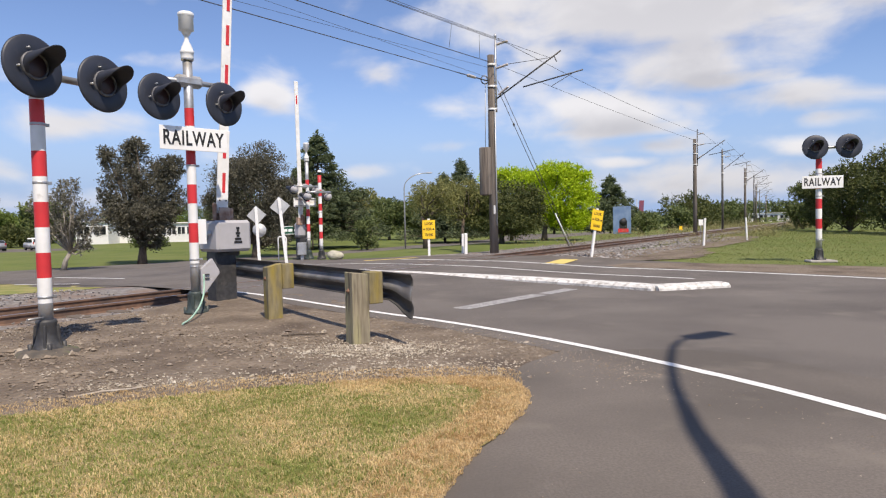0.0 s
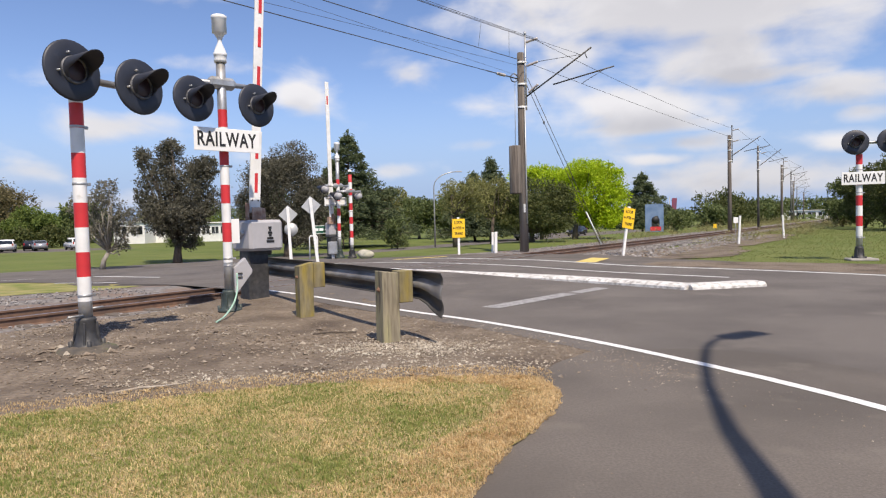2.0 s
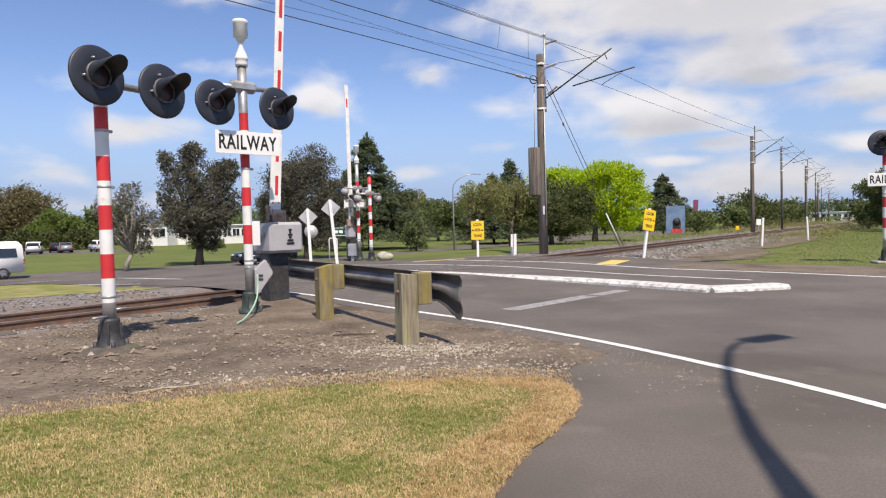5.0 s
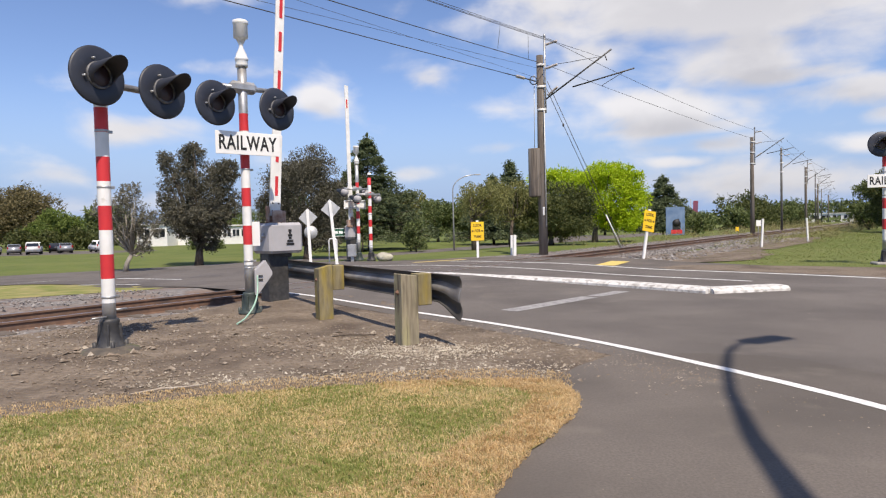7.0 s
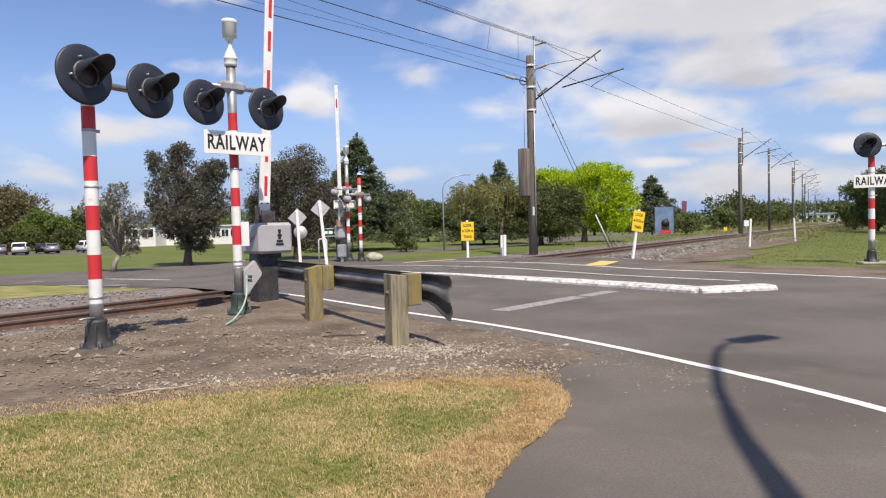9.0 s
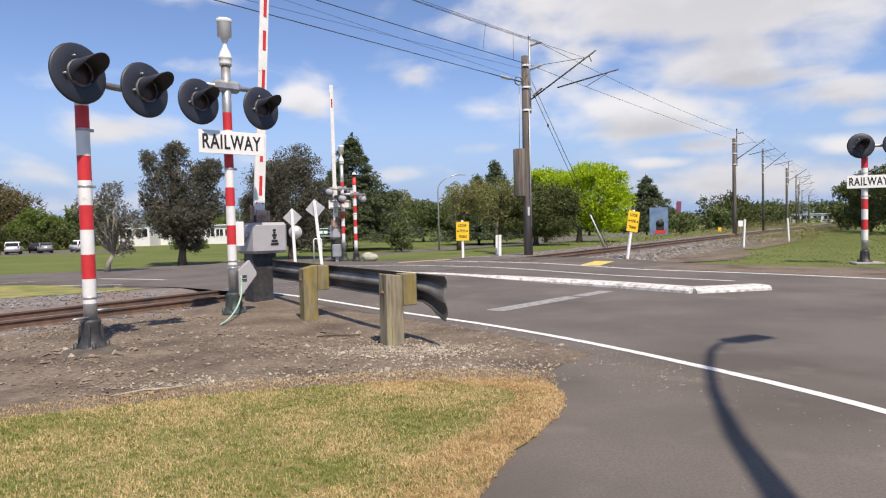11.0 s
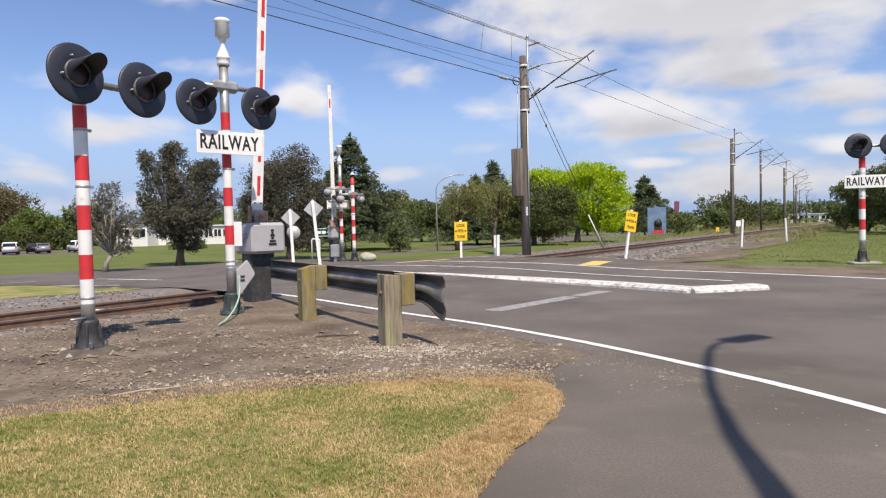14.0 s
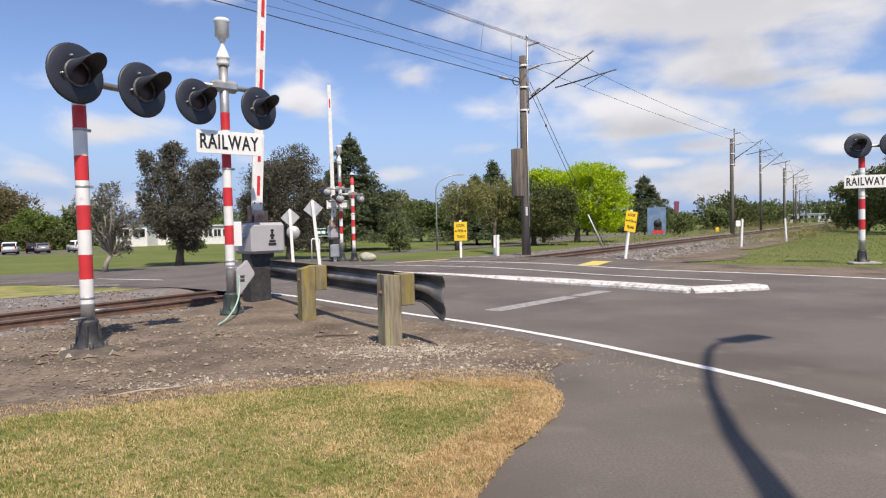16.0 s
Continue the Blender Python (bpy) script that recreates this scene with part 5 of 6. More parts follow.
def wire(name, a, b, sag, label, r=0.013, droppers=None):
    t = new(name)
    tagged(t, label, "overhead wire", "overhead wires")
    bm = bmesh.new()
    a, b = Vector(a), Vector(b)
    pts = [a + (b - a) * k / 16 - Vector((0, 0, sag * 4 * (k / 16) * (1 - k / 16))) for k in range(17)]
    add_tube(bm, pts, r, 6)
    part("strand", bm, wire_mat, t)
    if droppers:
        c, d, s2 = Vector(droppers[0]), Vector(droppers[1]), droppers[2]
        bm = bmesh.new()
        for k in range(1, 9):
            f = k / 9
            p = a + (b - a) * f - Vector((0, 0, sag * 4 * f * (1 - f)))
            q = c + (d - c) * f - Vector((0, 0, s2 * 4 * f * (1 - f)))
            add_tube(bm, [p, q], r * 0.6, 5)
        part("dropper", bm, wire_mat, t)
    return t


def over(p, off, z):
    """A spot off metres over the track side of pole p."""
    return (p[0] + TY * off, p[1] - TX * off, z)


def make_wires():
    back = (POLES[0][0] - TX * 46, POLES[0][1] - TY * 46)
    chain = [back] + POLES
    for k, (p, q) in enumerate(zip(chain, chain[1:])):
        za = 7.65 if k == 0 else 9.1
        wire("overhead_wire", over(p, 0.85, za), over(q, 0.85, 9.1), 0.3, "dark feeder wire between the catenary poles", 0.011)
        if k == 0:
            wire("overhead_wire", over(p, 0.95, 7.8), over(q, 0.7, 9.25), 0.3, "dark feeder wire between the catenary poles", 0.009)
            wire("overhead_wire", over(p, 2.0, 6.4), over(q, 2.8, 8.2), 0.1, "thin messenger wire over the track", 0.008)
            continue
        if k == 1:
            wire("overhead_wire", over(p, 0.1, 8.38), over(q, 0.2, 8.55), 0.12, "dark contact wire over the track", 0.011)
            continue
        wire("overhead_wire", over(p, 2.85, 8.2), over(q, 2.85, 8.2), 0.4, "thin messenger wire over the track", 0.011)
        wire("overhead_wire", over(p, 2.4, 7.15), over(q, 2.4, 7.15), 0.1, "dark contact wire over the track", 0.011)
    p = POLES[0]
    wire("overhead_wire", over(p, 0.0, 8.42), (back[0], back[1], 7.17), 0.2, "dark wire ending at the timber pole", 0.015)
    wire("overhead_wire", over(p, -0.1, 7.6), over(back, 1.2, 5.57), 0.0, "dark terminating wire with an insulator", 0.014)
    for za, zb in ((8.2, 5.0), (7.75, 6.87)):
        wire("overhead_wire", over(p, -0.1, za), over(back, 1.2, zb), 0.0, "thin pale wire ending at the timber pole", 0.006)
    for f, g in ((0.101, 0.076), (0.055, 0.022)):
        a = Vector(over(p, 0.85, 9.1)).lerp(Vector(over(back, 0.85, 7.65)), f) - Vector((0, 0, 0.08))
        b = Vector(over(p, 0.0, 8.42)).lerp(Vector((back[0], back[1], 7.17)), g)
        wire("jumper_wire", a, b, 0.0, "thin jumper wire hanging between the wires", 0.007)
    t = new("wire_insulator")
    tagged(t, "pale ribbed insulator strung in a wire", "insulator")
    bm = bmesh.new()
    a, b = Vector(over(p, -0.1, 7.6)), Vector(over(back, 1.2, 5.57))
    d = (b - a).normalized()
    insulator(bm, a + d * 1.3 , a + d * 2.0)
    part("insulator_body", bm, ceramic, t)
    bm = bmesh.new()
    add_tube(bm, [a + d * 0.2, a + d * 1.3], 0.03, 6)
    part("fitting", bm, wire_mat, t)
    bm = bmesh.new()
    add_tube(bm, [a + d * 2.0, a + d * 2.9], 0.022, 6)
    part("fitting", bm, wire_mat, t)
    bm = bmesh.new()
    add_lathe(bm, [(0.16, -0.02), (0.20, 0.0), (0.16, 0.02)], 12, Matrix.Translation(a + d * 0.45 + Vector((0, 0, 0.0))) @ pose(0, 0, 0, 90, 0, 20))
    part("ring", bm, wire_mat, t)
    # stay wires down to a pale guard
    st = thing("pole_stay", 8.04, 33.03, 0.0)
    tagged(st, "twin stay wires down to a pale leaning stay guard", "stay wire")
    top = Vector(over(p, 0.2, 7.6)) - Vector((8.04, 33.03, 0.0))
    bm = bmesh.new()
    for o in (-0.06, 0.12):
        add_tube(bm, [Vector((o, 0, 0)), top + Vector((o, 0, 0))], 0.014, 6)
        add_lathe(bm, [(0.02, -0.08), (0.05, 0), (0.02, 0.08)], 8, Matrix.Translation(top * (0.82 + o) + Vector((o, 0, 0))))
    part("stay", bm, wire_mat, st)
    bm = bmesh.new()
    add_tube(bm, [Vector((0, -0.02, 0)), top.normalized() * 2.1], 0.03, 8)
    part("stay_guard", bm, sign_white, st, "white plastic stay guard")


make_wires()

sheet("junction", [(-4.0, 14.7), (-7.6, 16.0), (-11, 18.2), (-16, 22), (-26, 27.5), (-50, 22), (-44, 30), (-28, 38), (-14, 44), (-10, 34), (-6, 27), (-3, 20)], -0.008, asphalt,
      "wide grey sealed junction past the track", "road", 2.0, 0.0, 0.1, 9)


# ---- trees ----
def twig_leaves(name, tips, mat, seed, per=10, size=0.09, spread=0.25, slim=0.4, rise=0.6):
    """Leaves set along twigs (base, tip): each leaf leans out from its twig."""
    rs = np.random.RandomState(seed)
    A = np.repeat(np.array([a for a, _ in tips]), per, 0)
    B = np.repeat(np.array([b for _, b in tips]), per, 0)
    n = len(A)
    d = B - A
    ln = np.linalg.norm(d, axis=1)[:, None] + 1e-9
    d = d / ln
    f = (0.1 + 0.95 * rs.rand(n) ** 0.8)[:, None]
    off = rs.randn(n, 3)
    P = A + d * ln * f + off * spread * (1.15 - f) * 0.6 + rs.randn(n, 3) * spread * 0.18
    v = d * rise + rs.randn(n, 3) * 0.55
    v /= np.linalg.norm(v, axis=1)[:, None] + 1e-9
    u = np.cross(v, rs.randn(n, 3))
    u /= np.linalg.norm(u, axis=1)[:, None] + 1e-9
    s = size * (0.6 + 0.8 * rs.rand(n))[:, None]
    V = np.stack((P + v * s, P + u * s * slim, P - v * s, P - u * s * slim), 1).reshape(-1, 3)
    me = bpy.data.meshes.new(name)
    me.from_pydata(V.tolist(), [], (np.arange(n)[:, None] * 4 + [[0, 1, 2, 3]]).tolist())
    me.materials.append(mat)
    return me


def tree(label, x, y, height, half, leaves, count=6000, size=0.16, clear=0.22, seed=1, trunk_mat=None, lobes_n=26, lean=0.0, trunk=0.14, flat=1.0, category="tree", name="tree", skew=0.0, gap=0.30,
         masses=None, upward=0.55, bare=0):
    """A broadleaf tree: tapered trunk, limbs, and a crown of leafy twigs that stand out from its masses (across, up, half width, half height)."""
    rnd = random.Random(seed)
    rs = np.random.RandomState(seed)
    t = thing(name, x, y)
    tagged(t, label, category)
    base, top = height * clear, height
    cz, rz = (base + top) / 2, (top - base) / 2
    lobes = []
    if masses:
        for mx, mz, mw, mh in masses:
            lobes.append(((mx, 0.0, mz), (mw * 0.72, mw * 0.72, mh * 0.75)))
            for k in range(7 + int(5 * mw)):
                a, h = rnd.uniform(0, 2 * math.pi), rnd.uniform(-0.9, 0.9)
                ring = math.sqrt(1 - h * h) * rnd.uniform(0.55, 0.92)
                r = rnd.uniform(0.22, 0.42)
                lobes.append(((mx + math.cos(a) * ring * mw, math.sin(a) * ring * mw, mz + h * mh * 0.85), (mw * r, mw * r, mh * r)))
    else:
        for k in range(lobes_n):
            a, h = rnd.uniform(0, 2 * math.pi), rnd.uniform(-0.95, 0.95)
            ring = math.sqrt(max(0.0, 1 - h * h)) * rnd.uniform(0.45, 0.86)
            r = rnd.uniform(gap * 0.7, gap * 1.25)
            ring *= 0.82 + 0.75 * noise.noise((math.cos(a) * 1.3, math.sin(a) * 1.3, h * 1.5 + seed * 3.7))
            h += 0.16 * noise.noise((math.cos(a) * 2, math.sin(a) * 2, seed * 1.9))
            lobes.append(((math.cos(a) * ring * half + skew * (h + 1), math.sin(a) * ring * half * flat, cz + h * rz * 0.84), (half * r, half * r, max(half, rz) * r * 0.8)))
    bm = bmesh.new()
    split = base * 1.05
    add_tube(bm, [(0, 0, -0.15), (lean * 0.3, 0, split * 0.5), (lean, 0, split)], [trunk * 1.5, trunk * 1.05, trunk * 0.9], 9)
    for c, r in lobes[::3 if masses else 2]:
        c = Vector(c)
        mid = Vector((lean, 0, split)).lerp(c, 0.5) + Vector((rnd.uniform(-0.2, 0.2), rnd.uniform(-0.2, 0.2), -0.1 * height * rnd.random() * 0.5))
        add_tube(bm, [(lean, 0, split - 0.1), mid, c], [trunk * 0.55, trunk * 0.32, trunk * 0.1], 6)
    for k in range(bare):
        c = Vector(lobes[k % len(lobes)][0]) * 1.02
        c.y = -abs(c.y) * 0.4 - half * 0.45
        mid = Vector((lean, -0.1, split)).lerp(c, 0.45) + Vector((0.15 * (k % 3 - 1), -0.15, 0.3))
        add_tube(bm, [(lean, -0.05, split - 0.1), mid, c], [trunk * 0.5, trunk * 0.3, trunk * 0.12], 6)
    part("trunk", bm, trunk_mat or bark, t, "tapered trunk with spreading limbs")
    # twigs start inside a lobe and end past its skin
    per = 9
    n = max(60, count // per)
    vol = np.array([r[0] * r[1] * r[2] for _, r in lobes]) ** 0.67
    pick = rs.choice(len(lobes), n, p=vol / vol.sum())
    C, R = np.array([c for c, _ in lobes])[pick], np.array([r for _, r in lobes])[pick]
    d = rs.randn(n, 3)
    d /= np.linalg.norm(d, axis=1)[:, None]
    A = C + d * R * (0.45 + 0.4 * rs.rand(n))[:, None]
    out = d + (0, 0, upward) + rs.randn(n, 3) * 0.25
    out /= np.linalg.norm(out, axis=1)[:, None]
    B = A + out * (R.mean(1) * (0.35 + 0.45 * rs.rand(n)))[:, None]
    cr = new("crown", twig_leaves("crown", list(zip(A, B)), leaves, seed + 100, per, size, float(R.mean()) * 0.35))
    cr.parent = t
    return t


def conifer(label, x, y, height, half, leaves, seed=1, tiers=17, size=0.22, count=6500, tuft=1.0):
    """A conifer: a straight trunk, tiers of boughs that sag and lift at the tip, hung with sprays."""
    rnd = random.Random(seed)
    t = thing("conifer", x, y)
    tagged(t, label, "conifer")
    bm = bmesh.new()
    add_tube(bm, [(0, 0, -0.15), (0, 0, height * 0.5), (0, 0, height * 0.985)], [height * 0.02, height * 0.012, 0.02], 8)
    tips = [((0, 0, height * 0.9), (0, 0, height))] * 3
    for k in range(tiers):
        f = k / (tiers - 1)
        for j in range(max(4, int(13 * (1 - f)) + 3)):
            g = min(0.98, max(0.02, f + rnd.uniform(-0.6, 0.6) / tiers))
            a = rnd.uniform(0, 2 * math.pi)
            z = height * (0.14 + 0.81 * g)
            ln = (half * (1 - g) ** 0.9 + 0.25) * rnd.uniform(0.62, 1.1)
            ca, sa = math.cos(a), math.sin(a)
            mid = (ca * ln * 0.6, sa * ln * 0.6, z - 0.08 * ln)
            tip = (ca * ln, sa * ln, z - 0.06 * ln + 0.12 * ln * g)
            add_tube(bm, [(0, 0, z), mid, tip], [0.05, 0.03, 0.01], 4, False)
            for q in range(6):
                u = 0.25 + 0.75 * q / 5
                w = (1.05 - u) * ln * 0.45 + 0.12
                s = 1 if q % 2 else -1
                px, py, pz = ca * ln * u, sa * ln * u, z - 0.08 * ln * min(1, u * 1.5)
                tips.append(((px, py, pz), (px + ca * w * 0.7 - sa * s * w, py + sa * w * 0.7 + ca * s * w, pz - 0.25 * w)))
            tips.append((mid, tip))
    part("trunk", bm, bark, t, "straight trunk with sagging branches")
    per = max(3, count // len(tips))
    cr = new("crown", twig_leaves("crown", tips, leaves, seed + 50, per, size, 0.22 * tuft + 0.02 * half, 0.24, 1.1))
    cr.parent = t
    return t


tree("small grey-leaved tree with a pale trunk on the grass", -22.45, 44, 5.8, 2.0, leaf_grey, 11000, 0.07, 0.20, 3, bark_pale, 0, 0.55, 0.14, bare=5,
     masses=[(0.7, 3.6, 1.35, 1.5), (-1.3, 4.3, 0.75, 0.8), (1.75, 2.9, 0.8, 1.2), (1.25, 1.6, 0.65, 0.6), (0.5, 5.2, 0.8, 0.6), (-0.7, 3.0, 0.7, 0.9)])
tree("large dark olive-leaved tree on the grass", -19.8, 50, 9.2, 3.4, leaf_dark, 52000, 0.085, 0.17, 4, bark, 0, 0.15, 0.26,
     masses=[(-1.2, 5.6, 1.6, 2.9), (1.6, 5.3, 1.6, 2.2), (0.2, 3.4, 2.4, 1.3), (0.75, 1.6, 0.75, 0.75), (-2.1, 7.8, 0.75, 0.9), (-0.1, 8.3, 1.0, 0.85), (2.6, 7.0, 0.8, 0.8)])
tree("broad dark olive-leaved tree behind the boom gate", -12.9, 56, 9.6, 4.0, leaf_dark, 56000, 0.09, 0.12, 5, bark, 0, 0.0, 0.26,
     masses=[(-0.2, 5.0, 3.2, 3.0), (-2.7, 3.8, 1.6, 2.2), (2.3, 4.2, 1.6, 2.5), (0.3, 8.0, 2.0, 1.5), (-1.8, 6.6, 1.4, 1.3), (1.6, 2.2, 1.6, 1.4)])
conifer("tall dark green conifer behind the far signals", -10.1, 75, 13.1, 7.6, leaf_pine, 6, 26, 0.17, 70000)
tree("light green spreading tree above the parked cars", -70.8, 115, 7.6, 4.8, leaf_green, 20000, 0.17, 0.22, 7, bark, 0, 0.0, 0.2, upward=0.2,
     masses=[(-2.6, 3.8, 2.2, 1.2), (0.0, 5.6, 2.6, 1.5), (2.4, 4.4, 2.3, 1.5), (0.2, 3.2, 3.6, 1.0), (-1.6, 5.0, 1.8, 1.2)])
tree("tall brown-green tree behind the car park", -101, 150, 13.2, 8.8, leaf_brown, 26000, 0.28, 0.05, 8, bark, 60, gap=0.30)
tree("mid green tree behind the car park", -80, 150, 8.0, 7.0, leaf_mid, 6000, 0.5, 0.08, 9, bark, 30, gap=0.34)
tree("dark tree at the edge of the car park", -112, 140, 12.5, 8.0, leaf_mid, 6000, 0.5, 0.08, 29, bark, 30, gap=0.34)
tree("small dark bushy tree on the grass", -4.27, 66, 3.2, 1.6, leaf_mid, 3500, 0.12, 0.08, 10, bark, 22, 0, 0.08, gap=0.34)
tree("mid green tree behind the far signals", -14.0, 88, 8.4, 4.8, leaf_mid, 12000, 0.18, 0.25, 11)
tree("young green tree behind the far signals", -10.2, 70, 5.2, 1.7, leaf_mid, 3200, 0.16, 0.3, 12, bark, 18, 0, 0.07)
tree("olive green roadside tree with a dark trunk", 0.85, 37, 3.75, 1.75, leaf_olive, 6500, 0.06, 0.45, 13, bark, 28, -0.12, 0.12, skew=0.35, gap=0.30)
tree("olive green roadside tree leaning over the verge", 3.2, 41, 3.9, 1.9, leaf_olive, 6500, 0.065, 0.40, 33, bark, 28, 0.1, 0.1, gap=0.30)
conifer("dark conifer behind the roadside trees", 6.5, 85, 10.6, 6.0, leaf_pine, 14, 14, 0.2, 26000, 2.0)
conifer("shorter dark conifer behind the roadside trees", 4.5, 86, 8.9, 5.6, leaf_pine, 15, 12, 0.2, 20000, 2.0)
tree("dark green rounded tree beside the catenary pole", 5.8, 42, 4.6, 2.7, leaf_hedge, 42000, 0.07, 0.14, 16, bark, 0, 0, 0.15, upward=-0.1,
     masses=[(0.0, 2.65, 2.05, 1.4), (-1.6, 2.26, 1.1, 1.25), (1.7, 2.1, 1.3, 1.35), (0.2, 1.4, 2.4, 0.75)])
tree("bright lime green tree beside the track", 9.35, 46, 5.8, 3.2, leaf_lime, 42000, 0.08, 0.20, 17, bark, 0, 0.1, 0.17, upward=0.35,
     masses=[(1.3, 3.2, 2.0, 1.8), (2.75, 3.7, 1.1, 1.2), (0.7, 4.6, 1.5, 0.7), (2.0, 1.5, 1.6, 0.9), (-0.7, 3.6, 1.3, 1.2), (2.2, 4.7, 0.8, 0.5), (0.2, 1.9, 0.9, 0.8), (-1.7, 4.1, 0.9, 0.8)])
tree("bright lime green tree behind the catenary pole", 9.2, 60, 7.0, 3.0, leaf_lime, 12000, 0.11, 0.45, 34, bark, 0, 0, 0.14,
     masses=[(0.0, 5.4, 2.4, 0.95), (-1.2, 5.7, 1.1, 0.8), (1.6, 5.2, 1.4, 0.9)])
conifer("dark green bushy conifer beside the blue board", 22.9, 75, 6.5, 4.0, leaf_pine, 18, 11, 0.17, 26000, 1.5)
for k, (bx, by, bh, bw) in enumerate(((32, 90, 2.2, 2.3), (41.5, 97, 4.1, 4.6), (38, 92, 2.5, 2.6), (47.0, 104, 3.3, 3.4), (55, 114, 3.5, 3.4), (62, 126, 3.2, 4.0), (78, 160, 5.0, 5.0), (92, 185, 5.0, 5.5))):
    tree("dark green scrub bush beside the track", bx, by, bh, bw, leaf_hedge if k % 2 else leaf_mid, 4200, 0.2, 0.02, 40 + k, bark, 24, 0, 0.08, category="bush", name="bush", gap=0.36)
tree("low dark bush beside the blue board", 22.1, 62, 1.9, 1.5, leaf_mid, 2800, 0.11, 0.02, 60, bark, 18, 0, 0.05, category="bush", name="bush", gap=0.36)
for k, (bx, by, bh, bw) in enumerate(((39.5, 65, 4.6, 2.3), (36.6, 57, 5.3, 2.6), (34.5, 50.5, 5.4, 2.7), (33.5, 44.5, 5.7, 2.9), (32.5, 38.5, 5.7, 2.9))):
    tree("dense dark olive hedge tree along the grass", bx, by, bh, bw, leaf_hedge if k else leaf_mid, 15000, 0.10, 0.03, 70 + k, bark, 60, 0, 0.12, gap=0.26)
for k, (bx, by, bh, bw) in enumerate(((-30, 118, 8.5, 6.5), (-20, 122, 9.5, 7), (-9, 112, 7.6, 5.4), (-3.4, 108, 6.4, 4.2), (2.5, 112, 6.5, 5), (12, 118, 8, 6), (20, 125, 7, 6), (-42, 150, 7, 7), (28, 128, 5.0, 4.5), (-58, 165, 8, 8), (-70, 170, 8, 8))):
    tree("mid green park tree in the distance", bx, by, bh, bw, (leaf_mid, leaf_green, leaf_olive, leaf_mid)[k % 4], 12000, 0.2, 0.20, 80 + k, bark, 45, 0, 0.2, gap=0.27)


def far_woods():
    """A low ragged belt of trees on the horizon."""
    rnd = random.Random(9)
    lobes = []
    for k in range(420):
        a = radians(-62 + 124 * k / 420 + rnd.uniform(-0.3, 0.3))
        d = rnd.uniform(290, 380)
        h = 3.5 + 3.0 * (noise.noise((k * 0.05, 0, 0)) + 0.6) + rnd.uniform(-1, 1)
        if 0.45 < a < 0.62:
            h *= 0.55
        lobes.append(((d * math.sin(a), d * math.cos(a), h * 0.45 - 1), (5.5, 5.5, h * 0.6)))
    ob = new("far_woods", leaf_mesh("far_woods", lobes, 26000, 1.0, leaf_mid, 5))
    tagged(ob, "low belt of distant dark green trees", "woods", kind="stuff")


far_woods()


# ---- signs and small things by the road ----
def yellow_sign(x, y, lean, turn, label, rise=0.0):
    t = thing("warning_sign", x, y, None, turn)
    tagged(t, label, "warning sign", "yellow warning signs")
    m = pose(0, 0, 0, 0, lean)
    bm = bmesh.new()
    add_box(bm, (0, 0, 0.8 + rise / 2), (0.095, 0.07, 1.74 + rise), m, 0.006)
    part("post", bm, sign_white, t, "white timber post")
    m = m @ Matrix.Translation((0, 0, rise))
    bm = bmesh.new()
    add_box(bm, (0, -0.055, 1.23), (0.52, 0.012, 0.76), m, 0.004)
    p = part("panel", bm, sign_yellow, t, "yellow panel with black words")
    for word, z in (("LOOK", 1.46), ("FOR", 1.24), ("TRAINS", 1.01)):
        o = text_part(word, 0.155, sign_black, p, (0, 0, 0), 0.62 if word == "TRAINS" else 0.8)
        o.data.transform(m @ Matrix.Translation((0, -0.065, z)))
    for s in (-0.19, 0.19):
        bm = bmesh.new()
        add_lathe(bm, [(0.035, 0.0), (0.035, 0.006), (0, 0.006)], 12, m @ Matrix.Translation((s, -0.061, 1.24)) @ pose(0, 0, 0, 90))
        part("dot", bm, sign_black, p)
    return t


yellow_sign(0.75, 26.95, 0, 3, "yellow LOOK FOR TRAINS sign on a white post", -0.12)
yellow_sign(6.72, 24.39, 10, 24, "leaning yellow LOOK FOR TRAINS sign on a white post", 0.13)


def diamond_sign(x, y, height, lean, label, disc=False):
    t = thing("diamond_sign", x, y, None, 8)
    tagged(t, label, "road sign", "diamond signs")
    m = pose(0, 0, 0, 0, lean)
    bm = bmesh.new()
    add_box(bm, (0, 0, height / 2 - 0.05), (0.09, 0.07, height + 0.1), m, 0.006)
    part("post", bm, sign_white, t, "white square post")
    bm = bmesh.new()
    add_box(bm, (0, 0.045, 0), (0.42, 0.008, 0.42), m @ Matrix.Translation((0, 0, height - 0.25)) @ pose(0, 0, 0, 0, 45), 0.003)
    part("diamond", bm, sign_grey, t, "bare pale back of a diamond sign")
    if disc:
        bm = bmesh.new()
        add_lathe(bm, [(0, 0), (0.21, 0), (0.21, 0.008), (0, 0.008)], 24, m @ Matrix.Translation((0.06, 0.06, height - 0.72)) @ pose(0, 0, 0, 90))
        part("disc", bm, sign_grey, t, "bare pale back of a round sign")


diamond_sign(-3.72, 20.2, 2.22, -5, "diamond road sign on a leaning white post")
diamond_sign(-4.72, 21.0, 1.98, -2, "diamond road sign over a round sign on a post", True)


def marker(x, y, h, lean, label, name="marker_post", w=0.09):
    t = thing(name, x, y)
    tagged(t, label, "marker post", "white marker posts")
    bm = bmesh.new()
    add_box(bm, (0, 0, h / 2 - 0.05), (w, w, h + 0.1), pose(0, 0, 0, 0, lean), 0.012)
    part("post", bm, sign_white, t)
    return t


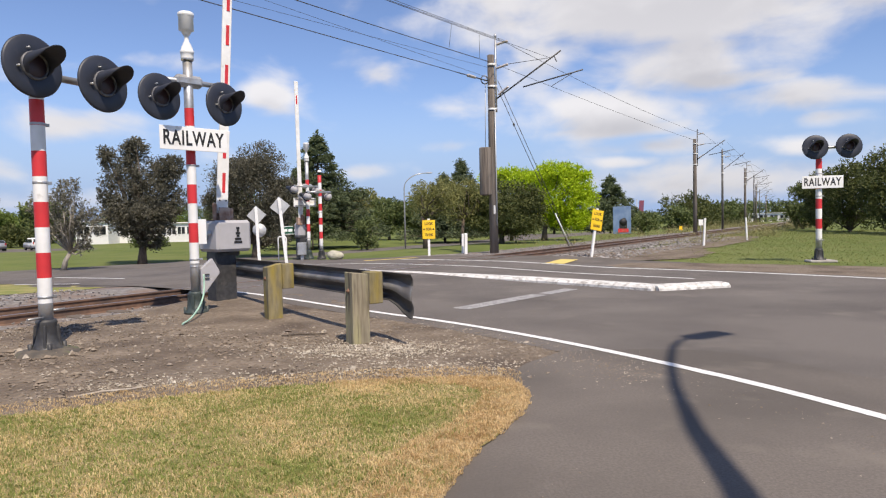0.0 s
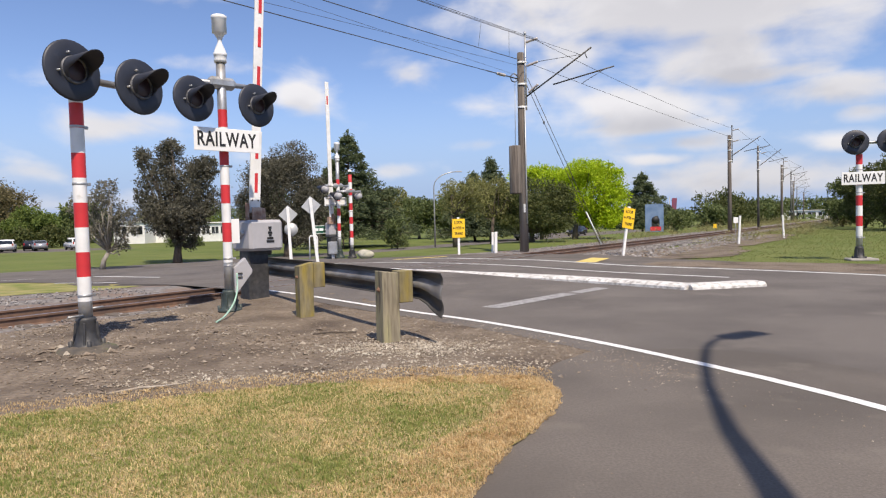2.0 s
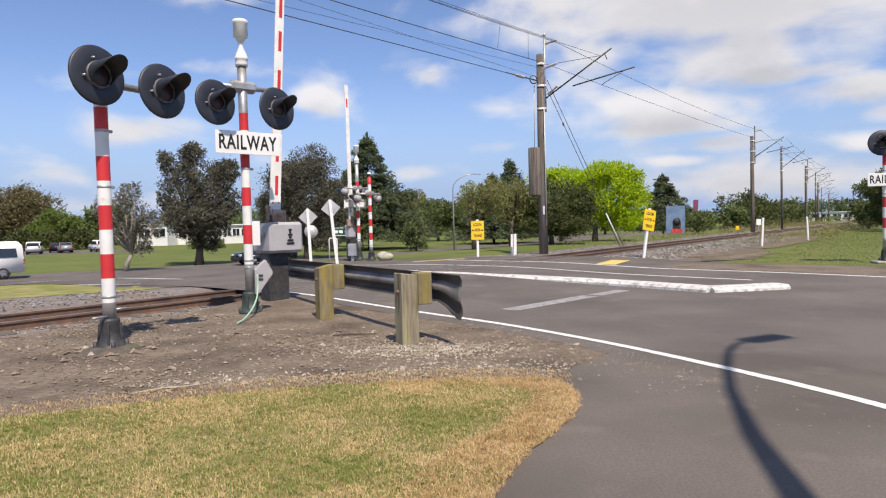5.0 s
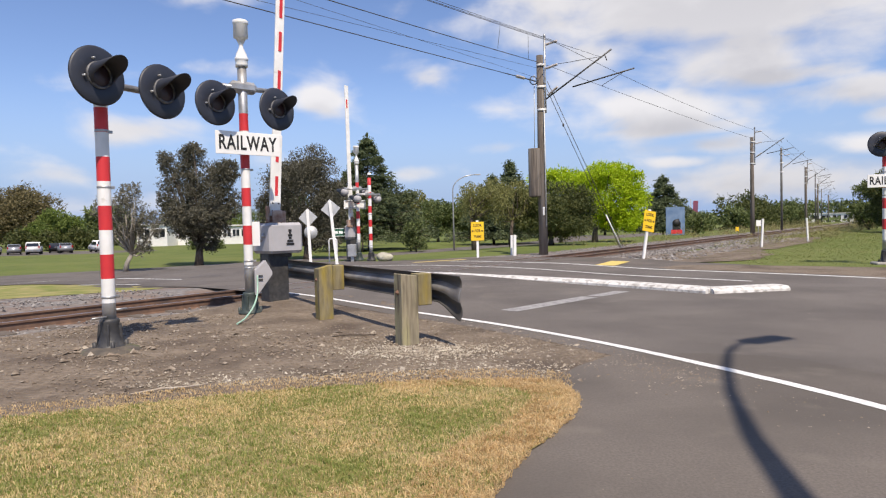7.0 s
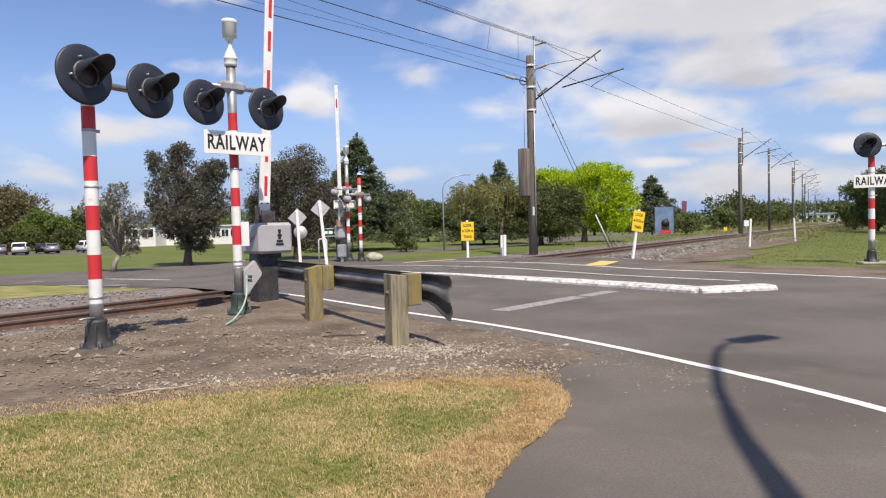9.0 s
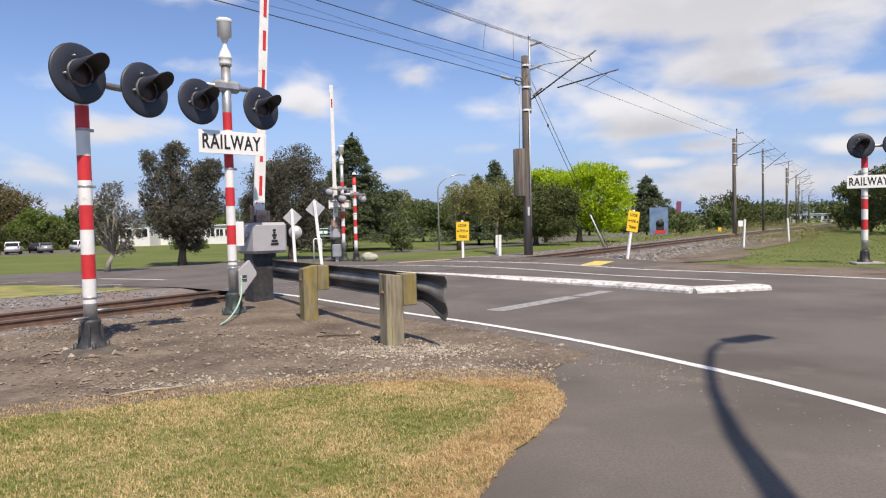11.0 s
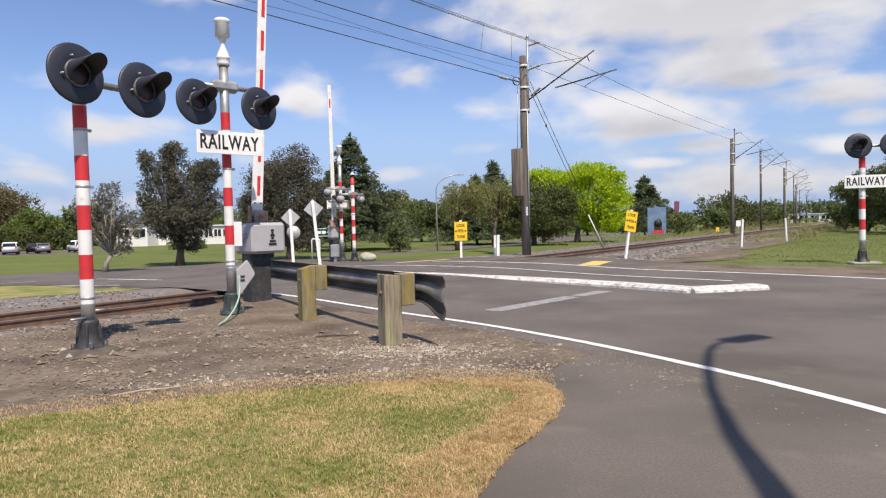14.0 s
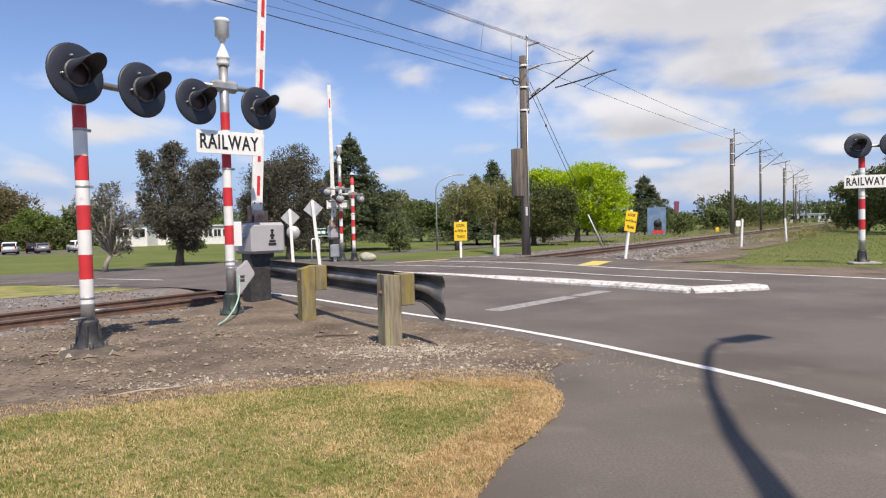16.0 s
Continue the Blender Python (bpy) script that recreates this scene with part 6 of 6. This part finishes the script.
marker(2.46, 29.5, 0.88, 1, "stout white timber marker post", w=0.13)
marker(2.36, 30.0, 0.86, 1, "stout white timber marker post", w=0.1)
marker(14.3, 31.74, 1.32, 3, "leaning white trackside post")
marker(19.63, 37.84, 1.3, -3, "slim white trackside post")


def small_signs():
    t = thing("trackside_sign", 22.3, 50)
    tagged(t, "small white square sign on a thin post", "sign")
    bm = bmesh.new()
    add_tube(bm, [(0, 0, -0.05), (0, 0, 1.0)], 0.03, 6)
    part("post", bm, galvanised, t)
    bm = bmesh.new()
    add_box(bm, (0, -0.04, 0.98), (0.36, 0.01, 0.44), bevel=0.004)
    part("panel", bm, sign_white, t)
    t = thing("trackside_sign", 25.7, 62)
    tagged(t, "small yellow square sign low on the grass", "sign")
    bm = bmesh.new()
    add_tube(bm, [(0, 0, -0.05), (0, 0, 0.4)], 0.03, 6)
    part("post", bm, galvanised, t)
    bm = bmesh.new()
    add_box(bm, (0, -0.04, 0.38), (0.32, 0.01, 0.40), bevel=0.004)
    part("panel", bm, sign_yellow, t)
    # painted board with plain shapes, and a red banner
    t = thing("picture_board", 19.4, 60, None, -8)
    tagged(t, "blue picture board with dark and red plain shapes", "board")
    bm = bmesh.new()
    add_box(bm, (0, 0, 1.28), (1.62, 0.06, 2.5), bevel=0.01)
    part("panel", bm, blue_board, t)
    bm = bmesh.new()
    add_box(bm, (0.1, -0.035, 0.75), (0.7, 0.012, 0.9), bevel=0.004)
    add_box(bm, (0.22, -0.035, 1.32), (0.2, 0.012, 0.3), bevel=0.004)
    add_lathe(bm, [(0.34, -0.006), (0.34, 0.006), (0, 0.006)], 20, Matrix.Translation((0.1, -0.037, 1.1)) @ pose(0, 0, 0, 90))
    part("dark_shape", bm, sign_black, t)
    bm = bmesh.new()
    add_box(bm, (0.1, -0.045, 0.32), (0.95, 0.012, 0.35), bevel=0.004)
    part("red_shape", bm, red_enamel, t)
    for s in (-0.75, 0.75):
        bm = bmesh.new()
        add_box(bm, (s, 0.06, 0.6), (0.08, 0.08, 1.3), bevel=0.01)
        part("leg", bm, timber, t)
    t = thing("banner", 26.0, 75)
    tagged(t, "faded red banner on a tall thin pole", "banner")
    bm = bmesh.new()
    add_tube(bm, [(0, 0, -0.1), (0, 0, 3.7)], 0.04, 6)
    part("pole", bm, galvanised, t)
    bm = bmesh.new()
    add_box(bm, (0.32, 0, 2.9), (0.55, 0.02, 1.3), pose(0, 0, 0, 0, 4), 0.004)
    part("cloth", bm, banner_red, t)
    # green name sign: writing too small to read
    t = thing("street_sign", -6.05, 34.5, None, 6)
    tagged(t, "green street sign with pale unreadable lettering", "street sign")
    for s in (-0.45, 0.45):
        bm = bmesh.new()
        add_tube(bm, [(s, 0.04, -0.1), (s, 0.04, 1.55)], 0.035, 6)
        part("post", bm, galvanised, t)
    bm = bmesh.new()
    add_box(bm, (0, 0, 1.38), (1.15, 0.014, 0.42), bevel=0.004)
    p = part("panel", bm, sign_green, t)
    for c, d in (((0, -0.011, 1.575), (1.11, 0.008, 0.025)), ((0, -0.011, 1.185), (1.11, 0.008, 0.025)), ((-0.55, -0.011, 1.38), (0.025, 0.008, 0.36)), ((0.55, -0.011, 1.38), (0.025, 0.008, 0.36))):
        bm = bmesh.new()
        add_box(bm, c, d)
        part("border", bm, sign_white, p)
    for s, w in ((-0.36, 0.22), (-0.1, 0.2), (0.16, 0.2), (0.38, 0.14)):
        bm = bmesh.new()
        add_box(bm, (s, -0.012, 1.38), (w, 0.008, 0.14))
        part("bar", bm, sign_white, p)
    # relay cabinet and white hoop rail beside the far gate
    t = thing("relay_cabinet", -4.35, 26.9)
    tagged(t, "small grey relay cabinet on legs", "cabinet")
    bm = bmesh.new()
    add_box(bm, (0, 0, 0.45), (0.34, 0.3, 0.5), bevel=0.02)
    part("body", bm, galvanised, t)
    bm = bmesh.new()
    add_box(bm, (0, 0, 0.14), (0.12, 0.12, 0.36), bevel=0.01)
    part("stand", bm, galvanised, t)
    t = thing("hoop_rail", -5.15, 27.0)
    tagged(t, "white tubular hoop rail", "rail")
    bm = bmesh.new()
    add_tube(bm, [(-0.16, 0, -0.1), (-0.16, 0, 0.9), (-0.12, 0, 0.95), (0.12, 0, 0.95), (0.16, 0, 0.9), (0.16, 0, -0.1)], 0.026, 8)
    part("hoop", bm, sign_white, t)
    t = thing("boulder", -3.1, 27.0)
    tagged(t, "pale lichened boulder on the verge", "rock")
    bm = bmesh.new()
    bmesh.ops.create_icosphere(bm, subdivisions=3, radius=0.28)
    for v in bm.verts:
        v.co *= 1 + 0.35 * noise.noise(v.co * 2.2)
        v.co.z *= 0.75
        v.co.x *= 1.25
        v.co.z += 0.15
    part("stone", bm, rock_mat, t)
    # a pale fallen stick and a dead twig on the dirt
    for x, y, ln, turn, mat, lab in ((-2.53, 5.63, 0.64, 28, dirt_pale, "pale bleached stick on the dirt"), (-1.35, 8.3, 0.55, 5, bark, "dark broken twig on the dirt")):
        t = thing("stick", x, y, -0.01, turn)
        tagged(t, lab, "stick")
        bm = bmesh.new()
        add_tube(bm, [(-ln / 2, 0, 0.01), (-ln * 0.1, 0.02, 0.022), (ln * 0.2, -0.01, 0.018), (ln / 2, 0.03, 0.012)], [0.008, 0.011, 0.01, 0.006], 6)
        part("wood", bm, mat, t)


small_signs()


def street_lamp_far(x, y, h, turn):
    t = thing("street_lamp", x, y, None, turn)
    tagged(t, "tall slim grey street lamp with a curved arm", "street lamp")
    bm = bmesh.new()
    pts = [(0, 0, -0.1), (0, 0, h * 0.55), (0, 0, h * 0.8)] + [(2.4 * (1 - math.cos(radians(a))), 0, h * 0.8 + h * 0.2 * math.sin(radians(a))) for a in range(15, 91, 15)]
    add_tube(bm, pts, [0.09, 0.075, 0.06] + [0.05] * 6, 8)
    part("column", bm, galvanised, t)
    bm = bmesh.new()
    add_box(bm, (2.65, 0, h), (0.62, 0.24, 0.12), bevel=0.04)
    part("lantern", bm, grey_box, t)


street_lamp_far(-0.52, 68, 7.7, 10)


def street_lamp_near():
    """The lamp beside the eye whose shadow lies over the driveway: an upright column with a long slanting arm."""
    k = 1 / math.tan(radians(SUN_HEIGHT))
    sx, sy = math.sin(radians(SHADOW_BEARING)) * k, math.cos(radians(SHADOW_BEARING)) * k
    # the arm rises from 4.6 to 9 m while it reaches out
    path = [((1.27, 2.05), 4.6), ((1.43, 2.6), 5.3), ((1.59, 3.16), 6.0), ((1.78, 4.1), 6.8), ((2.10, 5.22), 7.6), ((2.42, 6.1), 8.2), ((2.70, 6.75), 8.75), ((2.92, 7.12), 8.95), ((3.15, 7.30), 9.0)]
    pts = [(gx - sx * z, gy - sy * z, z) for (gx, gy), z in path]
    fx, fy = pts[0][0] - 0.1, pts[0][1] - 0.25
    t = thing("street_lamp", fx, fy)
    tagged(t, "tall street lamp column with a long slanting arm", "street lamp")
    loc = [Vector((0, 0, -0.1)), Vector((0, 0, 3.8))] + [Vector((x - fx, y - fy, z)) for x, y, z in pts]
    bm = bmesh.new()
    add_tube(bm, loc, [0.125, 0.11] + [0.096, 0.092, 0.084, 0.064, 0.046, 0.04, 0.036, 0.035, 0.035], 12)
    part("column", bm, galvanised, t)
    bm = bmesh.new()
    m = Matrix.Translation(loc[-1] + Vector((0.22, 0.12, 0))) @ pose(0, 0, 0, 0, 0, 29)
    add_box(bm, (0, 0, 0), (0.66, 0.30, 0.13), m, 0.05)
    part("lantern", bm, grey_box, t)


street_lamp_near()


# ---- buildings ----
def low_building(x, y, w, d, h, turn, label, bays, wall_mat=None):
    t = thing("building", x, y, None, turn)
    tagged(t, label, "building")
    bm = bmesh.new()
    add_box(bm, (0, 0, h / 2 - 0.2), (w, d, h + 0.4))
    part("wall", bm, wall_mat or building_white, t, "white weatherboard walls")
    bm = bmesh.new()
    add_box(bm, (0, 0, h + 0.12), (w + 0.8, d + 0.8, 0.24), bevel=0.05)
    part("roof", bm, building_white, t, "flat pale roof edge")
    step = w / bays
    for k in range(bays):
        bx = -w / 2 + step * (k + 0.5)
        bm = bmesh.new()
        add_box(bm, (bx, -d / 2 - 0.02, h * 0.62), (step * 0.82, 0.08, h * 0.46), bevel=0.01)
        win = part("window", bm, building_white, t)
        for s in (-0.2, 0.2):
            bm = bmesh.new()
            add_box(bm, (bx + step * s, -d / 2 - 0.07, h * 0.62), (step * 0.34, 0.03, h * 0.38))
            part("pane", bm, car_glass, win, "dark glass pane")
    return t


low_building(-51.5, 138, 22, 9, 3.6, 0, "long low white school-like building behind the trees", 12)
low_building(-60, 131, 6, 5, 4.1, 0, "white flat-roofed block with wide windows", 2)
low_building(143, 262, 18, 8, 3.4, -30, "low white shed far along the track", 5)


# ---- vehicles ----
def vehicle(name, label, paint, profile, width, wheelbase, wheel_r, glass, x0=0.0, tumble=0.12, group=""):
    """A car whose side outline is given as (x, z); front at +x. glass: side windows as (x0, x1, z0, z1, slant), then front and rear panes."""
    t = new(name)
    tagged(t, label, "van" if "van" in name else "car", group)
    bm = bmesh.new()
    top = max(z for _, z in profile)
    belt = top * 0.56
    sides = []
    for s in (-1, 1):
        sides.append([bm.verts.new((x, s * (width / 2 - tumble * max(0.0, (z - belt) / (top - belt)) ** 1.2), z)) for x, z in profile])
    bm.faces.new(sides[0])
    bm.faces.new(sides[1][::-1])
    for k in range(len(profile)):
        bm.faces.new((sides[0][k], sides[0][k - 1], sides[1][k - 1], sides[1][k]))
    bmesh.ops.recalc_face_normals(bm, faces=bm.faces)
    bmesh.ops.bevel(bm, geom=[e for e in bm.edges], offset=0.05, segments=2, affect="EDGES", clamp_overlap=True)
    part("body", bm, paint, t, "", True)
    for side in (-1, 1):
        for gx0, gx1, gz0, gz1, sl0, sl1 in glass["side"]:
            bm = bmesh.new()
            ys = [width / 2 - tumble * max(0.0, (z - belt) / (top - belt)) ** 1.2 + 0.006 for z in (gz0, gz1)]
            q = [(gx0, ys[0], gz0), (gx1, ys[0], gz0), (gx1 + sl1, ys[1], gz1), (gx0 + sl0, ys[1], gz1)]
            f = [bm.verts.new((a, side * b, c)) for a, b, c in q]
            g = [bm.verts.new((a, side * (b - 0.03), c)) for a, b, c in q]
            bm.faces.new(f)
            bm.faces.new(g[::-1])
            for k in range(4):
                bm.faces.new((f[k], f[k - 1], g[k - 1], g[k]))
            bmesh.ops.recalc_face_normals(bm, faces=bm.faces)
            part("side_window", bm, car_glass, t, "dark side window")
        for wx in (-wheelbase / 2 + x0, wheelbase / 2 + x0):
            hub = (wx, side * (width / 2 - 0.10), wheel_r)
            m = Matrix.Translation(hub) @ pose(0, 0, 0, 90)
            bm = bmesh.new()
            add_lathe(bm, [(wheel_r * 0.62, -0.10), (wheel_r * 0.92, -0.11), (wheel_r, -0.07), (wheel_r, 0.07), (wheel_r * 0.92, 0.11), (wheel_r * 0.62, 0.10)], 24)
            wob = part("wheel", bm, tyre_mat, t, "black tyre on a pale rim")
            wob.matrix_basis = m
            bm = bmesh.new()
            add_lathe(bm, [(0, -0.085), (wheel_r * 0.2, -0.09), (wheel_r * 0.64, -0.075), (wheel_r * 0.64, 0.075), (wheel_r * 0.2, 0.09), (0, 0.085)], 18)
            for k in range(5):
                add_box(bm, (wheel_r * 0.38, 0, 0), (wheel_r * 0.44, 0.05, 0.19), pose(0, 0, 0, 0, 0, 72 * k))
            part("rim", bm, rim_mat, wob, "pale wheel rim")
    for nm, (xa, za, xb, zb), mat in (("windscreen", glass["front"], car_glass), ("rear_window", glass["rear"], car_glass)):
        bm = bmesh.new()
        d = Vector((xb - xa, 0, zb - za))
        n = Vector((d.z, 0, -d.x)).normalized() * (0.012 if nm == "windscreen" else -0.012)
        if nm == "windscreen" and n.x < 0 or nm == "rear_window" and n.x > 0:
            n = -n
        quad = []
        for (x, z) in ((xa, za), (xb, zb)):
            hw = width / 2 - tumble * max(0.0, (z - belt) / (top - belt)) ** 1.2 - 0.09
            quad.append(((x, -hw, z), (x, hw, z)))
        vs = [bm.verts.new(Vector(p) + n) for p in (quad[0][0], quad[0][1], quad[1][1], quad[1][0])]
        ws = [bm.verts.new(Vector(p) - n * 2) for p in (quad[0][0], quad[0][1], quad[1][1], quad[1][0])]
        bm.faces.new(vs)
        bm.faces.new(ws[::-1])
        for k in range(4):
            bm.faces.new((vs[k], vs[k - 1], ws[k - 1], ws[k]))
        bmesh.ops.recalc_face_normals(bm, faces=bm.faces)
        part(nm, bm, mat, t)
    fx, rx = max(x for x, _ in profile), min(x for x, _ in profile)
    for s in (-1, 1):
        bm = bmesh.new()
        add_box(bm, (fx - 0.06, s * (width / 2 - 0.22), wheel_r * 2 + 0.08), (0.14, 0.34, 0.16), bevel=0.03)
        part("headlight", bm, lamp_clear, t)
        bm = bmesh.new()
        add_box(bm, (rx + 0.05, s * (width / 2 - 0.12), wheel_r * 2 + 0.3), (0.12, 0.16, 0.34), bevel=0.03)
        part("tail_light", bm, lamp_red, t)
    bm = bmesh.new()
    add_box(bm, (fx - 0.02, 0, 0.42), (0.10, width * 0.8, 0.18), bevel=0.03)
    part("grille", bm, tyre_mat, t, "black grille and bumper opening")
    bm = bmesh.new()
    add_box(bm, (x0, 0, 0.30), (wheelbase * 1.15, width * 0.86, 0.22), bevel=0.03)
    part("underbody", bm, tyre_mat, t)
    return t


VAN = [(-2.35, 0.35), (-2.38, 1.0), (-2.30, 1.95), (-2.05, 2.22), (0.6, 2.24), (1.0, 2.12), (1.62, 1.45), (2.22, 1.08), (2.38, 0.75), (2.35, 0.35)]
SEDAN = [(-2.25, 0.35), (-2.30, 0.85), (-2.15, 1.02), (-1.60, 1.08), (-1.0, 1.42), (0.25, 1.45), (0.55, 1.38), (1.15, 0.98), (2.0, 0.86), (2.28, 0.68), (2.28, 0.35)]
WAGON = [(-2.2, 0.38), (-2.28, 0.95), (-2.05, 1.66), (-1.8, 1.72), (0.35, 1.72), (0.6, 1.62), (1.1, 1.12), (2.0, 1.02), (2.25, 0.78), (2.25, 0.38)]
VAN_GLASS = {"side": [(-2.05, -0.75, 1.28, 1.80, 0.06, 0.0), (-0.68, 0.42, 1.28, 1.80, 0.0, 0.0), (0.52, 1.50, 1.22, 1.80, 0.0, -0.42)], "front": (1.58, 1.50, 1.06, 2.06), "rear": (-2.36, 1.25, -2.31, 1.9)}
SEDAN_GLASS = {"side": [(-1.35, -0.42, 1.02, 1.34, 0.32, 0.0), (-0.36, 0.85, 1.0, 1.34, 0.0, -0.36)], "front": (1.1, 1.02, 0.6, 1.36), "rear": (-1.55, 1.10, -1.05, 1.39)}
WAGON_GLASS = {"side": [(-1.85, -1.0, 1.08, 1.55, 0.12, 0.0), (-0.94, -0.1, 1.08, 1.55, 0.0, 0.0), (-0.04, 0.95, 1.08, 1.55, 0.0, -0.32)], "front": (1.06, 1.16, 0.64, 1.6), "rear": (-2.22, 1.1, -2.08, 1.58)}
van = vehicle("passenger_van", "white passenger van with dark windows, driving by", car_white, VAN, 1.78, 2.6, 0.34, VAN_GLASS)
black_car = vehicle("sedan_car", "black sedan car driving behind the van", car_black, SEDAN, 1.76, 2.7, 0.32, SEDAN_GLASS)
wagon = vehicle("wagon_car", "white wagon parked under the trees", car_white, WAGON, 1.78, 2.65, 0.35, WAGON_GLASS, group="parked cars")
wagon.matrix_basis = pose(-60.1, 92.5, land(-60, 92.5), 0, 0, 118)
hatch = vehicle("sedan_car", "silver car parked under the trees", car_silver, SEDAN, 1.74, 2.65, 0.32, SEDAN_GLASS, group="parked cars")
hatch.matrix_basis = pose(-57.5, 95.5, land(-57, 95), 0, 0, 126)
for px, py, turn in ((-53.0, 96.5, 134), (-66.5, 93.0, 118)):
    w2 = copy_thing(wagon, pose(px, py, land(px, py), 0, 0, turn))
dark_car = vehicle("sedan_car", "dark car parked under the trees", car_black, SEDAN, 1.74, 2.65, 0.32, SEDAN_GLASS, group="parked cars")
dark_car.matrix_basis = pose(-60.4, 98.0, land(-60, 98), 0, 0, 122)
w3 = copy_thing(hatch, pose(-63.6, 93.4, land(-63, 93), 0, 0, 124))
# added dark shrubs stand in for the shade beneath the car park canopy
for k, (bx, by, bh, bw) in enumerate(((-75, 112, 3.4, 2.8), (-70.5, 113, 3.2, 2.8), (-66, 113.5, 3.3, 2.8), (-61.5, 113, 3.0, 2.6))):
    tree("dark shrub standing for the shade under the car park trees", bx, by, bh, bw, leaf_hedge, 3500, 0.2, 0.02, 120 + k, bark, 24, 0, 0.08, category="bush", name="bush", gap=0.36)
for k, (bx, by, bh, bw) in enumerate(((-38.6, 97, 1.5, 1.5), (-36.0, 97.5, 1.3, 1.5))):
    tree("low green shrub on the park grass", bx, by, bh, bw, leaf_mid, 2600, 0.12, 0.02, 130 + k, bark, 18, 0, 0.06, category="bush", name="bush", gap=0.36)
for k, (bx, by, bh, bw) in enumerate(((150, 312, 7.5, 9), (168, 322, 8.5, 10), (188, 330, 8.0, 10), (206, 338, 7.0, 10))):
    tree("dark tree far along the track", bx, by, bh, bw, leaf_mid, 3000, 0.6, 0.03, 140 + k, bark, 30, 0, 0.2, gap=0.32)
sheet("parking_bay", [(4.8, 66), (9, 66), (13.5, 69), (19, 84), (27, 122), (20, 128), (12, 96), (7, 76)], -0.006, asphalt, "grey sealed parking strip beside the side road", "parking bay", 4.0, 0.0, 0.2, 16)
sheet("car_park", [(-90, 88), (-70, 86.5), (-50, 89), (-44, 96), (-52, 102), (-70, 106), (-95, 104)], -0.02, asphalt, "grey sealed car park under the trees", "car park", 4.0, 0.0, 0.2, 12)


# ---- what moves ----
def drive(points, t):
    """Place and heading on a timed line of (seconds, x, y)."""
    for (t0, x0, y0), (t1, x1, y1) in zip(points, points[1:]):
        if t <= t1 or (t1, x1, y1) == points[-1]:
            f = (t - t0) / (t1 - t0)
            return x0 + (x1 - x0) * f, y0 + (y1 - y0) * f


def motions():
    van_way = [(0.0, 36.0, 126.0), (1.5, 16.9, 96.0), (2.4, 6.9, 79.0), (3.0, -0.3, 67.5), (3.5, -5.6, 59.0), (4.0, -12.2, 51.5), (4.3, -16.1, 47.6), (5.0, -28.5, 38.5), (6.0, -46.0, 28.5), (8.0, -86.0, 10.0), (16.0, -250.0, -60.0)]
    for ob, lag in ((van, 0.0), (black_car, 0.82)):
        way = [(t + lag, x, y) for t, x, y in van_way]
        if lag:
            way = [(0.0, 58.0, 160.0)] + way[:-1] + [(16.0, -232.0, -52.0)]
            way[1] = (lag, 36.0 + 1.0, 126.0 + 1.5)
        rows = []
        for k in range(0, 33):
            t = k * 0.5 if k < 32 else 16.0
            x, y = drive(way, t)
            xa, ya = drive(way, max(0.0, t - 0.25))
            xb, yb = drive(way, min(16.0, t + 0.25))
            rows.append((t, pose(x, y, land(x, y) + 0.006, 0, 0, math.degrees(math.atan2(yb - ya, xb - xa)))))
        walk(ob, rows)


motions()
